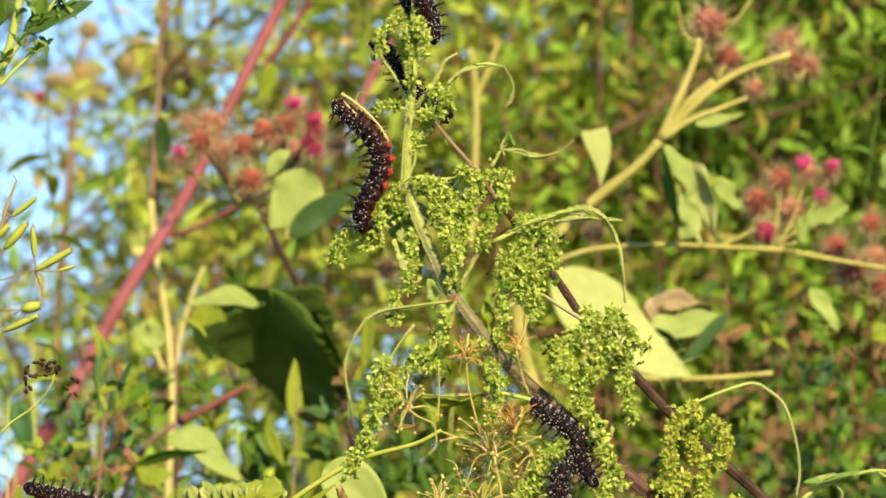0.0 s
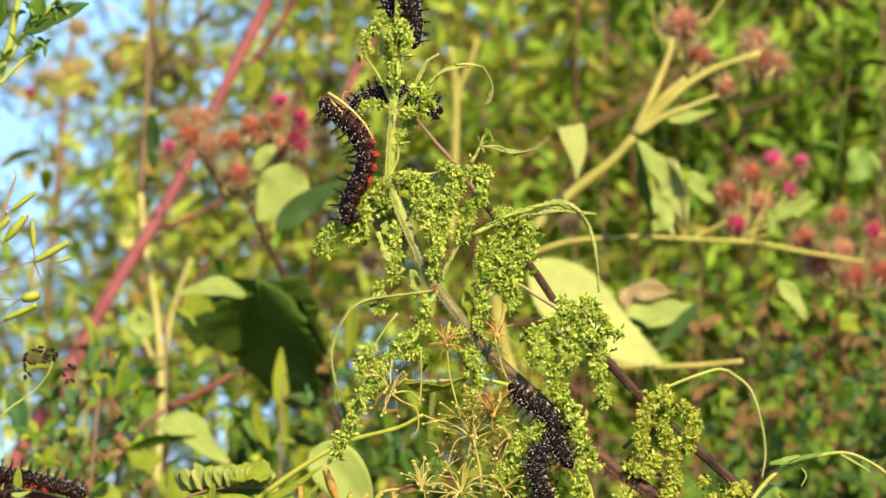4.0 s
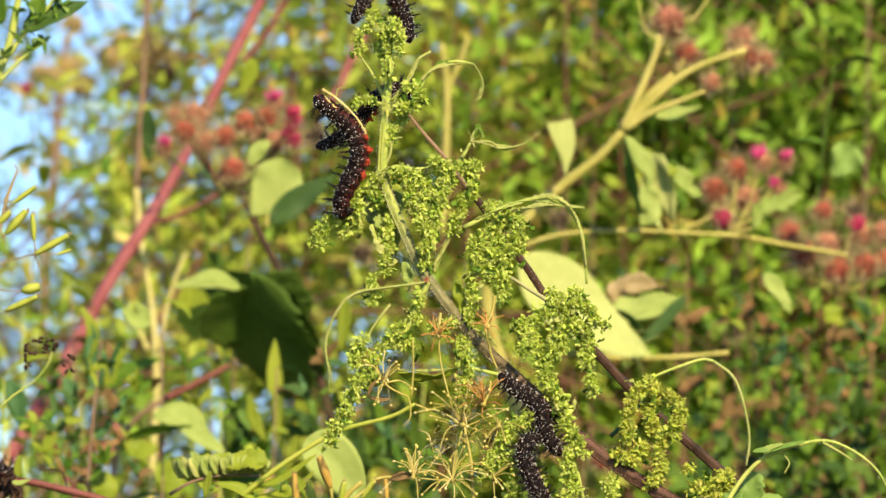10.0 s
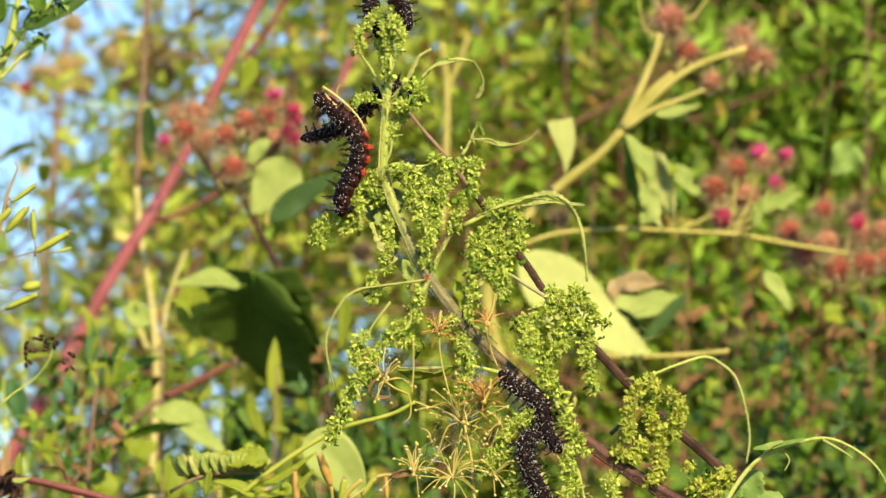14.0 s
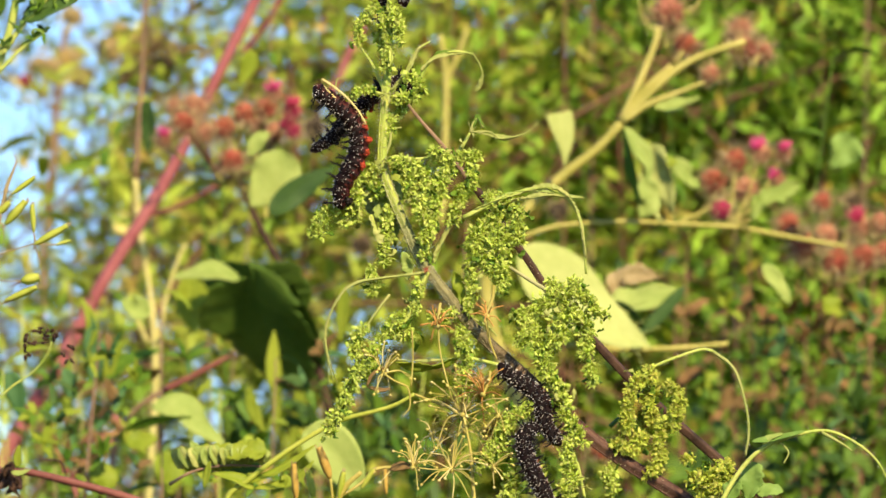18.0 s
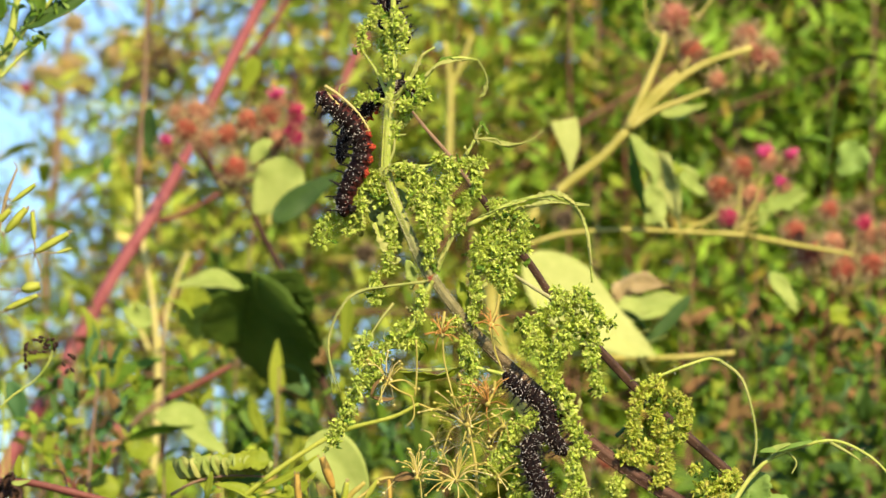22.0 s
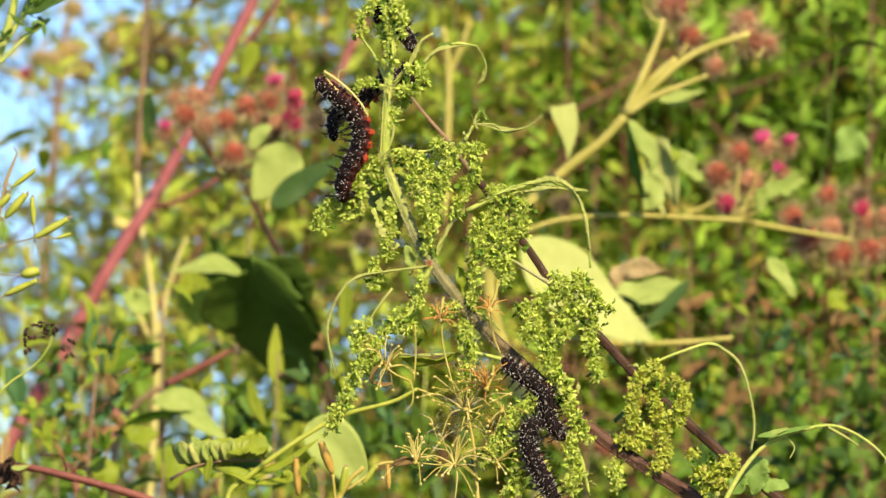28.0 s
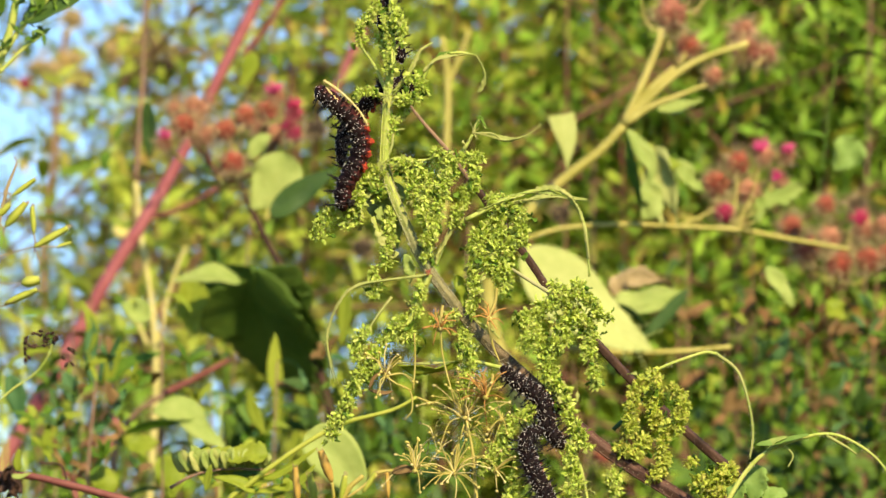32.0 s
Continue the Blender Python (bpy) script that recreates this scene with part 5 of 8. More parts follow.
# two dark blades stand for the shadow under the folded pale leaf
blade(burdock_r, "leaf", [(0.0861, 0.66, 1.3635), (0.0769, 0.66, 1.3531), (0.0681, 0.66, 1.3451)], 0.0048, (-0.6, -0.6, -0.5), LEAF_DARK, "narrow leaf coloured dark as shadow", nu=20, nv=3)
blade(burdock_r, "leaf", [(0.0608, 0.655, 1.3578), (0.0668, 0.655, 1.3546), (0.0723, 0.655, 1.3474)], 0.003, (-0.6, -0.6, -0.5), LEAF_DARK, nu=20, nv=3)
blade(burdock_r, "leaf", [(0.0605, 0.6768, 1.3624), (0.0653, 0.6768, 1.3686), (0.0806, 0.6768, 1.367)], 0.009, (0.2, -0.8, 0.5), BURR_TAN, "curled brown dry leaf edge", fold=0.5, wave=0.25, nu=30, nv=4, fray=0.35)
blade(burdock_r, "leaf", [(0.129, 0.7069, 1.4052), (0.1217, 0.7073, 1.4016), (0.1145, 0.7076, 1.3987), (0.1119, 0.7082, 1.3927)], 0.008, (0.3, -0.9, 0.4), LEAF_PALE, "pale leaf with a notched edge", fold=0.35, wave=0.12, nu=24, nv=4, fray=0.5, blunt=0.5)
head(burdock_r, (0.0583, 0.7928, 1.3153), 0.0045, HEAD_RED, None, 570, 90)
blade(burdock_r, "leaf", [(0.0703, 0.6914, 1.4194), (0.0764, 0.6922, 1.4118), (0.0855, 0.6922, 1.4118)], 0.008, (0.2, -0.9, 0.4), LEAF_BRIGHT, nu=16, nv=3, wave=0.15)
blade(burdock_r, "leaf", [(0.0715, 0.663, 1.4023), (0.0735, 0.6638, 1.3943), (0.0705, 0.6645, 1.3883)], 0.009, (0.3, -0.9, 0.4), LEAF_PALE, nu=16, nv=3, wave=0.15)

# ---- dry seed-headed weeds farther left ----
weed = thing("dry_burdock_plant", root(-0.42, 1.8), "withered burdock with brown stalks and dull dry burrs", "burdock")
stem(weed, "stem", [(-0.1487, 1.7643, 1.6391), (-0.1498, 1.7678, 1.6051), (-0.1521, 1.772, 1.5655), (-0.1549, 1.7774, 1.5145), (-0.1535, 1.7839, 1.4522), (-0.1492, 1.7928, 1.3672)] + [(-0.42, 1.8, 0.6), (-0.42, 1.8, 0.0)], 0.002, 0.004, BROWN_STALK, n=30)
stem(weed, "stem", [(-0.1897, 1.7678, 1.6051), (-0.1934, 1.7705, 1.5796), (-0.1962, 1.775, 1.5371), (-0.2005, 1.7797, 1.4918), (-0.2033, 1.7869, 1.4239), (-0.2062, 1.7958, 1.3389)] + [(-0.46, 1.8, 0.5), (-0.43, 1.8, 0.0)], 0.0016, 0.003, BROWN_STALK, n=30)
stem(weed, "stem", [(-0.1264, 1.7649, 1.6334), (-0.1279, 1.7678, 1.6051), (-0.1378, 1.7738, 1.5485), (-0.1464, 1.7809, 1.4805), (-0.1487, 1.7923, 1.3729)], 0.0014, 0.002, BROWN_STALK, n=24)
for i, (p, rad, m) in enumerate((
        ((-0.1962, 1.7702, 1.583), 0.008, BURR_TAN), ((-0.1877, 1.7696, 1.5887), 0.007, BURR_TAN), ((-0.1817, 1.7705, 1.5796), 0.007, BURR_TAN), ((-0.2105, 1.7707, 1.5782), 0.0035, CRIMSON),
        ((-0.1677, 1.769, 1.5938), 0.008, BURR_TAN), ((-0.1549, 1.7686, 1.598), 0.008, BURR_TAN), ((-0.145, 1.7687, 1.5972), 0.008, BURR_TAN), ((-0.1364, 1.7692, 1.5924), 0.007, BURR_TAN),
        ((-0.1555, 1.7302, 1.5802), 0.007, HEAD_DARK), ((-0.1392, 1.7304, 1.5788), 0.0085, HEAD_DARK), ((-0.1448, 1.7302, 1.5802), 0.006, HEAD_DARK), ((-0.1862, 1.7673, 1.6102), 0.006, BURR_TAN),
        ((-0.162, 1.7681, 1.6023), 0.006, BURR_TAN), ((-0.2033, 1.7699, 1.5853), 0.006, BURR_TAN))):
    head(weed, p, rad, m, None, 500 + i, 60)
    burr_stalk(weed, p, (-0.1506, 1.7711, 1.574) if i > 3 else (-0.1936, 1.7711, 1.574), 0.0009, BROWN_STALK)
for pts, w, face, m in (([(-0.1505, 1.731, 1.5732), (-0.1617, 1.7311, 1.5723), (-0.1744, 1.7317, 1.5662)], 0.009, (-0.2, -0.8, 0.5), LEAF), ([(-0.1279, 1.7376, 1.5101), (-0.1138, 1.7378, 1.5087), (-0.0969, 1.7382, 1.5045)], 0.012, (-0.2, -0.8, 0.5), LEAF_BRIGHT),
                        ([(-0.1632, 1.7344, 1.5409), (-0.1603, 1.7361, 1.5241), (-0.1555, 1.7382, 1.5045)], 0.01, (-0.2, -0.8, 0.5), LEAF_BRIGHT), ([(-0.1649, 1.778, 1.5088), (-0.1592, 1.7783, 1.506), (-0.1535, 1.7787, 1.5017)], 0.016, (-0.2, -0.8, 0.5), STRAW)):
    blade(weed, "leaf", pts, w, face, m, nu=12, nv=3)

# ---- straw stalk and shoots at the left ----
straw = thing("straw_stalk", root(-0.14, 1.04), "dry yellow stalk with pale side shoots", "stalk")
stem(straw, "upper_stem", [(-0.1214, 1.051, 1.537), (-0.1219, 1.0539, 1.5094), (-0.1233, 1.0573, 1.4773), (-0.1256, 1.0604, 1.4474)], 0.0008, 0.0011, BROWN_STALK, n=20)
stem(straw, "stem", [(-0.1239, 1.0207, 1.4429), (-0.1217, 1.0231, 1.4203), (-0.1176, 1.0257, 1.3953), (-0.1162, 1.0276, 1.3772), (-0.1157, 1.0295, 1.3591), (-0.1171, 1.0319, 1.3364), (-0.1194, 1.0357, 1.3002)] + [(-0.15, 1.04, 0.8), (-0.14, 1.04, 0.0)], 0.0011, 0.0016, STRAW, "straw-coloured stem", n=40)
for pts in ([(-0.1153, 1.0281, 1.3727), (-0.1114, 1.0257, 1.3953), (-0.1062, 1.024, 1.4112), (-0.1034, 1.0234, 1.4169)], [(-0.1189, 1.0276, 1.3772), (-0.1251, 1.0262, 1.3908), (-0.1308, 1.0252, 1.3999)], [(-0.1189, 1.024, 1.4112), (-0.1226, 1.0228, 1.4225), (-0.1239, 1.0219, 1.4316)]):
    stem(straw, "shoot", pts, 0.001, 0.0006, STRAW, n=12)
for pts, m in (([(-0.0635, 0.8923, 1.3255), (-0.0639, 0.89, 1.3472), (-0.0661, 0.8877, 1.3688)], LEAF_BRIGHT), ([(-0.0617, 0.8936, 1.3126), (-0.0552, 0.8909, 1.3385), (-0.0563, 0.8884, 1.3623)], LEAF_BRIGHT), ([(-0.0621, 0.6325, 1.3093), (-0.0661, 0.6317, 1.3171), (-0.0681, 0.6309, 1.325)], LEAF_BRIGHT)):
    blade(straw, "leaf", pts, 0.0045, (-0.3, -0.9, 0.3), m, nu=12, nv=2, belly=1.2)

# ---- mugwort with narrow leaves, left edge ----
mugwort = thing("mugwort_plant", root(-0.34, 0.22), "mugwort with narrow divided green leaves", "weed")
stem(mugwort, "stem", [(-0.1252, 0.2193, 1.4144), (-0.1283, 0.221, 1.3978), (-0.1316, 0.2221, 1.3877), (-0.1383, 0.2246, 1.3644), (-0.1467, 0.2288, 1.3243), (-0.1534, 0.2358, 1.2575)] + [(-0.3, 0.22, 0.6), (-0.34, 0.22, 0.0)], 0.001, 0.002, STEM_GREEN, n=30)
stem(mugwort, "shoot", [(-0.1296, 0.2021, 1.3868), (-0.1238, 0.2012, 1.3951), (-0.1171, 0.2004, 1.4025), (-0.1138, 0.2, 1.4067)], 0.0008, 0.0005, STEM_GREEN)
stem(mugwort, "shoot", [(-0.1304, 0.2026, 1.3819), (-0.1238, 0.2019, 1.3885), (-0.1168, 0.2014, 1.3938)], 0.0006, 0.0003, STEM_GREEN)
for pts, w, m in (([(-0.1238, 0.201, 1.3967), (-0.1155, 0.2007, 1.4004), (-0.1046, 0.2002, 1.405)], 0.0075, LEAF_DARK), ([(-0.1238, 0.2018, 1.3893), (-0.1196, 0.2016, 1.3918), (-0.1155, 0.2012, 1.3948)], 0.0016, LEAF_COOL), ([(-0.1205, 0.2009, 1.3984), (-0.1188, 0.2003, 1.4034), (-0.118, 0.1998, 1.4083)], 0.005, LEAF),
                  ([(-0.1316, 0.2207, 1.4011), (-0.1324, 0.22, 1.4078), (-0.1299, 0.2193, 1.4144)], 0.006, LEAF), ([(-0.1254, 0.6297, 1.3368), (-0.1225, 0.6286, 1.3466), (-0.1264, 0.6276, 1.3565)], 0.0048, LEAF_BRIGHT), ([(-0.1215, 0.6307, 1.327), (-0.1219, 0.6294, 1.3388), (-0.1235, 0.6282, 1.3506)], 0.0072, LEAF_TEAL),
                  ([(-0.1195, 0.6307, 1.327), (-0.1116, 0.63, 1.3338), (-0.0987, 0.6295, 1.3384)], 0.0064, LEAF), ([(-0.1294, 0.6313, 1.3211), (-0.1304, 0.6307, 1.327), (-0.1333, 0.6302, 1.3319)], 0.0064, LEAF_TEAL), ([(-0.1521, 0.6303, 1.3309), (-0.1492, 0.6311, 1.323), (-0.1472, 0.6321, 1.3132)], 0.0072, LEAF_TEAL),
                  ([(-0.1175, 0.6307, 1.327), (-0.1155, 0.6299, 1.3348), (-0.1096, 0.629, 1.3427)], 0.0048, LEAF_BRIGHT), ([(-0.1353, 0.6321, 1.3132), (-0.1324, 0.6318, 1.3161), (-0.1254, 0.6318, 1.3167)], 0.0040, LEAF_BRIGHT), ([(-0.1403, 0.633, 1.3053), (-0.1373, 0.6327, 1.3083), (-0.1343, 0.6321, 1.3132)], 0.0032, LEAF_BRIGHT),
                  ([(-0.1146, 0.631, 1.324), (-0.1076, 0.6307, 1.327), (-0.0997, 0.6303, 1.3309)], 0.0048, LEAF), ([(-0.1303, 0.7126, 1.3126), (-0.1241, 0.7125, 1.314), (-0.118, 0.7127, 1.3115)], 0.005, RED_DULL)):
    blade(mugwort, "leaf", pts, w, (-0.2, -0.8, 0.5), m, nu=12, nv=3, fold=0.3, wave=0.05)
stem(mugwort, "shoot", [(-0.1163, 0.5492, 1.3373), (-0.1174, 0.5504, 1.3258), (-0.1193, 0.5524, 1.3067), (-0.1216, 0.5552, 1.28)], 0.0005, 0.0006, BROWN_STALK)

# ---- toothed foreground leaves and low stalk ----
herb_low = thing("herb_plant", root(-0.04, 0.1), "low herb with toothed green leaves and long narrow blades", "weed")
stem(herb_low, "stem", [(-0.0079, 0.1328, 1.2805), (-0.0151, 0.1332, 1.2768), (-0.0295, 0.1336, 1.2728), (-0.0423, 0.1344, 1.2656), (-0.0552, 0.1354, 1.2561), (-0.0616, 0.1361, 1.2489)] + [(-0.06, 0.12, 0.9), (-0.04, 0.1, 0.0)], 0.0005, 0.001, POD, n=40)
for pts, w, face, m in (([(-0.051, 0.1609, 1.2617), (-0.0623, 0.1609, 1.2617), (-0.0737, 0.1605, 1.266)], 0.006, (-0.2, -0.75, 0.65), LEAF), ([(-0.0504, 0.1505, 1.2653), (-0.0556, 0.1505, 1.2657), (-0.062, 0.1507, 1.2637)], 0.008, (-0.2, -0.8, 0.6), LEAF_BRIGHT),
                        ([(-0.0686, 0.1549, 1.2615), (-0.0703, 0.1545, 1.2656), (-0.0722, 0.1542, 1.2688)], 0.004, (-0.3, -0.8, 0.4), LEAF_PALE)):
    blade(herb_low, "toothed_leaf", pts, w, face, m, teeth=6, tooth=0.14, nu=42, nv=3, wave=0.08)
for pts, w, m in (([(-0.0536, 0.1356, 1.2537), (-0.0584, 0.1353, 1.2565), (-0.0656, 0.1352, 1.2581)], 0.0042, LEAF_BRIGHT), ([(-0.0552, 0.1355, 1.2553), (-0.0455, 0.135, 1.2593), (-0.0359, 0.1343, 1.2664)], 0.0032, LEAF_BRIGHT), ([(-0.0536, 0.1356, 1.2537), (-0.0423, 0.1354, 1.2556), (-0.0366, 0.1348, 1.2616)], 0.0036, LEAF_BRIGHT),
                  ([(-0.0488, 0.1358, 1.2521), (-0.0447, 0.1355, 1.2553), (-0.0455, 0.1352, 1.2581)], 0.004, LEAF_BRIGHT), ([(-0.068, 0.1456, 1.2544), (-0.067, 0.1451, 1.2592), (-0.0664, 0.1448, 1.2624)], 0.0022, LEAF_BRIGHT)):
    blade(herb_low, "leaf", pts, w, (-0.2, -0.7, 0.7), m, nu=12, nv=2, fold=0.35)
blade(herb_low, "leaf", [(-0.0413, 0.2535, 1.28), (-0.0329, 0.2542, 1.2732), (-0.0244, 0.2554, 1.2623)], 0.0155, (-0.3, -0.85, 0.45), LEAF_PALE, "large pale oval leaf", nu=20, nv=5, belly=0.8, blunt=0.55)

# ---- pod-bearing weeds ----
def pod(parent, a, b, rad, material):
    g = Geo()
    a, b = Vector(a), Vector(b)
    g.lathe(a, b, rad * 0.82, ((0, 0.3), (0.1, 0.62), (0.3, 0.95), (0.55, 1.0), (0.8, 0.86), (0.93, 0.72), (1.0, 0.78), (0.97, 0.5), (0.9, 0.2)), 12, 4)
    ob = part("pod", g, material, parent)
    rim = Geo()
    for i in range(9):
        d = ((b - a).normalized() + unit() * 0.5).normalized()
        rim.spike(b + unit() * rad * 0.55, d, (b - a).length * rnd(0.06, 0.14), rad * 0.14, 0.3)
    part("pod_rim", rim, BURR_TAN, ob, "frayed dry tan rim")


podweed = thing("pod_plant", root(-0.2, 0.12), "weed with slender yellow-green seed pods on wiry stalks", "weed")
stem(podweed, "stem", [(-0.1198, 0.106, 1.3439), (-0.1227, 0.1069, 1.336), (-0.1254, 0.108, 1.3249), (-0.1293, 0.1097, 1.3091), (-0.1341, 0.1127, 1.2807), (-0.1373, 0.1168, 1.2412)] + [(-0.19, 0.12, 0.7), (-0.2, 0.12, 0.0)], 0.0003, 0.0014, BURR_TAN, n=30)
for a, b, rad, m in (((-0.1211, 0.107, 1.3347), (-0.1147, 0.1065, 1.3395), 0.0009, POD), ((-0.123, 0.1079, 1.3262), (-0.1173, 0.1072, 1.3328), 0.0014, POD), ((-0.115, 0.1081, 1.3241), (-0.1155, 0.1073, 1.3319), 0.001, POD),
                     ((-0.115, 0.1085, 1.3205), (-0.1055, 0.1079, 1.3259), 0.0012, POD), ((-0.1185, 0.1096, 1.3104), (-0.1134, 0.1094, 1.3115), 0.0018, POD), ((-0.1233, 0.1102, 1.3047), (-0.1141, 0.1097, 1.3088), 0.0011, POD),
                     ((-0.1087, 0.1085, 1.3205), (-0.1045, 0.1084, 1.3218), 0.0006, POD), ((-0.1261, 0.1077, 1.3284), (-0.1217, 0.1072, 1.3325), 0.0012, POD)):
    pod(podweed, a, b, rad, m)
for pts in ([(-0.1214, 0.1071, 1.3341), (-0.1223, 0.1071, 1.3335), (-0.1233, 0.1069, 1.336), (-0.1198, 0.106, 1.3439), (-0.1207, 0.1058, 1.3458)], [(-0.1261, 0.1077, 1.3281), (-0.1233, 0.1079, 1.3259), (-0.1227, 0.1079, 1.3265)], [(-0.1277, 0.1089, 1.317), (-0.1198, 0.1086, 1.3194), (-0.115, 0.1085, 1.3207)], [(-0.115, 0.1085, 1.3207), (-0.1134, 0.1089, 1.317), (-0.1131, 0.1092, 1.3139)],
            [(-0.1277, 0.1094, 1.3115), (-0.123, 0.1096, 1.3104), (-0.1182, 0.1096, 1.3104)], [(-0.115, 0.1081, 1.3241), (-0.1147, 0.1084, 1.3218), (-0.115, 0.1085, 1.3205)], [(-0.1277, 0.1103, 1.3036), (-0.123, 0.1102, 1.3044), (-0.1182, 0.1099, 1.3067)], [(-0.115, 0.1085, 1.3207), (-0.1103, 0.1085, 1.3205), (-0.1071, 0.1085, 1.3208)], [(-0.1211, 0.107, 1.3347), (-0.123, 0.1069, 1.3357), (-0.1258, 0.108, 1.3249)]):
    stem(podweed, "wiry_stalk", pts, 0.00024, 0.00016, BURR_TAN, n=10, sides=5)
stem(podweed, "wiry_stalk", [(-0.1285, 0.1531, 1.2793), (-0.1237, 0.1525, 1.2841), (-0.1172, 0.1521, 1.2886), (-0.1131, 0.1515, 1.2937), (-0.112, 0.1512, 1.2973)], 0.0004, 0.0002, STEM_GREEN, n=14, sides=5)
stem(podweed, "wiry_stalk", [(-0.112, 0.1512, 1.2973), (-0.1156, 0.1512, 1.2966), (-0.1204, 0.1512, 1.2973)], 0.0002, 0.0002, STEM_DARK, n=8, sides=5)
random.seed(78)
g = Geo()
for c in [(-0.115, 0.1085, 1.3207), (-0.1147, 0.1085, 1.3205), (-0.1223, 0.1072, 1.3331), (-0.1233, 0.108, 1.3256), (-0.1227, 0.107, 1.335), (-0.1182, 0.1096, 1.3104), (-0.123, 0.1102, 1.3044)]:
    for i in range(9):
        d = unit()
        d.z -= 0.5
        p = Vector(c)
        g.tube([p, p + d * 0.002 + unit() * 0.0004, p + d * rnd(0.003, 0.005)], 0.00008, 0.00005, 5, 4)
part("whisker", g, BROWN_STALK, podweed, "thin dry brown whiskers", kind="stuff")
random.seed(77)
g = Geo()
for c in ([(-0.1204, 0.1512, 1.2973), (-0.1195, 0.1515, 1.2937), (-0.1162, 0.1509, 1.3002), (-0.1146, 0.1509, 1.2994), (-0.111, 0.1511, 1.2983), (-0.1172, 0.1513, 1.2962), (-0.112, 0.1509, 1.3002), (-0.1149, 0.1512, 1.2973), (-0.1062, 0.1514, 1.2954), (-0.1075, 0.1516, 1.2929)]):
    for i in range(3):
        g.blob(Vector(c) + unit() * 0.0008, unit(), 0.0022, 0.00065, 3, 5)
part("seed_speck", g, STEM_DARK, podweed, "tiny black dry seed capsules", kind="stuff")

podlow = thing("pod_plant", root(0.0, 0.09), "low weed with upright brownish seed pods", "weed")
stem(podlow, "stem", [(-0.0227, 0.0952, 1.2555), (-0.0274, 0.0957, 1.2508), (-0.0305, 0.0967, 1.2414)] + [(-0.01, 0.09, 0.8), (0.0, 0.09, 0.0)], 0.0006, 0.0014, DRY, n=24)
for a, b, rad, m in (((-0.0313, 0.0954, 1.2536), (-0.0345, 0.0945, 1.2624), 0.0016, POD_BROWN), ((-0.029, 0.0961, 1.2469), (-0.0277, 0.0952, 1.2555), 0.0012, POD), ((-0.0359, 0.096, 1.2485), (-0.0375, 0.0952, 1.2558), 0.0014, POD),
                     ((-0.0411, 0.116, 1.2491), (-0.0419, 0.1149, 1.2593), 0.0012, POD_BROWN), ((-0.0227, 0.0957, 1.2508), (-0.0192, 0.0951, 1.2563), 0.0009, POD), ((-0.0157, 0.0959, 1.2492), (-0.0161, 0.0951, 1.2563), 0.0008, POD_BROWN)):
    pod(podlow, a, b, rad, m)
for pts in ([(-0.0313, 0.0954, 1.2536), (-0.0308, 0.0959, 1.2492), (-0.0302, 0.0965, 1.243)], [(-0.0189, 0.0952, 1.2558), (-0.0227, 0.0956, 1.2524), (-0.0274, 0.0959, 1.2492)], [(-0.0189, 0.0952, 1.2561), (-0.0164, 0.0951, 1.2567), (-0.0085, 0.0951, 1.2571)], [(-0.0375, 0.096, 1.2485), (-0.0337, 0.0963, 1.2453), (-0.0305, 0.0965, 1.243)]):
    stem(podlow, "wiry_stalk", pts, 0.0005, 0.0004, DRY, n=10, sides=5)

# ---- dried umbels ----
umbel = thing("dry_umbel_plant", root(0.04, 0.06), "dried umbel plant with star-shaped golden ray stalks", "weed")


def rays(parent, at, count, length, seed, spread=1.0, tilt=(0, -0.3, 0.4), tips=True, orange=False):
    random.seed(seed)
    c = Vector(at)
    hub = Geo()
    hub.blob(c - Vector((0, 0, 0.001)), (0, -0.2, 1), 0.002, 0.001, 3, 6)
    ob = part("umbel", hub, DRY, parent, "golden dried umbel")
    for i in range(int(count * 1.25)):
        d = (unit() * spread + Vector(tilt)).normalized()
        e = c + d * length * rnd(0.7, 1.15)
        g = Geo()
        g.tube([c, c.lerp(e, 0.5) + unit() * length * 0.09 + Vector((0, 0, length * 0.16)), e], 0.00018, 0.00013, 8, 6)
        if tips:
            g.blob(e, d + Vector((0, 0, -0.6)), 0.001, 0.0005, 3, 6)
        part("ray", g, DRY_ORANGE if orange else DRY if i % 3 else DRY_PALE, ob)


for i, (p, n, ln) in enumerate((
        ((0.0051, -0.0102, 1.2630), 22, 0.0125), ((0.0058, -0.0038, 1.2590), 14, 0.0115), ((-0.0079, -0.0127, 1.2487), 16, 0.0085), ((0.0024, -0.0127, 1.2480), 18, 0.009), ((-0.0029, 0.0063, 1.2587), 9, 0.006),
        ((0.0107, -0.0148, 1.2679), 14, 0.0085), ((-0.0012, -0.0167, 1.2858), 16, 0.0055), ((0.0116, -0.0169, 1.2884), 12, 0.005), ((-0.0157, -0.0153, 1.2734), 14, 0.0075), ((0.0131, -0.0127, 1.2487), 12, 0.007), ((0.0148, -0.0141, 1.2620), 10, 0.006))):
    rays(umbel, p, n, ln, 600 + i, tips=i not in (5, 6, 7), orange=i in (5, 6, 7))
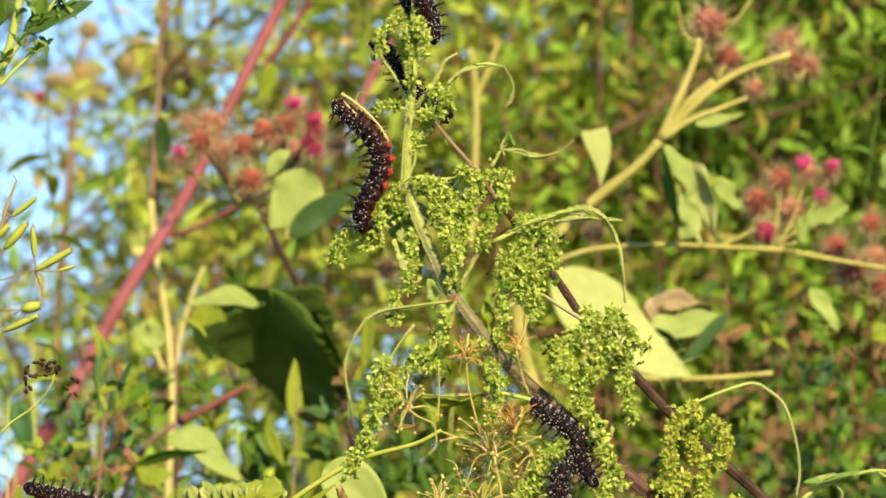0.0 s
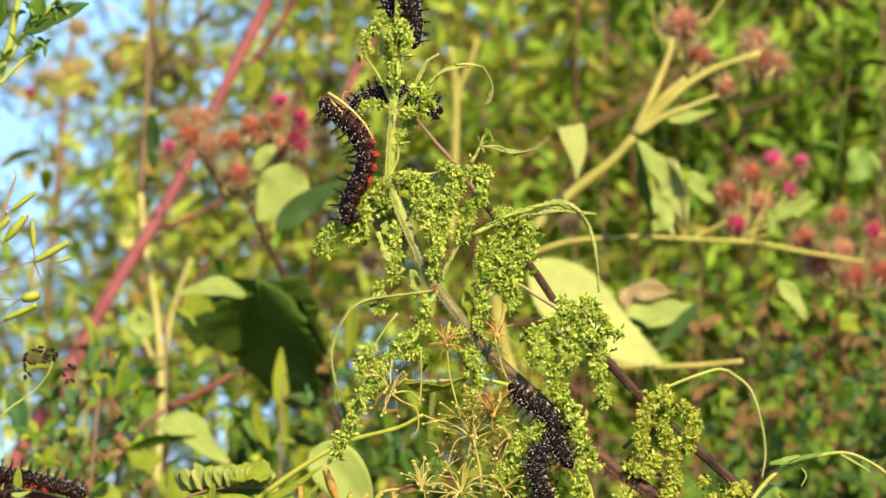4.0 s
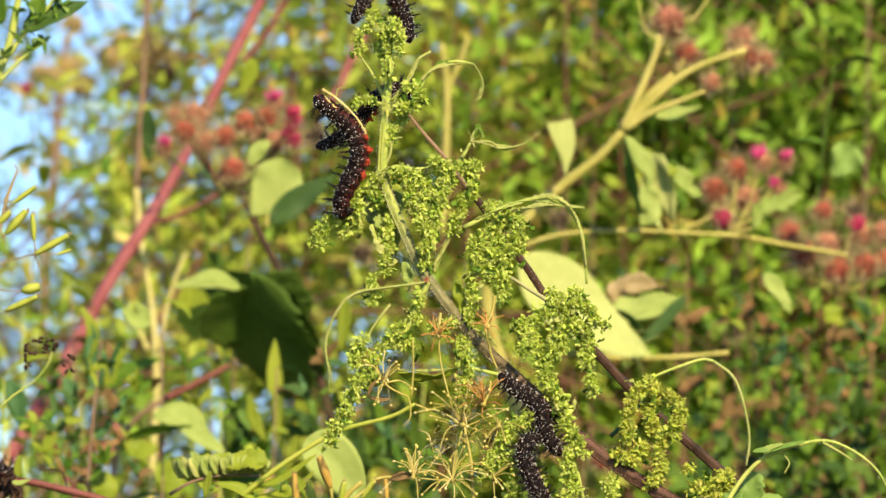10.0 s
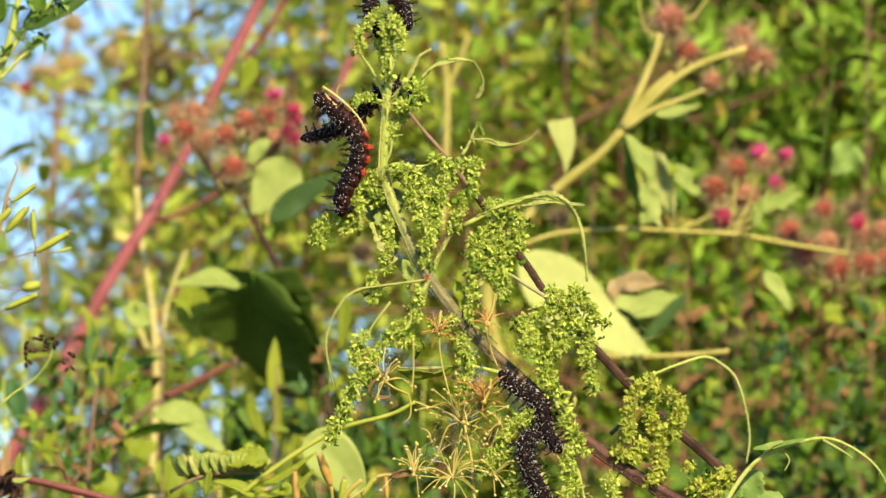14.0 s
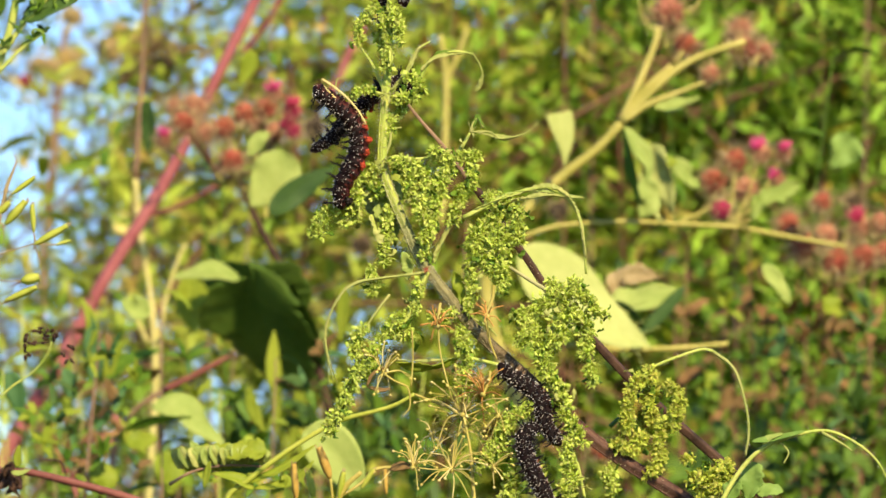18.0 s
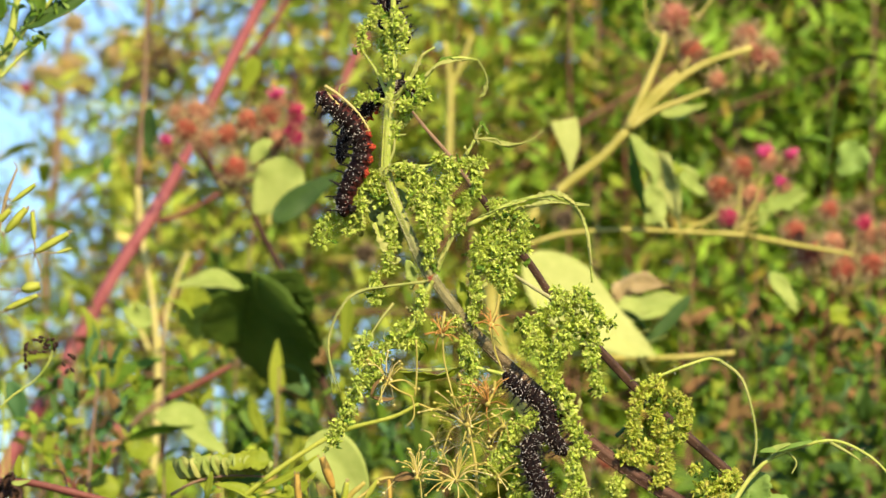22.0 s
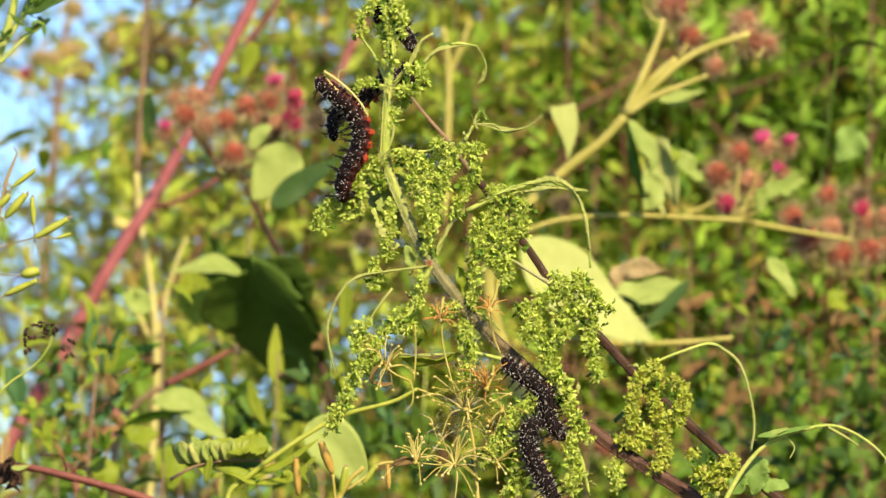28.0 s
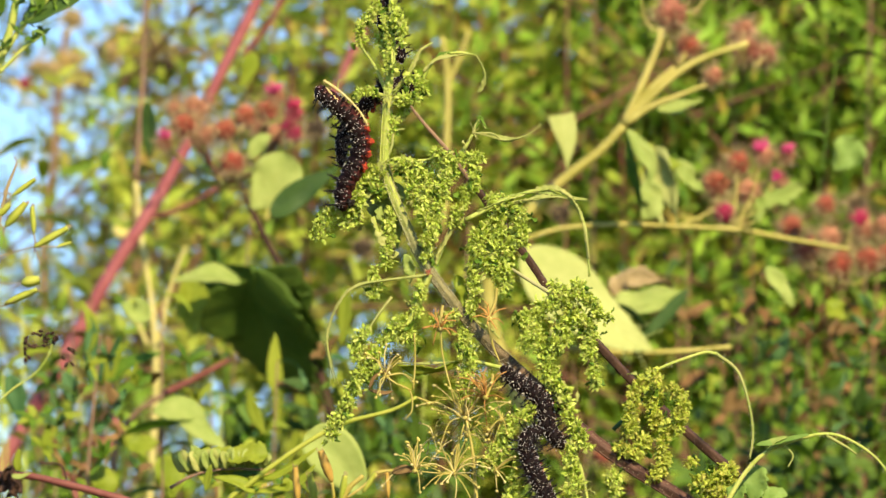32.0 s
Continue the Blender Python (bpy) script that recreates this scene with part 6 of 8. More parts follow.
for pts, r0, r1 in (([(0.0055, -0.0102, 1.2627), (0.0073, -0.0092, 1.2537), (0.0081, -0.0081, 1.2433), (0.0091, -0.0069, 1.2314)] + [(0.03, 0.06, 0.9), (0.04, 0.06, 0.0)], 0.0005, 0.0014), ([(0.0055, 0.0058, 1.2637), (0.0009, 0.0055, 1.2662), (-0.0075, 0.0052, 1.2696)], 0.0005, 0.0005), ([(-0.0079, -0.0087, 1.2490), (-0.0092, -0.0092, 1.2537), (-0.0095, -0.0095, 1.2560)], 0.0006, 0.0003),
                    ([(0.0024, -0.0127, 1.2480), (0.0032, -0.0134, 1.2549), (0.0050, -0.0140, 1.2608)], 0.0004, 0.0004), ([(-0.0012, -0.0167, 1.2858), (-0.0006, -0.0159, 1.2786), (0.0024, -0.0147, 1.2667)], 0.0004, 0.0004), ([(-0.0012, -0.0167, 1.2861), (-0.0009, -0.0172, 1.2904), (-0.0006, -0.0173, 1.2919)], 0.0009, 0.0006),
                    ([(0.0116, -0.0169, 1.2884), (0.0131, -0.0174, 1.2928), (0.0136, -0.0178, 1.2965)], 0.0009, 0.0007), ([(0.0113, -0.0169, 1.2876), (0.0125, -0.0162, 1.2817), (0.0143, -0.0158, 1.2771)], 0.0007, 0.0004), ([(-0.0157, -0.0153, 1.2734), (-0.0125, -0.0151, 1.2713), (-0.0090, -0.0150, 1.2698)], 0.0005, 0.0004),
                    ([(-0.0125, -0.0151, 1.2713), (-0.0092, -0.0149, 1.2695), (-0.0087, -0.0144, 1.2646), (-0.0107, -0.0141, 1.2620)], 0.0005, 0.0003), ([(0.0107, -0.0148, 1.2679), (0.0122, -0.0151, 1.2713), (0.0125, -0.0154, 1.2740)], 0.0008, 0.0006), ([(-0.0079, -0.0127, 1.2487), (-0.0021, -0.0127, 1.2481), (0.0024, -0.0127, 1.2480)], 0.0003, 0.0003),
                    ([(0.0058, -0.0141, 1.2620), (0.0128, -0.0145, 1.2649), (0.0174, -0.0147, 1.2670)], 0.0004, 0.0003), ([(-0.0081, -0.0126, 1.2850), (-0.0079, -0.0118, 1.2774), (-0.0084, -0.0110, 1.2701)], 0.0004, 0.0004), ([(0.0148, -0.0141, 1.2620), (0.0128, -0.0135, 1.2564), (0.0098, -0.0129, 1.2505)], 0.0004, 0.0004)):
    stem(umbel, "stalk", pts, r0 * 0.6, r1 * 0.6, DRY, n=14, sides=6)
for pts, w in (([(-0.0198, -0.0150, 1.2698), (-0.0162, -0.0149, 1.2690), (-0.0137, -0.0149, 1.2695)], 0.0011), ([(-0.0140, -0.0127, 1.2481), (-0.0107, -0.0128, 1.2490), (-0.0081, -0.0127, 1.2487)], 0.0025), ([(-0.0201, -0.0150, 1.2698), (-0.0183, -0.0153, 1.2734), (-0.0140, -0.0156, 1.2754)], 0.0009)):
    blade(umbel, "dry_leaf", pts, w, (-0.2, -0.9, 0.3), DEAD, fold=0.5, nu=10, nv=2)

# ---- reddish runner and withered clump at the lower left ----
runner = thing("bramble_stalk", root(0.1, 0.3), "reddish stalk with a dark withered leaf at its end", "stalk")
stem(runner, "stem", [(-0.1392, 0.195, 1.2629), (-0.126, 0.195, 1.2632), (-0.1194, 0.195, 1.2626), (-0.1095, 0.1953, 1.2603), (-0.0946, 0.1957, 1.2563), (-0.0749, 0.1964, 1.2498), (-0.0468, 0.1974, 1.2399)] + [(0.05, 0.25, 0.9), (0.1, 0.3, 0.0)], 0.001, 0.0014, RED_DULL, n=34)
stem(runner, "stem", [(-0.1115, 0.2352, 1.2632), (-0.1135, 0.2346, 1.2689), (-0.1199, 0.2345, 1.2695)], 0.0003, 0.0003, STEM_DARK)
stem(runner, "twig", [(-0.1037, 0.7905, 1.3376), (-0.0932, 0.7899, 1.3428), (-0.0795, 0.7891, 1.3501)], 0.0016, 0.001, RED_DULL)
stem(runner, "twig", [(-0.1037, 0.7905, 1.3376), (-0.1142, 0.7912, 1.3303), (-0.1215, 0.7925, 1.3178), (-0.1236, 0.7947, 1.2969)], 0.001, 0.0012, BROWN_STALK)
for i in range(9):
    random.seed(700 + i)
    a = Vector((-0.1256, 0.175, 1.2614)) + unit() * 0.0025
    blade(runner, "withered_leaf", [a, a + unit() * 0.002 + Vector((0, 0, -0.002)), a + Vector((rnd(-.002, .002), 0, -rnd(0.003, 0.007)))], 0.003, unit(), STEM_DARK, fold=0.6, wave=0.2, nu=8, nv=2)
blade(runner, "leaf", [(-0.1221, 0.1649, 1.262), (-0.1223, 0.1646, 1.2647), (-0.122, 0.1642, 1.2684)], 0.0026, (-0.2, -0.9, 0.3), LEAF_BRIGHT, nu=10, nv=2)
blade(runner, "leaf", [(-0.1242, 0.1651, 1.2607), (-0.1218, 0.1651, 1.2604), (-0.1186, 0.165, 1.2615)], 0.0016, (-0.2, -0.9, 0.3), LEAF_PALE, nu=10, nv=2)

# ---- brown withered herbs low at the right ----
random.seed(31)
dead = thing("withered_dock", root(0.12, 1.1), "brown withered weeds with curled dead leaves", "weed")
for i in range(10):
    x = rnd(0.03, 0.15)
    top = 1.4 + rnd(-0.06, 0.045)
    stem(dead, "stem", [(x + rnd(-.05, .05), 1.1 + rnd(-.1, .1), -0.02), (x, 1.1, 0.7), (x + rnd(-.06, .06), 1.1, top)], 0.0012, 0.0004, BARK, n=14, sides=6)
    for k in range(20):
        a = Vector((x + rnd(-.03, .03), 1.1 + rnd(-.08, .08), top - rnd(0, 0.12)))
        d = unit() * rnd(0.003, 0.008)
        d.z *= 0.6
        blade(dead, "dead_leaf", [a, a + d + Vector((0, 0, 0.002)), a + d * 1.8 - Vector((0, 0, 0.004))], rnd(0.002, 0.0045), (rnd(-.6, .2), -0.8, rnd(0, .8)), (DEAD, LEAF_DARK, LEAF, LEAF, DEAD)[k % 5], fold=0.4, wave=0.15, nu=8, nv=2)

# ---- tall leafy herbs standing between the burdocks and the hedge ----
def leaf_mesh(name, length, width, teeth, material, fold=0.3):
    g = Geo()
    g.leaf([(0, 0, 0), (length * 0.35, 0, length * 0.08), (length * 0.7, 0, 0.04 * length), (length, 0, -length * 0.12)], width, (0, 0, 1), fold, teeth, 0.12, 14, 2)
    me = g.mesh(name)
    me.materials.append(material)
    return me


HERB_LEAVES = [leaf_mesh("leaf", 0.015, 0.005, 0, LEAF_DARK), leaf_mesh("leaf", 0.017, 0.0045, 0, LEAF_BRIGHT), leaf_mesh("leaf", 0.014, 0.0045, 0, LEAF), leaf_mesh("leaf", 0.018, 0.004, 0, LEAF_PALE), leaf_mesh("leaf", 0.011, 0.004, 0, LEAF_BRIGHT),
               leaf_mesh("leaf", 0.012, 0.004, 0, LEAF_TEAL), leaf_mesh("leaf", 0.012, 0.005, 0, DEAD)]


def herb(x, y, top, lean, count, kinds, seed, material, label):
    random.seed(seed)
    t = thing("leafy_herb", root(x, y), label, "weed", "tall herbs")
    line = [Vector((x, y, -0.02)), Vector((x + lean * 0.3, y, top * 0.5)), Vector((x + lean, y - 0.02, top))]
    stem(t, "stem", line, 0.0013, 0.0003, material, n=20, sides=6)
    way = curve(line, 100)
    for i in range(count):
        p = way[int(100 - 34 * (i / count) ** 0.9)]
        me = HERB_LEAVES[random.choice(kinds)]
        ob = new("leaf", me)
        ob.parent = t
        turn = i * 2.4 + rnd(-0.4, 0.4)
        ob.matrix_basis = Matrix.Translation(p - t.location) @ Euler((rnd(-0.5, 0.5), rnd(-0.5, 0.7), turn)).to_matrix().to_4x4() @ Matrix.Scale(rnd(0.6, 1.25), 4)
    return t


random.seed(52)
for k in range(24):
    u = rnd(0, 1)
    y = rnd(0.85, 1.35)
    x = (u * 2 - 1) * 0.064 * (y + 2) + rnd(-0.01, 0.01)
    top = 1.1 + (y + 2) * rnd(0.068, 0.15)
    left = u < 0.42
    herb(x, y, top, rnd(-0.16, 0.16), 32, (1, 2, 3, 4, 1) if left else (0, 2, 4, 2, 6), 800 + k, LEAF if k % 3 else BROWN_STALK if left else BARK,
         "slender green herb with narrow sunlit leaves" if left else "leafy green herb with some brown leaves")

random.seed(61)
for k in range(26):
    y = rnd(0.5, 1.3)
    x = rnd(-0.062, -0.018) * (y + 2)
    herb(x, y, 1.1 + (y + 2) * rnd(0.068, 0.098), rnd(-0.06, 0.06), 34, (4, 2, 5, 2, 5, 6, 1), 1860 + k, STEM_GREEN if k % 2 else BROWN_STALK, "bushy low herb with mixed green leaves")
for k in range(10):
    y = rnd(0.9, 1.35)
    x = rnd(-0.02, 0.03) * (y + 2)
    herb(x, y, 1.1 + (y + 2) * rnd(0.066, 0.085), rnd(-0.06, 0.06), 30, (0, 2, 5, 0, 6), 890 + k, BROWN_STALK, "bushy low herb with dark green leaves")

# extra herbs whose dark leaf colours imitate the shade at the hedge foot
for k in range(15):
    y = rnd(0.95, 1.3)
    x = rnd(0.044, 0.064) * (y + 2)
    herb(x, y, 1.1 + (y + 2) * rnd(0.068, 0.094), rnd(-0.05, 0.05), 34, (0, 0, 0, 5, 6), 960 + k, BARK, "added leafy herb, dark leaves in place of hedge shade")


def sprig(parent, at, count, length, seed, materials):
    """A tuft of small leaves at a shoot's end."""
    random.seed(seed)
    c = Vector(at)
    for i in range(count):
        d = (unit() + Vector((0, -0.3, 0.35))).normalized() * length * rnd(0.6, 1.2)
        blade(parent, "leaflet", [c, c + d * 0.5 + Vector((0, 0, length * 0.08)), c + d], length * rnd(0.22, 0.38), (rnd(-.1, .6), -0.7, rnd(0.2, .9)), random.choice(materials), fold=0.35, nu=8, nv=2, wave=0.06)


for i, p in enumerate([(-0.1175, 0.2014, 1.3931), (-0.1201, 0.2016, 1.3911), (-0.1228, 0.2011, 1.3964), (-0.1264, 0.2012, 1.3948), (-0.1188, 0.2007, 1.4001), (-0.1254, 0.2005, 1.402), (-0.1221, 0.2003, 1.4037), (-0.1145, 0.2005, 1.4017), (-0.1121, 0.2003, 1.4037), (-0.1291, 0.2019, 1.3885)]):
    sprig(mugwort, p, 4, 0.0045, 980 + i, (LEAF, LEAF_COOL, LEAF_DARK, LEAF))
GREENS, DULLS = (LEAF_BRIGHT, LEAF, LEAF_BRIGHT), (LEAF, LEAF_TEAL, DEAD, LEAF_DARK)
for i, p in enumerate([(-0.1284, 0.5125, 1.3031), (-0.1337, 0.5133, 1.296), (-0.1231, 0.5114, 1.3138), (-0.1137, 0.5137, 1.2919), (-0.102, 0.5141, 1.2881), (-0.1367, 0.5123, 1.3058), (-0.108, 0.5117, 1.311), (-0.1178, 0.5104, 1.3232), (-0.111, 0.5101, 1.326), (-0.1031, 0.5111, 1.3166), (-0.1254, 0.5139, 1.2904), (-0.1197, 0.5147, 1.2828)]):
    sprig(mugwort, p, 6, 0.0075, 1000 + i, GREENS if i % 2 else DULLS)
for i, p in enumerate([(-0.117, 0.7093, 1.344), (-0.1333, 0.7123, 1.3156), (-0.1211, 0.7119, 1.3196), (-0.1129, 0.7127, 1.3115), (-0.1415, 0.7104, 1.3338), (-0.0925, 0.7096, 1.3419), (-0.0895, 0.711, 1.3278), (-0.0742, 0.711, 1.3278), (-0.0701, 0.7123, 1.3156), (-0.064, 0.7119, 1.3196), (-0.0824, 0.7138, 1.3014), (-0.0497, 0.7106, 1.3318), (-0.0375, 0.7104, 1.3338), (-0.0436, 0.7093, 1.344), (-0.0192, 0.7123, 1.3156)]):
    sprig(burdock_l, p, 7, 0.0095, 1040 + i, DULLS if i % 3 else GREENS)
for i, p in enumerate([(-0.0547, 0.2153, 1.2607), (-0.0622, 0.2153, 1.2614), (-0.0472, 0.2153, 1.2614), (-0.0406, 0.2154, 1.2602), (-0.0702, 0.2153, 1.2614)]):
    sprig(herb_low, p, 4, 0.006, 1080 + i, GREENS)
for i, p in enumerate([(0.1062, 0.7873, 1.3678), (0.1188, 0.789, 1.3512), (0.1377, 0.7881, 1.3595), (0.1502, 0.7895, 1.347), (0.0978, 0.7901, 1.3407), (0.1293, 0.7908, 1.3345), (0.1565, 0.7881, 1.3595), (0.1418, 0.7921, 1.3219), (0.1272, 0.7873, 1.3678), (0.1586, 0.7873, 1.3678)]):
    sprig(burdock_r, p, 7, 0.009, 1100 + i, DULLS if i % 4 else GREENS)
for i, p in enumerate([(0.116, 0.98, 1.385), (0.1261, 0.98, 1.3877), (0.1372, 0.98, 1.3838), (0.1462, 0.98, 1.3861), (0.1529, 0.98, 1.376), (0.1428, 0.98, 1.3737), (0.1416, 0.98, 1.3558), (0.1505, 0.98, 1.3558), (0.146, 0.98, 1.3457), (0.1639, 0.98, 1.3535), (0.1036, 0.98, 1.3614), (0.1113, 0.98, 1.3457), (0.0958, 0.98, 1.3827), (0.1696, 0.98, 1.376), (0.1349, 0.98, 1.3647)]):
    sprig(dead, p, 4, 0.014, 1150 + i, (DEAD_ORANGE, DEAD, DEAD_ORANGE, LEAF))
for i, p in enumerate([(-0.1294, 0.62, 1.2941), (-0.1222, 0.62, 1.2968), (-0.1144, 0.62, 1.3185), (-0.1177, 0.62, 1.3019), (-0.1267, 0.62, 1.3039), (-0.135, 0.62, 1.3031), (-0.1124, 0.62, 1.309)]):
    sprig(mugwort, p, 4, 0.009, 1200 + i, (DEAD_ORANGE, RED_DULL, DEAD, LEAF))
# added dark tufts fill the shadows low in the middle
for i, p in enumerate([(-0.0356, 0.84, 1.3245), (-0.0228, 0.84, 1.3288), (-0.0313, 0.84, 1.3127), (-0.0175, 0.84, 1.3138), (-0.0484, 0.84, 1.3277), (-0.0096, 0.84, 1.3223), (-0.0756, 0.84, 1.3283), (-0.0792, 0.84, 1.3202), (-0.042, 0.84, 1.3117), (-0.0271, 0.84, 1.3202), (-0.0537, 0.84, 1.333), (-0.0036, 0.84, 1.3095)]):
    sprig(burdock_l, p, 6, 0.016, 1220 + i, (LEAF_DARK, LEAF_DARK, LEAF_SHADED, LEAF))
# added dark tufts in place of the deep shade at the lower right
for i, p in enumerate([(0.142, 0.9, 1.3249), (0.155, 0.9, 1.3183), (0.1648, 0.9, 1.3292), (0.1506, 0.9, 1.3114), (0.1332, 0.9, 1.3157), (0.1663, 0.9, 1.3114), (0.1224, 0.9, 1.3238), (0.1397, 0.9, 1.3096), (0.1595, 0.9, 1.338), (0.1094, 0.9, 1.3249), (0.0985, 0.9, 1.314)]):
    sprig(burdock_r, p, 6, 0.016, 1240 + i, (LEAF_DARK, LEAF_DARK, LEAF_SHADED, LEAF))
blade(burdock_l, "leaf", [(-0.0351, 0.7068, 1.3683), (-0.0359, 0.7078, 1.3582), (-0.0371, 0.709, 1.3476)], 0.0052, (-0.3, -0.9, 0.3), LEAF_BRIGHT, "pale narrow leaf", nu=16, nv=3)
for i, p in enumerate(((-0.0313, 0.8843, 1.4016), (0.0463, 0.9823, 1.4254), (0.1199, 1.0865, 1.3908), (-0.0485, 0.82, 1.4394))):
    head(burdock_l if i in (0, 3) else burdock_r, p, 0.0045, HEAD_DARK, None, 540 + i, 90)
blade(herb_low, "toothed_leaf", [(-0.0752, 0.158, 1.263), (-0.0635, 0.158, 1.2643), (-0.0513, 0.158, 1.2652)], 0.0085, (0.15, -0.9, 0.3), LEAF_BRIGHT, "crinkled sunlit leaf", teeth=8, tooth=0.1, nu=48, nv=3, wave=0.06, blunt=0.4)
# crinkled toothed leaf: pleats side by side along its rib
random.seed(93)
for i in range(17):
    u = i / 16
    a = Vector((-0.0735, 0.154, 1.2612)).lerp(Vector((-0.052, 0.1525, 1.263)), u)
    e = a + Vector((-0.003 + 0.0045 * u + rnd(-0.0006, 0.0006), -0.0008, 0.0058 - 0.0022 * u + rnd(-0.0009, 0.0009)))
    blade(herb_low, "leaf_fold", [a, a.lerp(e, 0.55) + Vector((-0.0004, -0.0006, 0.0002)), e], rnd(0.0042, 0.0052), (0.5 if i % 2 else -0.3, -0.8, 0.3), LEAF_PALE if i % 3 else WITHER, fold=0.25, nu=10, nv=2, blunt=0.22, wave=0.05)
stem(herb_low, "leaf_stalk", [(-0.0783, 0.1535, 1.2563), (-0.071, 0.1531, 1.2601), (-0.0621, 0.1529, 1.2617), (-0.0508, 0.1529, 1.2614)], 0.0005, 0.0003, BROWN_STALK)

# ---- grass and low weeds on the ground ----
rs = np.random.RandomState(9)
NB = 26000
gr, gt = 7.5 * rs.uniform(0, 1, NB) ** 0.6, rs.uniform(0, 6.283, NB)
gx, gy = gr * np.cos(gt), gr * np.sin(gt) + 1.0
free = np.hypot(gx, gy + 2) > 0.5
gx, gy = gx[free], gy[free]
NB = len(gx)
gh, ga, gl = rs.uniform(0.12, 0.55, NB), rs.uniform(0, 6.283, NB), rs.uniform(0.02, 0.15, NB)
gw = rs.uniform(0.002, 0.004, NB)
cx, sx = np.cos(ga), np.sin(ga)
gv = np.stack([np.stack([gx - sx * gw, gy + cx * gw, gx * 0 - 0.03], 1), np.stack([gx + sx * gw, gy - cx * gw, gx * 0 - 0.03], 1),
               np.stack([gx + cx * gl * 0.3 - sx * gw, gy + sx * gl * 0.3 + cx * gw, gh * 0.6], 1), np.stack([gx + cx * gl * 0.3 + sx * gw, gy + sx * gl * 0.3 - cx * gw, gh * 0.6], 1),
               np.stack([gx + cx * gl, gy + sx * gl, gh], 1)], 1).reshape(-1, 3)
gf = []
for i in range(NB):
    o = i * 5
    gf += [(o, o + 1, o + 3, o + 2), (o + 2, o + 3, o + 4)]
me = bpy.data.meshes.new("grass")
me.from_pydata(gv.tolist(), [], gf)
me.materials.append(GRASS)
tagged(new("grass", me), "long green grass among the weeds", "grass", kind="stuff")


# ---- caterpillars ----
SEGS = 13
UNIT_LEN, UNIT_RAD = 0.0031, 0.00275


def seg_profile(i):
    return (0.78, 0.86, 0.95, 1, 1, 1, 1, 1, 1, 1, 0.95, 0.88, 0.72)[i]


SEG_MESH = {}


def seg_meshes(kind):
    """Body ring, branched spines, pale specks and prolegs for one body ring; +x runs to the tail, +z is the back."""
    if kind in SEG_MESH:
        return SEG_MESH[kind]
    random.seed(hash(kind) % 1000 if isinstance(kind, int) else 5)
    r, ln = UNIT_RAD * seg_profile(kind), UNIT_LEN
    body, spines, spots, legs = Geo(), Geo(), Geo(), Geo()
    n, sides, under = 8, 18, []
    for i in range(n + 1):
        u = i / n
        tip = u if kind == 0 else 1 - u if kind == SEGS - 1 else 1
        end = math.sin(min(1, 0.12 + tip * 1.5) * math.pi / 2) ** 0.7
        rr = r * (0.74 + 0.26 * math.sin(math.pi * u) ** 0.6 - 0.07 * math.sin(3 * math.pi * u) ** 2) * end
        x = (u - 0.5) * ln * 1.25
        for k in range(sides):
            w = 2 * math.pi * k / sides
            lump = 1 + 0.07 * math.sin(k * 2.6 + i * 1.9)
            body.v.append(Vector((x, math.cos(w) * rr * lump, math.sin(w) * rr * 0.95 * lump)))
    for i in range(n):
        for k in range(sides):
            k2 = (k + 1) % sides
            body.f.append((i * sides + k, (i + 1) * sides + k, (i + 1) * sides + k2, i * sides + k2))
            under.append(1 if math.sin(2 * math.pi * (k + 0.5) / sides) < -0.25 + 0.25 * math.sin(i * 2.1 + k) else 0)
    body.f.append(tuple(range(sides)))
    body.f.append(tuple(n * sides + k for k in reversed(range(sides))))
    for a in (20, 55, 90, 125, 160, 200, -20):
        if kind == 0 and a in (90,):
            continue
        d = Vector((rnd(-0.25, 0.25), math.cos(radians(a)), math.sin(radians(a))))
        base = Vector((rnd(-0.1, 0.1) * ln, d.y * r * 0.9, d.z * r * 0.88))
        length = 0.0034 * rnd(0.8, 1.1) if 10 < a < 170 else 0.002
        spines.spike(base, d, length, 0.00024)
        for j in range(8):
            q = base + d * length * rnd(0.3, 0.85)
            spines.spike(q, (d + unit() * 0.9).normalized(), length * 0.34, 0.00008)
    for j in range(38):
        w, x = rnd(-0.35, math.pi + 0.35), rnd(-0.42, 0.42) * ln
        d = Vector((0, math.cos(w), math.sin(w)))
        s = rnd(0.00006, 0.00017)
        spots.blob(Vector((x, d.y * r * 0.965, d.z * r * 0.93)) - d * s * 0.6, d, s * 2.6, s, 3, 6)
    if kind in (2, 3, 4) or kind in (5, 6, 7, 8, 12):
        big = kind > 4
        for s in (-1, 1):
            c = Vector((0, s * r * 0.42, -r * 0.25))
            way = Vector((rnd(-0.2, 0.2), s * 0.35, -1)).normalized()
            legs.blob(c, way, 0.0022 if big else 0.0018, 0.00105 if big else 0.0007, 5, 9)
            for j in range(9):
                legs.blob(c + way * rnd(0.0001, 0.0013) + unit() * 0.0009, way + unit() * 0.6, 0.0011, 0.00045, 3, 6)
            for j in range(8):
                legs.spike(c + way * rnd(0.0005, 0.0014), unit(), 0.0012, 0.00006, 0.2)
    if kind == 0:
        for s in (-1, 1):
            spots.blob(Vector((-ln * 0.6, s * r * 0.3, -r * 0.1)), (-1, s * 0.3, 0), 0.0003, 0.0002, 3, 6)
    out = [("segment", body, CAT_SKIN, "black velvety ring"), ("spine", spines, CAT_SPINE, "black branched spines"), ("spot", spots, CAT_SPOT, "tiny white specks")]
    if legs.v:
        out.append(("proleg", legs, CAT_LEG, "dull red prolegs with fine hairs") if 4 < kind < 12 else ("leg", legs, CAT_SPINE, "short black legs"))
    made = []
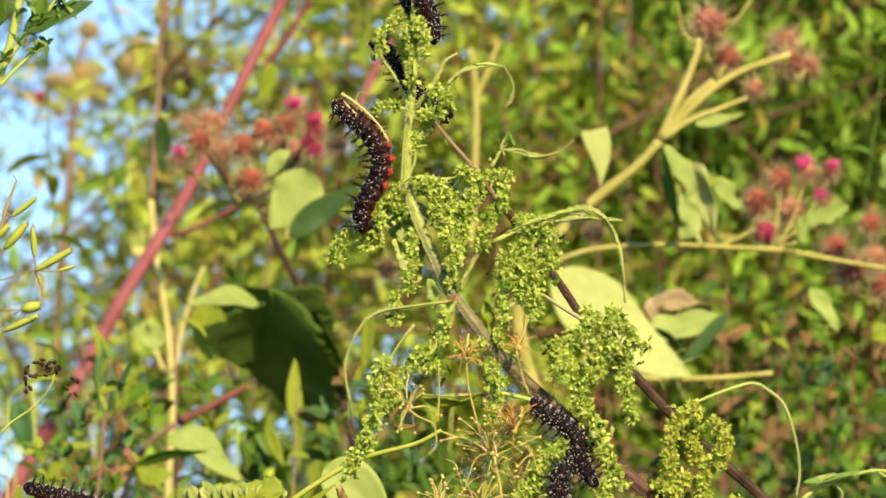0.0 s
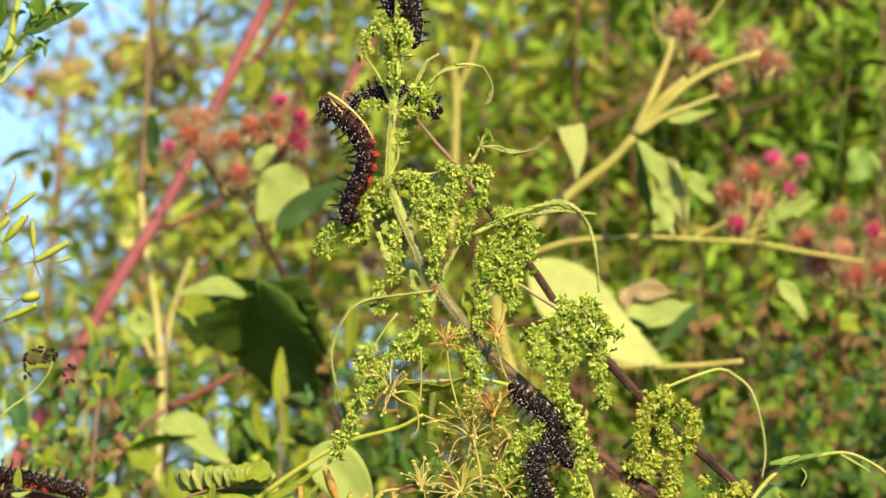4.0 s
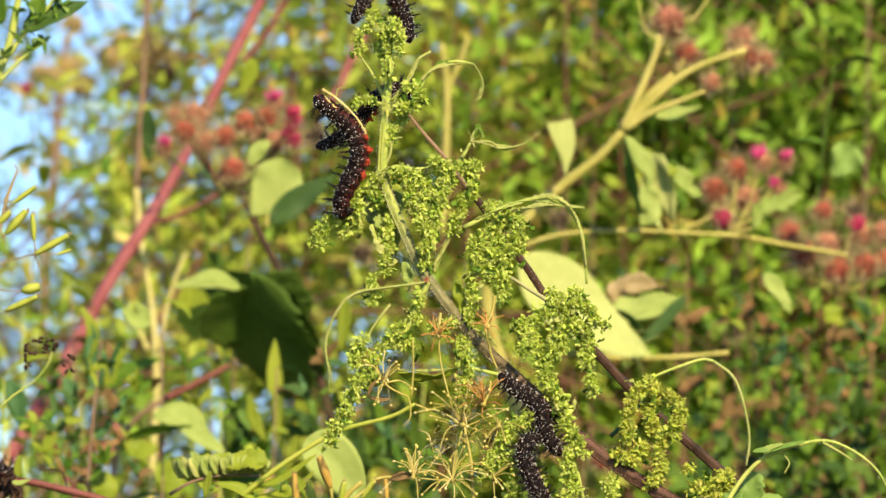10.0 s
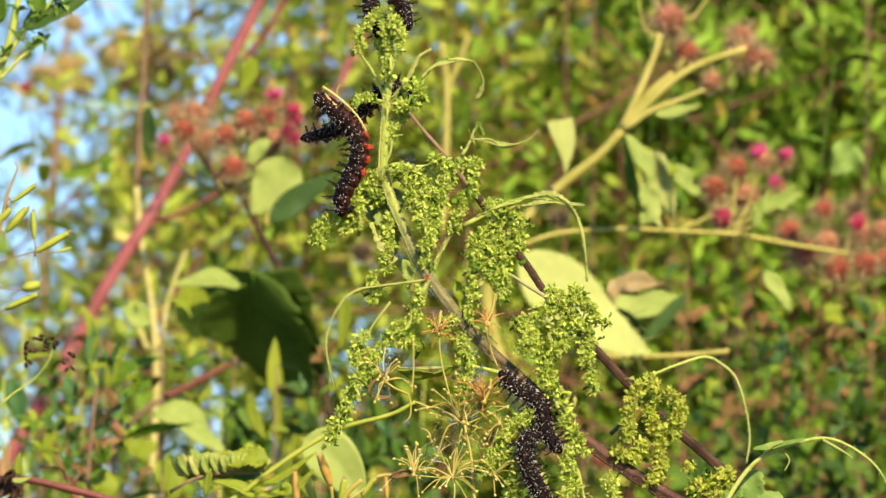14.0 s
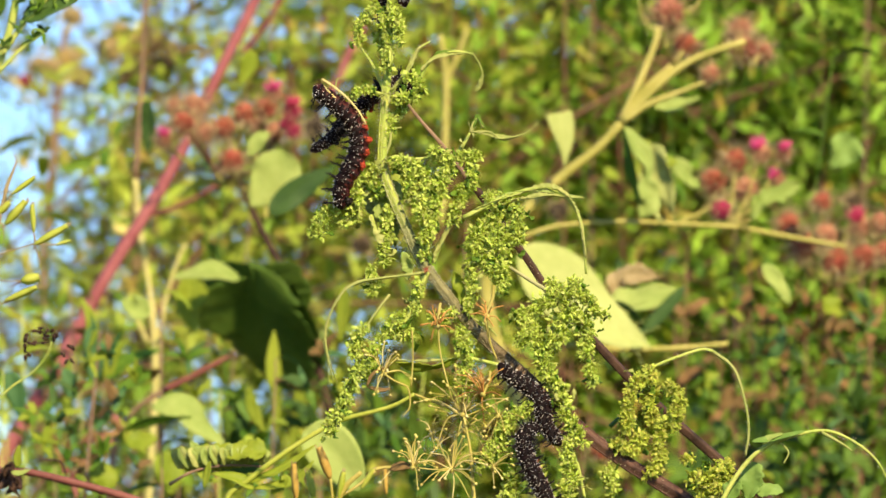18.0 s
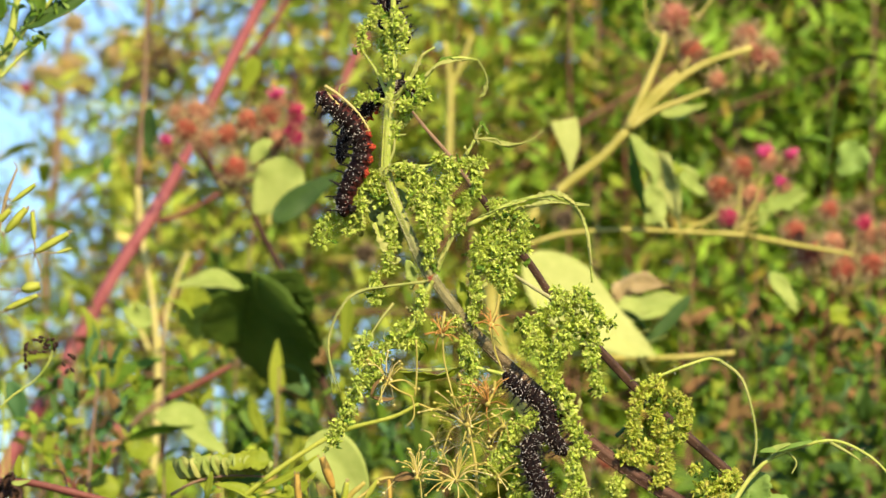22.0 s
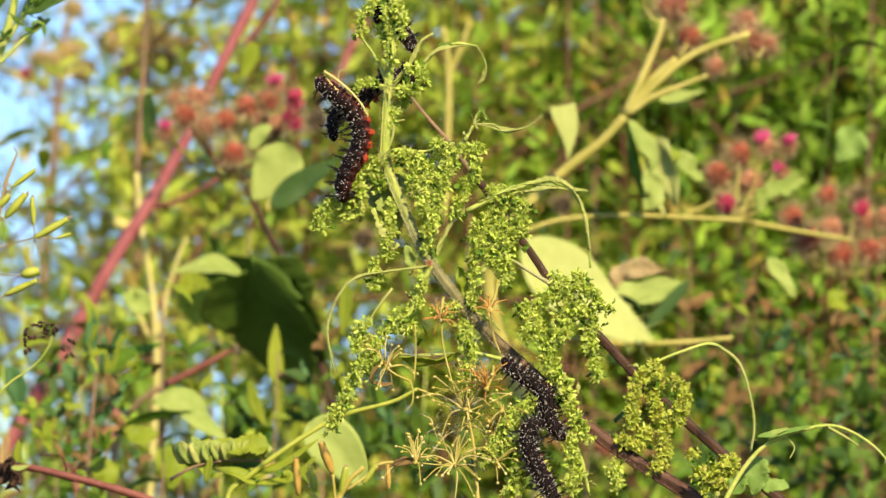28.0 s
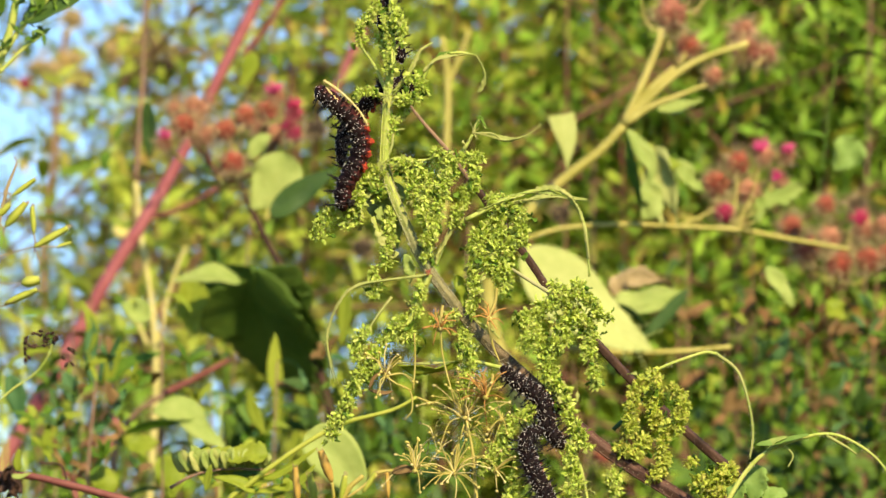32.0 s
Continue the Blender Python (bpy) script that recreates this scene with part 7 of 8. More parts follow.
    for nm, gg, m, lab in out:
        me = gg.mesh(nm)
        me.materials.append(m)
        if nm == "segment":
            me.materials.append(CAT_BELLY)
            me.polygons.foreach_set("material_index", under + [0, 0])
        made.append((nm, me, lab))
    SEG_MESH[kind] = made
    return made


def ring_poses(pts, back):
    """A pose for every body ring along the line pts, which runs from head to tail."""
    q = even(pts, SEGS)
    back, out = Vector(back), []
    for i in range(SEGS):
        x = (q[i + 1] - q[i]).normalized()
        y = back.cross(x).normalized()
        z = x.cross(y)
        m = Matrix((x, y, z)).transposed().to_4x4()
        m.translation = (q[i] + q[i + 1]) / 2
        out.append(m)
    return out


def caterpillar(pts, back, label):
    """Thing with thirteen rings; pts runs from head to tail in the world."""
    at = Vector(pts[len(pts) // 2])
    t = thing("caterpillar", at, label, "caterpillar", "black caterpillars on the nettle")
    rings = []
    for i, m in enumerate(ring_poses(pts, back)):
        m.translation -= at
        (nm, me, lab), *rest = seg_meshes(i)
        ring = new(nm, me)
        ring.parent = t
        ring.matrix_basis = m
        tagged(ring, lab)
        for nm2, me2, lab2 in rest:
            ob = new(nm2, me2)
            ob.parent = ring
            tagged(ob, lab2, kind="stuff" if nm2 in ("spine", "spot") else "")
        rings.append(ring)
    return t, rings, at, back


CAT_MAIN = caterpillar([(-0.0338, -0.0182, 1.3491), (-0.0305, -0.0179, 1.3464), (-0.0263, -0.0176, 1.3431), (-0.023, -0.0171, 1.3387), (-0.0219, -0.0166, 1.3345), (-0.0233, -0.0161, 1.3294), (-0.0257, -0.0157, 1.3253), (-0.0272, -0.0152, 1.3211), (-0.0268, -0.0149, 1.3175)], (-1, -0.1, -0.2), "black spiny caterpillar with red prolegs clinging to an eaten leaf")
CAT_LOW = caterpillar([(0.0154, -0.0135, 1.2755), (0.0185, -0.0135, 1.2725), (0.0234, -0.0135, 1.2692), (0.0263, -0.0135, 1.2655), (0.0269, -0.0135, 1.2603), (0.0306, -0.0135, 1.2551)], (-0.25, -1, -0.05), "black spiny caterpillar with white specks lying along the nettle stem")
CAT_LOWER = caterpillar([(0.025, -0.0168, 1.2587), (0.0218, -0.0168, 1.2578), (0.0215, -0.0168, 1.2536), (0.0232, -0.0168, 1.2484), (0.0259, -0.0168, 1.2432), (0.0293, -0.0168, 1.2365)], (-0.25, -1, 0.1), "black spiny caterpillar hanging head down among seed clusters")
for ring in CAT_MAIN[1]:
    ring.scale = (1, 1.08, 1.08)
for ring in CAT_LOW[1] + CAT_LOWER[1]:
    ring.scale = (1, 0.88, 0.88)

B_ROWS = []
B_ROWS.append((0, [(-0.0246, -0.0099, 1.3648), (-0.0201, -0.0098, 1.3629), (-0.0179, -0.0096, 1.3584), (-0.0152, -0.0095, 1.3536), (-0.0124, -0.0093, 1.3505), (-0.0081, -0.0093, 1.3483), (-0.0052, -0.0092, 1.3471)]))
B_ROWS.append((1, [(-0.0256, -0.0096, 1.3533), (-0.022, -0.0096, 1.3547), (-0.0182, -0.0096, 1.3544), (-0.0149, -0.0095, 1.353), (-0.0111, -0.0095, 1.3501), (-0.0072, -0.0094, 1.3481), (-0.0042, -0.0093, 1.3472)]))
B_ROWS.append((2, [(-0.0261, -0.0095, 1.349), (-0.0228, -0.0095, 1.3516), (-0.0177, -0.0096, 1.353), (-0.0137, -0.0096, 1.3525), (-0.0102, -0.0095, 1.3504), (-0.0062, -0.0094, 1.3484), (-0.0033, -0.0094, 1.3475)]))
B_ROWS.append((3, [(-0.0262, -0.0094, 1.3484), (-0.0229, -0.0095, 1.351), (-0.0175, -0.0096, 1.3526), (-0.0136, -0.0096, 1.3523), (-0.0098, -0.0095, 1.3505), (-0.0059, -0.0094, 1.3484), (-0.003, -0.0094, 1.3475)]))
B_ROWS.append((6, [(-0.0265, -0.0094, 1.3451), (-0.0236, -0.0095, 1.3493), (-0.0192, -0.0096, 1.3519), (-0.0148, -0.0096, 1.3528), (-0.0108, -0.0095, 1.3516), (-0.0074, -0.0095, 1.3498), (-0.0045, -0.0095, 1.3484)]))
B_ROWS.append((7, [(-0.027, -0.0093, 1.3419), (-0.0244, -0.0094, 1.3461), (-0.0208, -0.0095, 1.3491), (-0.0167, -0.0096, 1.3517), (-0.013, -0.0096, 1.3523), (-0.0093, -0.0096, 1.3509), (-0.0054, -0.0095, 1.3488)]))
B_ROWS.append((8, [(-0.0275, -0.0092, 1.3398), (-0.025, -0.0094, 1.3434), (-0.0217, -0.0095, 1.347), (-0.0175, -0.0096, 1.3508), (-0.0135, -0.0096, 1.3526), (-0.0098, -0.0096, 1.352), (-0.0065, -0.0096, 1.3502)]))
B_ROWS.append((8.6, [(-0.0291, -0.0092, 1.3373), (-0.0262, -0.0093, 1.3401), (-0.0226, -0.0095, 1.3452), (-0.0186, -0.0096, 1.3491), (-0.0149, -0.0097, 1.3518), (-0.0111, -0.0097, 1.3521), (-0.0078, -0.0096, 1.3509)]))
B_ROWS.append((9.2, [(-0.0327, -0.0092, 1.3368), (-0.0285, -0.0093, 1.3383), (-0.0243, -0.0094, 1.3422), (-0.0204, -0.0095, 1.3471), (-0.0162, -0.0097, 1.351), (-0.012, -0.0097, 1.3525), (-0.0081, -0.0097, 1.3516)]))
B_ROWS.append((10.5, [(-0.0333, -0.0092, 1.3373), (-0.0288, -0.0093, 1.3388), (-0.0243, -0.0094, 1.3424), (-0.0207, -0.0095, 1.3469), (-0.0165, -0.0096, 1.3509), (-0.0122, -0.0097, 1.3524), (-0.008, -0.0097, 1.3515)]))
B_ROWS.append((11, [(-0.0318, -0.0092, 1.3364), (-0.0282, -0.0093, 1.3382), (-0.0243, -0.0094, 1.3421), (-0.0207, -0.0095, 1.3467), (-0.0164, -0.0097, 1.3506), (-0.0122, -0.0097, 1.3521), (-0.008, -0.0097, 1.3512)]))
B_ROWS.append((12, [(-0.037, -0.0093, 1.3417), (-0.0304, -0.0093, 1.3405), (-0.0249, -0.0094, 1.3429), (-0.0207, -0.0095, 1.3469), (-0.0165, -0.0096, 1.3508), (-0.0123, -0.0097, 1.3523), (-0.0084, -0.0096, 1.3514)]))
B_ROWS.append((13, [(-0.0366, -0.0092, 1.3363), (-0.0297, -0.0093, 1.3394), (-0.0249, -0.0094, 1.3424), (-0.0207, -0.0095, 1.3463), (-0.0165, -0.0097, 1.3503), (-0.0123, -0.0097, 1.3518), (-0.0084, -0.0097, 1.3509)]))
B_ROWS.append((14, [(-0.0375, -0.0093, 1.3386), (-0.0305, -0.0093, 1.3401), (-0.0251, -0.0094, 1.3428), (-0.0209, -0.0095, 1.3467), (-0.0167, -0.0096, 1.3506), (-0.0124, -0.0097, 1.3521), (-0.0085, -0.0096, 1.3512)]))
B_ROWS.append((16.5, [(-0.0275, -0.0091, 1.3316), (-0.0269, -0.0093, 1.3367), (-0.0242, -0.0094, 1.3418), (-0.0203, -0.0096, 1.346), (-0.0161, -0.0097, 1.35), (-0.0119, -0.0097, 1.3515), (-0.008, -0.0097, 1.3506)]))
B_ROWS.append((17, [(-0.031, -0.0091, 1.3299), (-0.0286, -0.0093, 1.3356), (-0.025, -0.0094, 1.3414), (-0.0205, -0.0096, 1.3459), (-0.0163, -0.0097, 1.3498), (-0.0121, -0.0097, 1.3513), (-0.0081, -0.0097, 1.3504)]))
B_ROWS.append((17.5, [(-0.0327, -0.0091, 1.3305), (-0.0292, -0.0093, 1.3363), (-0.025, -0.0094, 1.3423), (-0.0205, -0.0096, 1.3464), (-0.0163, -0.0097, 1.3504), (-0.0121, -0.0097, 1.3519), (-0.0082, -0.0097, 1.351)]))
B_ROWS.append((18, [(-0.0346, -0.0092, 1.3335), (-0.0294, -0.0093, 1.3368), (-0.0249, -0.0094, 1.3422), (-0.0204, -0.0096, 1.3462), (-0.0162, -0.0097, 1.3501), (-0.0119, -0.0097, 1.3516), (-0.008, -0.0097, 1.3507)]))
B_ROWS.append((18.5, [(-0.0317, -0.0091, 1.3326), (-0.0287, -0.0093, 1.3365), (-0.0251, -0.0094, 1.3419), (-0.0209, -0.0096, 1.3462), (-0.0168, -0.0097, 1.3501), (-0.0126, -0.0097, 1.3516), (-0.0087, -0.0097, 1.3507)]))
B_ROWS.append((19, [(-0.0281, -0.0091, 1.3323), (-0.0272, -0.0093, 1.3374), (-0.0248, -0.0094, 1.3425), (-0.0206, -0.0096, 1.3464), (-0.0164, -0.0097, 1.3503), (-0.0123, -0.0097, 1.3518), (-0.0083, -0.0097, 1.3509)]))
B_ROWS.append((22, [(-0.0281, -0.0091, 1.3325), (-0.0272, -0.0093, 1.3378), (-0.0245, -0.0094, 1.3429), (-0.0207, -0.0096, 1.3468), (-0.0165, -0.0097, 1.3506), (-0.0124, -0.0097, 1.3522), (-0.0085, -0.0097, 1.3513)]))
B_ROWS.append((22.6, [(-0.0291, -0.009, 1.3287), (-0.0278, -0.0093, 1.3353), (-0.0248, -0.0095, 1.3419), (-0.0207, -0.0096, 1.3458), (-0.0165, -0.0097, 1.3497), (-0.0124, -0.0097, 1.3512), (-0.0085, -0.0097, 1.3503)]))
B_ROWS.append((23, [(-0.03, -0.0091, 1.3289), (-0.0282, -0.0092, 1.3346), (-0.0249, -0.0094, 1.3415), (-0.0208, -0.0096, 1.3457), (-0.0166, -0.0097, 1.3495), (-0.0125, -0.0097, 1.3509), (-0.0086, -0.0097, 1.35)]))
B_ROWS.append((23.5, [(-0.0317, -0.009, 1.3272), (-0.029, -0.0092, 1.3341), (-0.0251, -0.0095, 1.3418), (-0.0207, -0.0096, 1.3463), (-0.0165, -0.0097, 1.3502), (-0.0124, -0.0098, 1.3517), (-0.0085, -0.0097, 1.3508)]))
B_ROWS.append((24, [(-0.0345, -0.009, 1.3277), (-0.0298, -0.0092, 1.3337), (-0.0253, -0.0095, 1.3418), (-0.0209, -0.0096, 1.3463), (-0.0167, -0.0097, 1.3502), (-0.0126, -0.0098, 1.3517), (-0.0087, -0.0097, 1.3508)]))
B_ROWS.append((24.5, [(-0.0354, -0.0091, 1.3306), (-0.0299, -0.0092, 1.3351), (-0.0252, -0.0094, 1.342), (-0.0207, -0.0096, 1.3461), (-0.0165, -0.0097, 1.35), (-0.0124, -0.0097, 1.3515), (-0.0085, -0.0097, 1.3506)]))
B_ROWS.append((25, [(-0.031, -0.0092, 1.3336), (-0.028, -0.0093, 1.3375), (-0.0245, -0.0094, 1.3426), (-0.0206, -0.0095, 1.3464), (-0.0164, -0.0097, 1.3503), (-0.0123, -0.0097, 1.3518), (-0.0084, -0.0097, 1.3509)]))
B_ROWS.append((25.5, [(-0.0319, -0.0093, 1.3379), (-0.028, -0.0093, 1.3391), (-0.0244, -0.0094, 1.3426), (-0.0205, -0.0095, 1.3462), (-0.0164, -0.0096, 1.3501), (-0.0122, -0.0097, 1.3516), (-0.0083, -0.0097, 1.3507)]))
B_ROWS.append((27.5, [(-0.0295, -0.0092, 1.3346), (-0.0295, -0.0094, 1.34), (-0.025, -0.0094, 1.3436), (-0.0205, -0.0095, 1.3463), (-0.0164, -0.0097, 1.3499), (-0.0122, -0.0097, 1.3513), (-0.0083, -0.0097, 1.3504)]))
B_ROWS.append((29, [(-0.0298, -0.0092, 1.3346), (-0.0296, -0.0093, 1.3403), (-0.0251, -0.0095, 1.3438), (-0.0206, -0.0095, 1.3462), (-0.0164, -0.0096, 1.3499), (-0.0122, -0.0097, 1.3514), (-0.0083, -0.0097, 1.3505)]))
B_ROWS.append((30.5, [(-0.028, -0.0091, 1.3316), (-0.028, -0.0093, 1.3381), (-0.0247, -0.0095, 1.3435), (-0.0205, -0.0096, 1.3468), (-0.0163, -0.0097, 1.3504), (-0.0121, -0.0097, 1.3519), (-0.0083, -0.0097, 1.351)]))
B_ROWS.append((32, [(-0.0274, -0.0091, 1.3304), (-0.0271, -0.0093, 1.3373), (-0.0242, -0.0095, 1.3433), (-0.0203, -0.0096, 1.3466), (-0.0161, -0.0097, 1.3501), (-0.0119, -0.0097, 1.3516), (-0.0081, -0.0097, 1.3507)]))
CAT_BACK = caterpillar(B_ROWS[0][1], (-0.35, -0.8, 0.75), "black spiny caterpillar crawling behind the stem and waving its head")
for i, ring in enumerate(CAT_BACK[1]):
    ring.scale = (1, 0.7 + 0.02 * i, 0.7 + 0.02 * i)

C_ROWS = []
C_ROWS.append((0, [(-0.0092, -0.018, 1.3643), (-0.0094, -0.0182, 1.369), (-0.0113, -0.0184, 1.3741), (-0.0138, -0.0186, 1.3803), (-0.0166, -0.0188, 1.386), (-0.018, -0.019, 1.3929)]))
C_ROWS.append((1, [(-0.0094, -0.018, 1.3641), (-0.0096, -0.0182, 1.3692), (-0.0114, -0.0184, 1.3747), (-0.0137, -0.0186, 1.3809), (-0.0162, -0.0188, 1.3869), (-0.0174, -0.019, 1.3934)]))
C_ROWS.append((2, [(-0.0098, -0.018, 1.3644), (-0.0095, -0.0182, 1.3696), (-0.011, -0.0184, 1.375), (-0.013, -0.0186, 1.3814), (-0.0156, -0.0188, 1.3875), (-0.0168, -0.019, 1.3941)]))
C_ROWS.append((3, [(-0.0098, -0.018, 1.3637), (-0.0093, -0.0182, 1.3693), (-0.0107, -0.0184, 1.3751), (-0.0127, -0.0186, 1.3815), (-0.015, -0.0188, 1.3876), (-0.0161, -0.019, 1.3943)]))
C_ROWS.append((6, [(-0.0103, -0.018, 1.3633), (-0.01, -0.0182, 1.3692), (-0.0112, -0.0184, 1.3754), (-0.0129, -0.0186, 1.3821), (-0.0147, -0.0188, 1.3886), (-0.0159, -0.019, 1.3955)]))
C_ROWS.append((9, [(-0.0089, -0.018, 1.3642), (-0.0098, -0.0182, 1.3695), (-0.0119, -0.0184, 1.3753), (-0.0131, -0.0186, 1.3821), (-0.014, -0.0188, 1.3889), (-0.0144, -0.019, 1.3956)]))
C_ROWS.append((13, [(-0.0098, -0.0181, 1.3652), (-0.0107, -0.0182, 1.3703), (-0.0125, -0.0184, 1.3752), (-0.0134, -0.0186, 1.382), (-0.014, -0.0188, 1.3888), (-0.0143, -0.019, 1.3956)]))
C_ROWS.append((14, [(-0.0094, -0.0181, 1.367), (-0.0104, -0.0182, 1.3719), (-0.0124, -0.0184, 1.3769), (-0.0136, -0.0186, 1.3836), (-0.0142, -0.0188, 1.3904), (-0.0145, -0.019, 1.3971)]))
C_ROWS.append((17, [(-0.009, -0.018, 1.368), (-0.0102, -0.0182, 1.3732), (-0.0123, -0.0184, 1.3787), (-0.0135, -0.0186, 1.3854), (-0.0141, -0.0188, 1.3921), (-0.0144, -0.019, 1.3989)]))
C_ROWS.append((18, [(-0.0101, -0.018, 1.3714), (-0.0113, -0.0182, 1.3764), (-0.0128, -0.0184, 1.3816), (-0.0137, -0.0186, 1.3884), (-0.014, -0.0188, 1.3952), (-0.0143, -0.019, 1.4013)]))
C_ROWS.append((20, [(-0.0134, -0.01, 1.379), (-0.0143, -0.0102, 1.3839), (-0.0155, -0.0104, 1.3893), (-0.0164, -0.0106, 1.3958), (-0.0167, -0.0108, 1.4027), (-0.0171, -0.011, 1.4094)]))
C_ROWS.append((21.5, [(-0.0132, -0.01, 1.3741), (-0.0144, -0.0102, 1.3801), (-0.0156, -0.0104, 1.3861), (-0.0165, -0.0106, 1.3929), (-0.0171, -0.0108, 1.3996), (-0.0174, -0.011, 1.4063)]))
C_ROWS.append((22.4, [(-0.0085, -0.0101, 1.3564), (-0.0103, -0.0102, 1.3597), (-0.0139, -0.0103, 1.3636), (-0.0165, -0.0105, 1.37), (-0.0168, -0.0108, 1.3775), (-0.0165, -0.011, 1.3842)]))
C_ROWS.append((23, [(-0.008, -0.0101, 1.3543), (-0.0098, -0.0102, 1.3579), (-0.014, -0.0103, 1.3614), (-0.0166, -0.0106, 1.368), (-0.0169, -0.0108, 1.3755), (-0.0166, -0.011, 1.3822)]))
C_ROWS.append((25, [(-0.0078, -0.0101, 1.3544), (-0.0096, -0.0102, 1.358), (-0.0138, -0.0103, 1.3616), (-0.0164, -0.0106, 1.3682), (-0.0167, -0.0108, 1.3757), (-0.0165, -0.011, 1.3826)]))
C_ROWS.append((28, [(-0.0086, -0.0101, 1.3579), (-0.01, -0.0102, 1.3614), (-0.0136, -0.0104, 1.3648), (-0.0161, -0.0105, 1.3711), (-0.0164, -0.0108, 1.3781), (-0.0163, -0.011, 1.3849)]))
C_ROWS.append((29, [(-0.0107, -0.0101, 1.3564), (-0.0122, -0.0102, 1.3609), (-0.0147, -0.0104, 1.3663), (-0.0165, -0.0106, 1.3732), (-0.0168, -0.0108, 1.3804), (-0.0165, -0.011, 1.3872)]))
C_ROWS.append((32, [(-0.0116, -0.0101, 1.3577), (-0.0128, -0.0102, 1.3621), (-0.0146, -0.0104, 1.3678), (-0.0161, -0.0106, 1.3745), (-0.0164, -0.0108, 1.3814), (-0.0161, -0.011, 1.3881)]))
CAT_TOP = caterpillar(C_ROWS[0][1], (1, -0.35, 0.1), "black spiny caterpillar with a reddish belly hanging from the nettle tip")
for ring in CAT_TOP[1]:
    ring.scale = (1, 0.86, 0.86)
D_ROWS = []
D_ROWS.append((0, [(-0.0134, -0.0131, 1.3701), (-0.0152, -0.0132, 1.374), (-0.017, -0.0134, 1.3783), (-0.0179, -0.0135, 1.3838), (-0.0187, -0.0138, 1.3909), (-0.019, -0.014, 1.398)]))
D_ROWS.append((1, [(-0.0132, -0.0131, 1.3685), (-0.0157, -0.0132, 1.373), (-0.0177, -0.0133, 1.3777), (-0.0183, -0.0136, 1.3842), (-0.0189, -0.0138, 1.3914), (-0.0189, -0.014, 1.3985)]))
D_ROWS.append((2, [(-0.0131, -0.013, 1.3685), (-0.016, -0.0132, 1.3732), (-0.0186, -0.0133, 1.3778), (-0.0186, -0.0136, 1.3848), (-0.0183, -0.0138, 1.392), (-0.018, -0.0141, 1.3992)]))
D_ROWS.append((3, [(-0.0135, -0.013, 1.3688), (-0.0159, -0.0132, 1.3737), (-0.0179, -0.0134, 1.3784), (-0.0176, -0.0136, 1.3848), (-0.0174, -0.0138, 1.3922), (-0.0171, -0.014, 1.3995)]))
D_ROWS.append((6, [(-0.0153, -0.0131, 1.3696), (-0.0156, -0.0132, 1.3743), (-0.0171, -0.0134, 1.3788), (-0.0171, -0.0136, 1.3852), (-0.0165, -0.0138, 1.3926), (-0.0163, -0.014, 1.4001)]))
D_ROWS.append((7, [(-0.0152, -0.0131, 1.3692), (-0.0158, -0.0132, 1.374), (-0.017, -0.0134, 1.3786), (-0.0167, -0.0136, 1.3851), (-0.0161, -0.0138, 1.3925), (-0.0158, -0.014, 1.3999)]))
D_ROWS.append((7.8, [(-0.0177, -0.0131, 1.3697), (-0.0177, -0.0132, 1.3744), (-0.0174, -0.0134, 1.3793), (-0.0162, -0.0135, 1.3852), (-0.0153, -0.0138, 1.3928), (-0.015, -0.014, 1.4003)]))
D_ROWS.append((8.5, [(-0.0261, -0.0131, 1.3682), (-0.0225, -0.0132, 1.3728), (-0.0198, -0.0134, 1.3779), (-0.0174, -0.0136, 1.3843), (-0.0156, -0.0138, 1.3916), (-0.0151, -0.014, 1.3992)]))
D_ROWS.append((9.2, [(-0.0228, -0.0131, 1.3694), (-0.0216, -0.0132, 1.3739), (-0.0198, -0.0134, 1.3787), (-0.0174, -0.0136, 1.385), (-0.0156, -0.0138, 1.3923), (-0.015, -0.014, 1.3995)]))
D_ROWS.append((10.5, [(-0.0242, -0.0131, 1.3703), (-0.0218, -0.0132, 1.3746), (-0.0194, -0.0134, 1.3792), (-0.0173, -0.0136, 1.3852), (-0.0155, -0.0138, 1.3921), (-0.015, -0.014, 1.3992)]))
D_ROWS.append((12, [(-0.018, -0.0131, 1.3688), (-0.0192, -0.0132, 1.3737), (-0.0194, -0.0134, 1.3785), (-0.0174, -0.0136, 1.3849), (-0.0156, -0.0138, 1.3921), (-0.015, -0.014, 1.3991)]))
D_ROWS.append((13, [(-0.0165, -0.0131, 1.3665), (-0.0189, -0.0132, 1.3707), (-0.0198, -0.0134, 1.3757), (-0.018, -0.0135, 1.382), (-0.0162, -0.0138, 1.3895), (-0.015, -0.014, 1.3971)]))
D_ROWS.append((17, [(-0.0175, -0.013, 1.3642), (-0.0178, -0.0132, 1.3697), (-0.0175, -0.0134, 1.3751), (-0.0166, -0.0136, 1.3816), (-0.0154, -0.0138, 1.3892), (-0.0148, -0.014, 1.3966)]))
D_ROWS.append((18, [(-0.0161, -0.013, 1.3666), (-0.0158, -0.0132, 1.3718), (-0.0155, -0.0134, 1.3775), (-0.0152, -0.0136, 1.3838), (-0.0146, -0.0138, 1.3911), (-0.0143, -0.014, 1.3987)]))
D_ROWS.append((21, [(-0.0167, -0.013, 1.3679), (-0.0165, -0.0132, 1.3733), (-0.0162, -0.0134, 1.379), (-0.0159, -0.0136, 1.3854), (-0.0153, -0.0138, 1.3926), (-0.015, -0.014, 1.4)]))
D_ROWS.append((23, [(-0.0175, -0.013, 1.3641), (-0.0169, -0.0132, 1.3695), (-0.0166, -0.0134, 1.3751), (-0.016, -0.0136, 1.3814), (-0.0155, -0.0138, 1.3886), (-0.0152, -0.014, 1.3958)]))
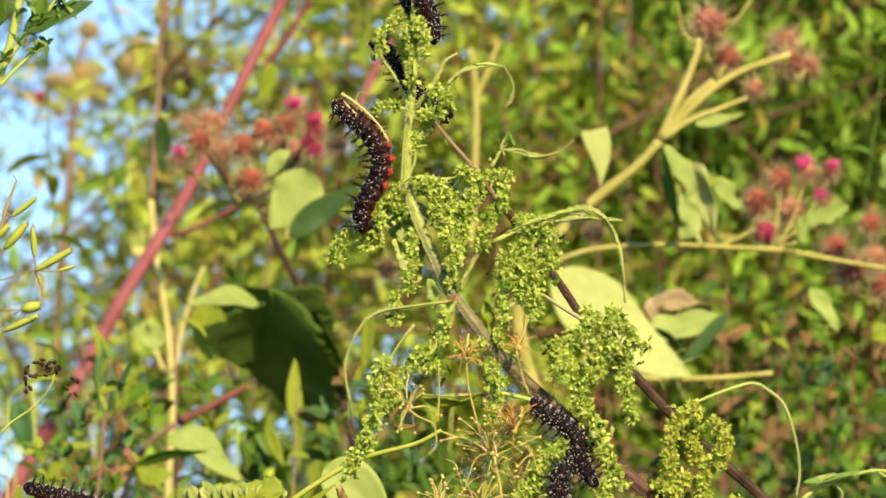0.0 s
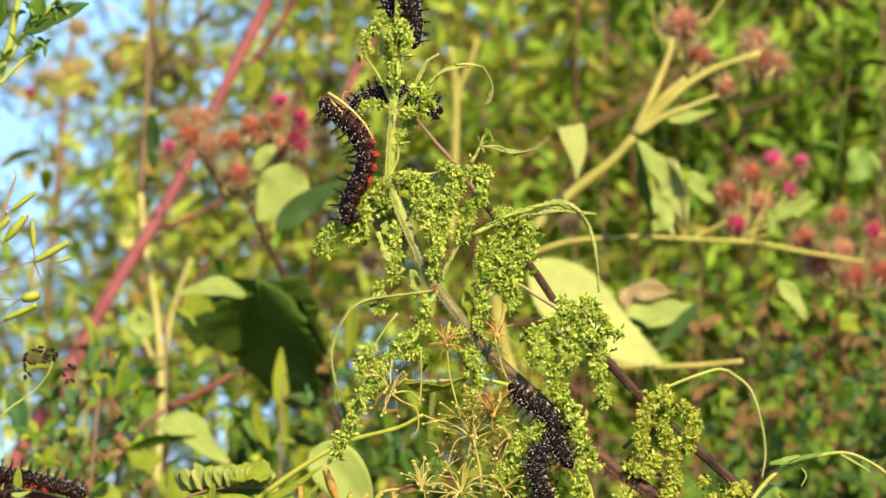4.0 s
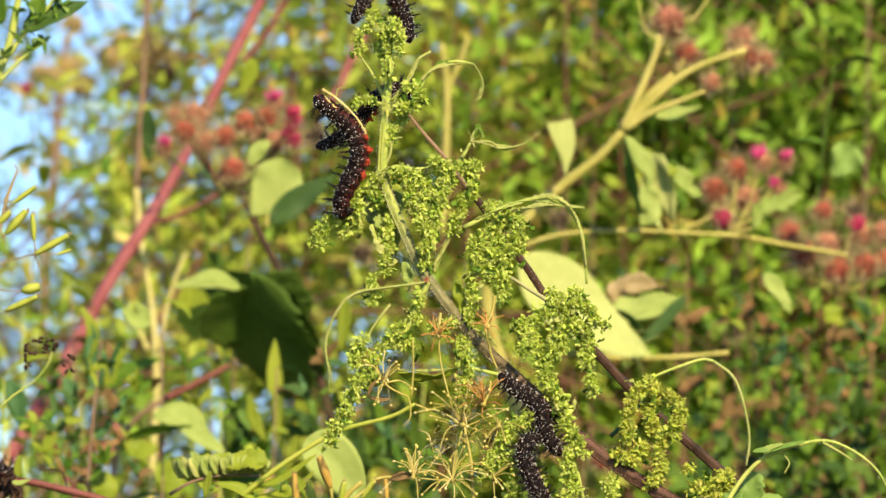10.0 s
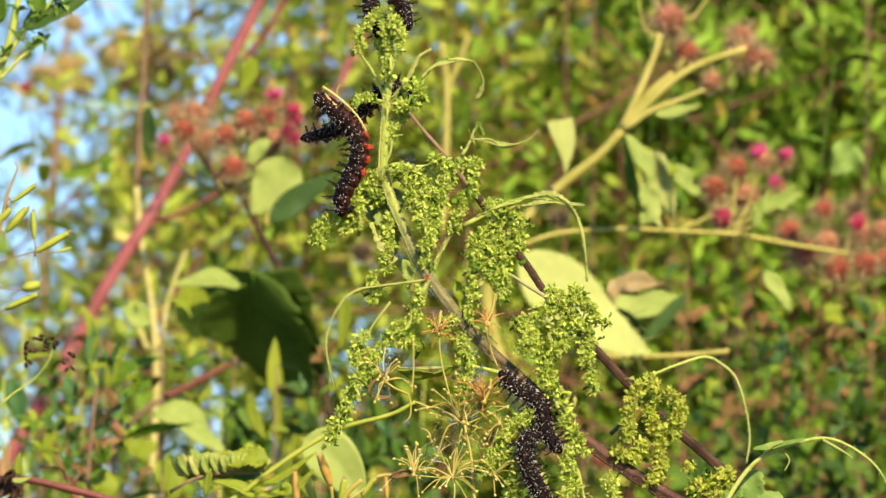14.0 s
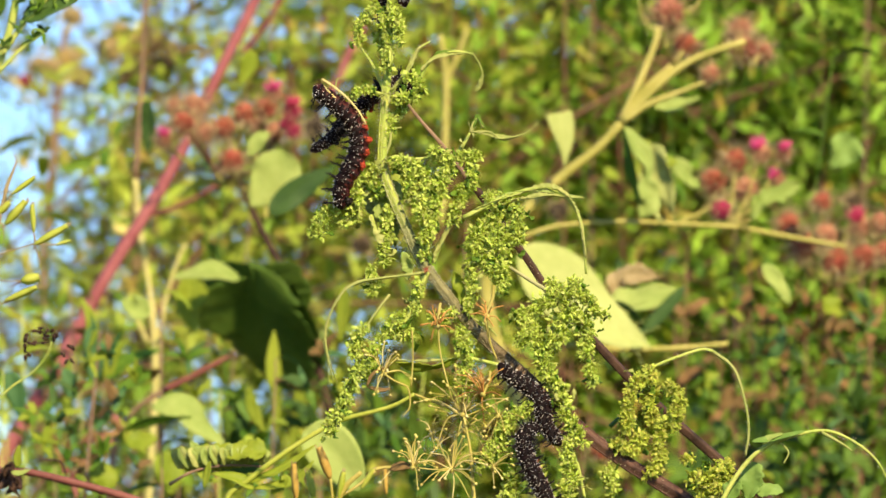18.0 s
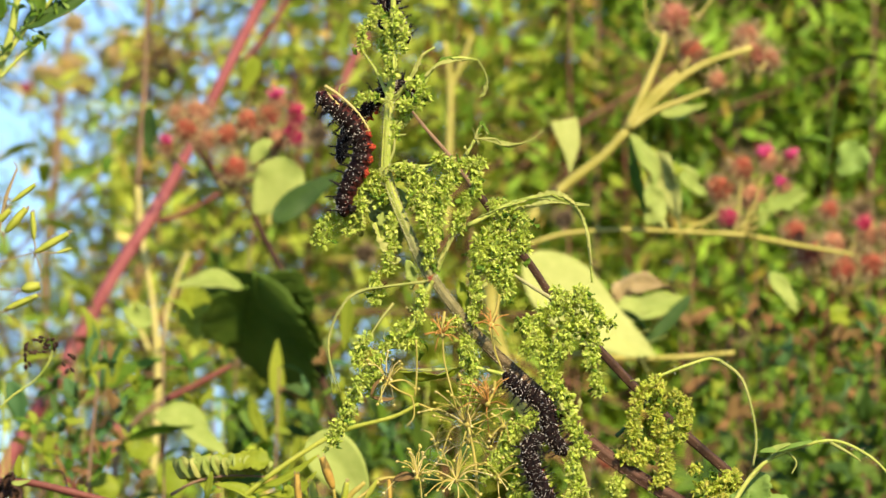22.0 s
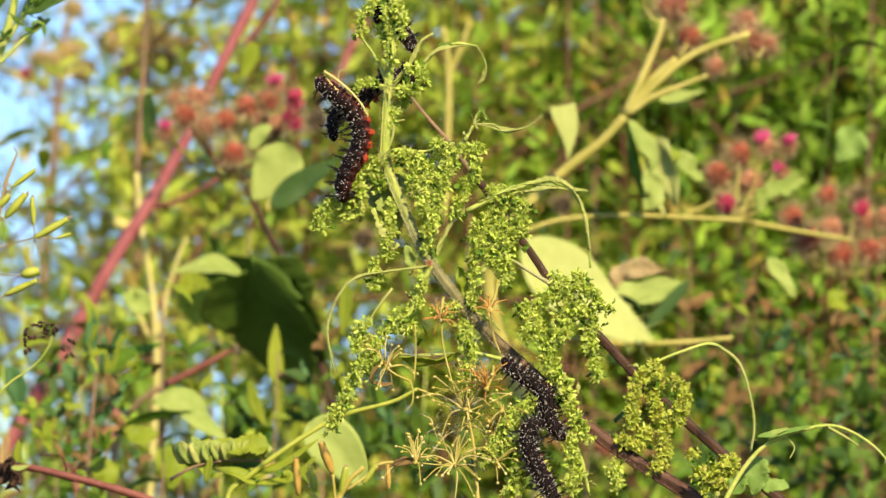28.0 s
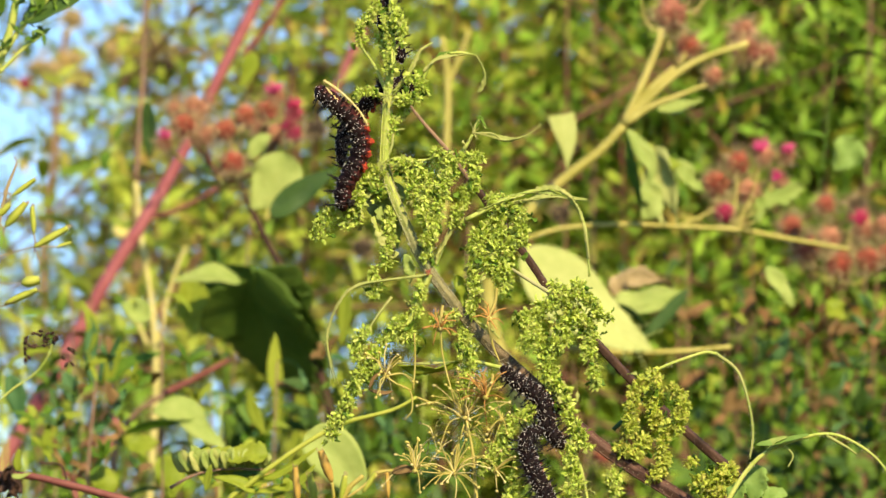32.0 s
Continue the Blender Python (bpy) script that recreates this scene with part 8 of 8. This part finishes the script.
D_ROWS.append((24, [(-0.0185, -0.013, 1.3605), (-0.0176, -0.0132, 1.3659), (-0.017, -0.0134, 1.3719), (-0.0161, -0.0136, 1.3781), (-0.0155, -0.0138, 1.3853), (-0.0153, -0.014, 1.3928)]))
D_ROWS.append((28, [(-0.0181, -0.013, 1.3653), (-0.0169, -0.0132, 1.3704), (-0.0163, -0.0134, 1.3762), (-0.0157, -0.0136, 1.3824), (-0.0151, -0.0138, 1.3893), (-0.0148, -0.014, 1.3965)]))
D_ROWS.append((32, [(-0.0167, -0.013, 1.3657), (-0.0161, -0.0132, 1.371), (-0.0158, -0.0134, 1.3768), (-0.0152, -0.0136, 1.3831), (-0.0149, -0.0138, 1.3903), (-0.0146, -0.014, 1.3978)]))
CAT_HANG = caterpillar(D_ROWS[0][1], (-0.8, -0.7, 0.1), "black spiny caterpillar swinging from the nettle tip")
for i, ring in enumerate(CAT_HANG[1]):
    ring.scale = (1, 0.72 + 0.02 * i, 0.72 + 0.02 * i)
G_ROWS = []
G_ROWS.append((0, [(-0.1219, 0.1898, 1.2697), (-0.1157, 0.1899, 1.2678), (-0.1087, 0.19, 1.266), (-0.1018, 0.19, 1.2641), (-0.0941, 0.1901, 1.2625), (-0.0872, 0.1902, 1.261)]))
G_ROWS.append((2, [(-0.1275, 0.1899, 1.2693), (-0.1209, 0.1899, 1.2681), (-0.1137, 0.19, 1.2658), (-0.1074, 0.19, 1.264), (-0.1011, 0.1901, 1.262), (-0.0932, 0.1902, 1.2605)]))
G_ROWS.append((3, [(-0.1313, 0.1899, 1.2685), (-0.124, 0.1899, 1.2679), (-0.1169, 0.19, 1.2659), (-0.1105, 0.19, 1.264), (-0.1048, 0.1901, 1.2625), (-0.0992, 0.1901, 1.2608)]))
G_ROWS.append((5.5, [(-0.1467, 0.19, 1.267), (-0.1394, 0.19, 1.2683), (-0.1322, 0.19, 1.269), (-0.1249, 0.19, 1.2686), (-0.1176, 0.19, 1.267), (-0.1108, 0.1901, 1.2638)]))
G_ROWS.append((6, [(-0.1483, 0.19, 1.267), (-0.1412, 0.19, 1.2683), (-0.1337, 0.1899, 1.2691), (-0.1264, 0.19, 1.2689), (-0.1192, 0.19, 1.2673), (-0.1121, 0.1901, 1.264)]))
G_ROWS.append((7, [(-0.1518, 0.1901, 1.2655), (-0.1449, 0.19, 1.2668), (-0.1374, 0.19, 1.2678), (-0.1303, 0.19, 1.2684), (-0.1228, 0.19, 1.2681), (-0.116, 0.1901, 1.2655)]))
G_ROWS.append((8, [(-0.1541, 0.19, 1.2646), (-0.1471, 0.19, 1.2659), (-0.1399, 0.19, 1.2669), (-0.1327, 0.19, 1.2676), (-0.1249, 0.19, 1.2676), (-0.1179, 0.19, 1.265)]))
G_ROWS.append((9, [(-0.1585, 0.1901, 1.2638), (-0.1516, 0.19, 1.2651), (-0.1444, 0.19, 1.266), (-0.1372, 0.19, 1.2667), (-0.1296, 0.19, 1.2667), (-0.1223, 0.19, 1.2651)]))
G_ROWS.append((11, [(-0.1626, 0.1901, 1.263), (-0.1556, 0.19, 1.2643), (-0.1483, 0.19, 1.2649), (-0.1411, 0.19, 1.2656), (-0.1335, 0.19, 1.2659), (-0.1263, 0.19, 1.2646)]))
G_ROWS.append((13, [(-0.1685, 0.19, 1.2623), (-0.1615, 0.19, 1.2636), (-0.1543, 0.19, 1.2642), (-0.147, 0.19, 1.2646), (-0.1395, 0.19, 1.2646), (-0.1319, 0.19, 1.2636)]))
G_ROWS.append((32, [(-0.1747, 0.19, 1.2612), (-0.1678, 0.19, 1.2625), (-0.1606, 0.19, 1.2632), (-0.1534, 0.19, 1.2635), (-0.1459, 0.19, 1.2635), (-0.1384, 0.19, 1.2625)]))
CAT_AWAY = caterpillar(G_ROWS[0][1], (0, -0.15, 1), "black spiny caterpillar crawling away along a reddish stalk")


def motions():
    """Crawling: every ring of a moving caterpillar follows its line."""
    for (t, rings, at, back), rows in ((CAT_BACK, B_ROWS), (CAT_TOP, C_ROWS), (CAT_HANG, D_ROWS), (CAT_AWAY, G_ROWS)):
        tracks = [[] for _ in rings]
        for when, pts in rows:
            for k, m in enumerate(ring_poses(pts, back)):
                m.translation -= at
                tracks[k].append((when, m))
        if rows[-1][0] < 32:
            for k in tracks:
                k.append((32, k[-1][1]))
        for ring, keys in zip(rings, tracks):
            walk(ring, keys)


motions()
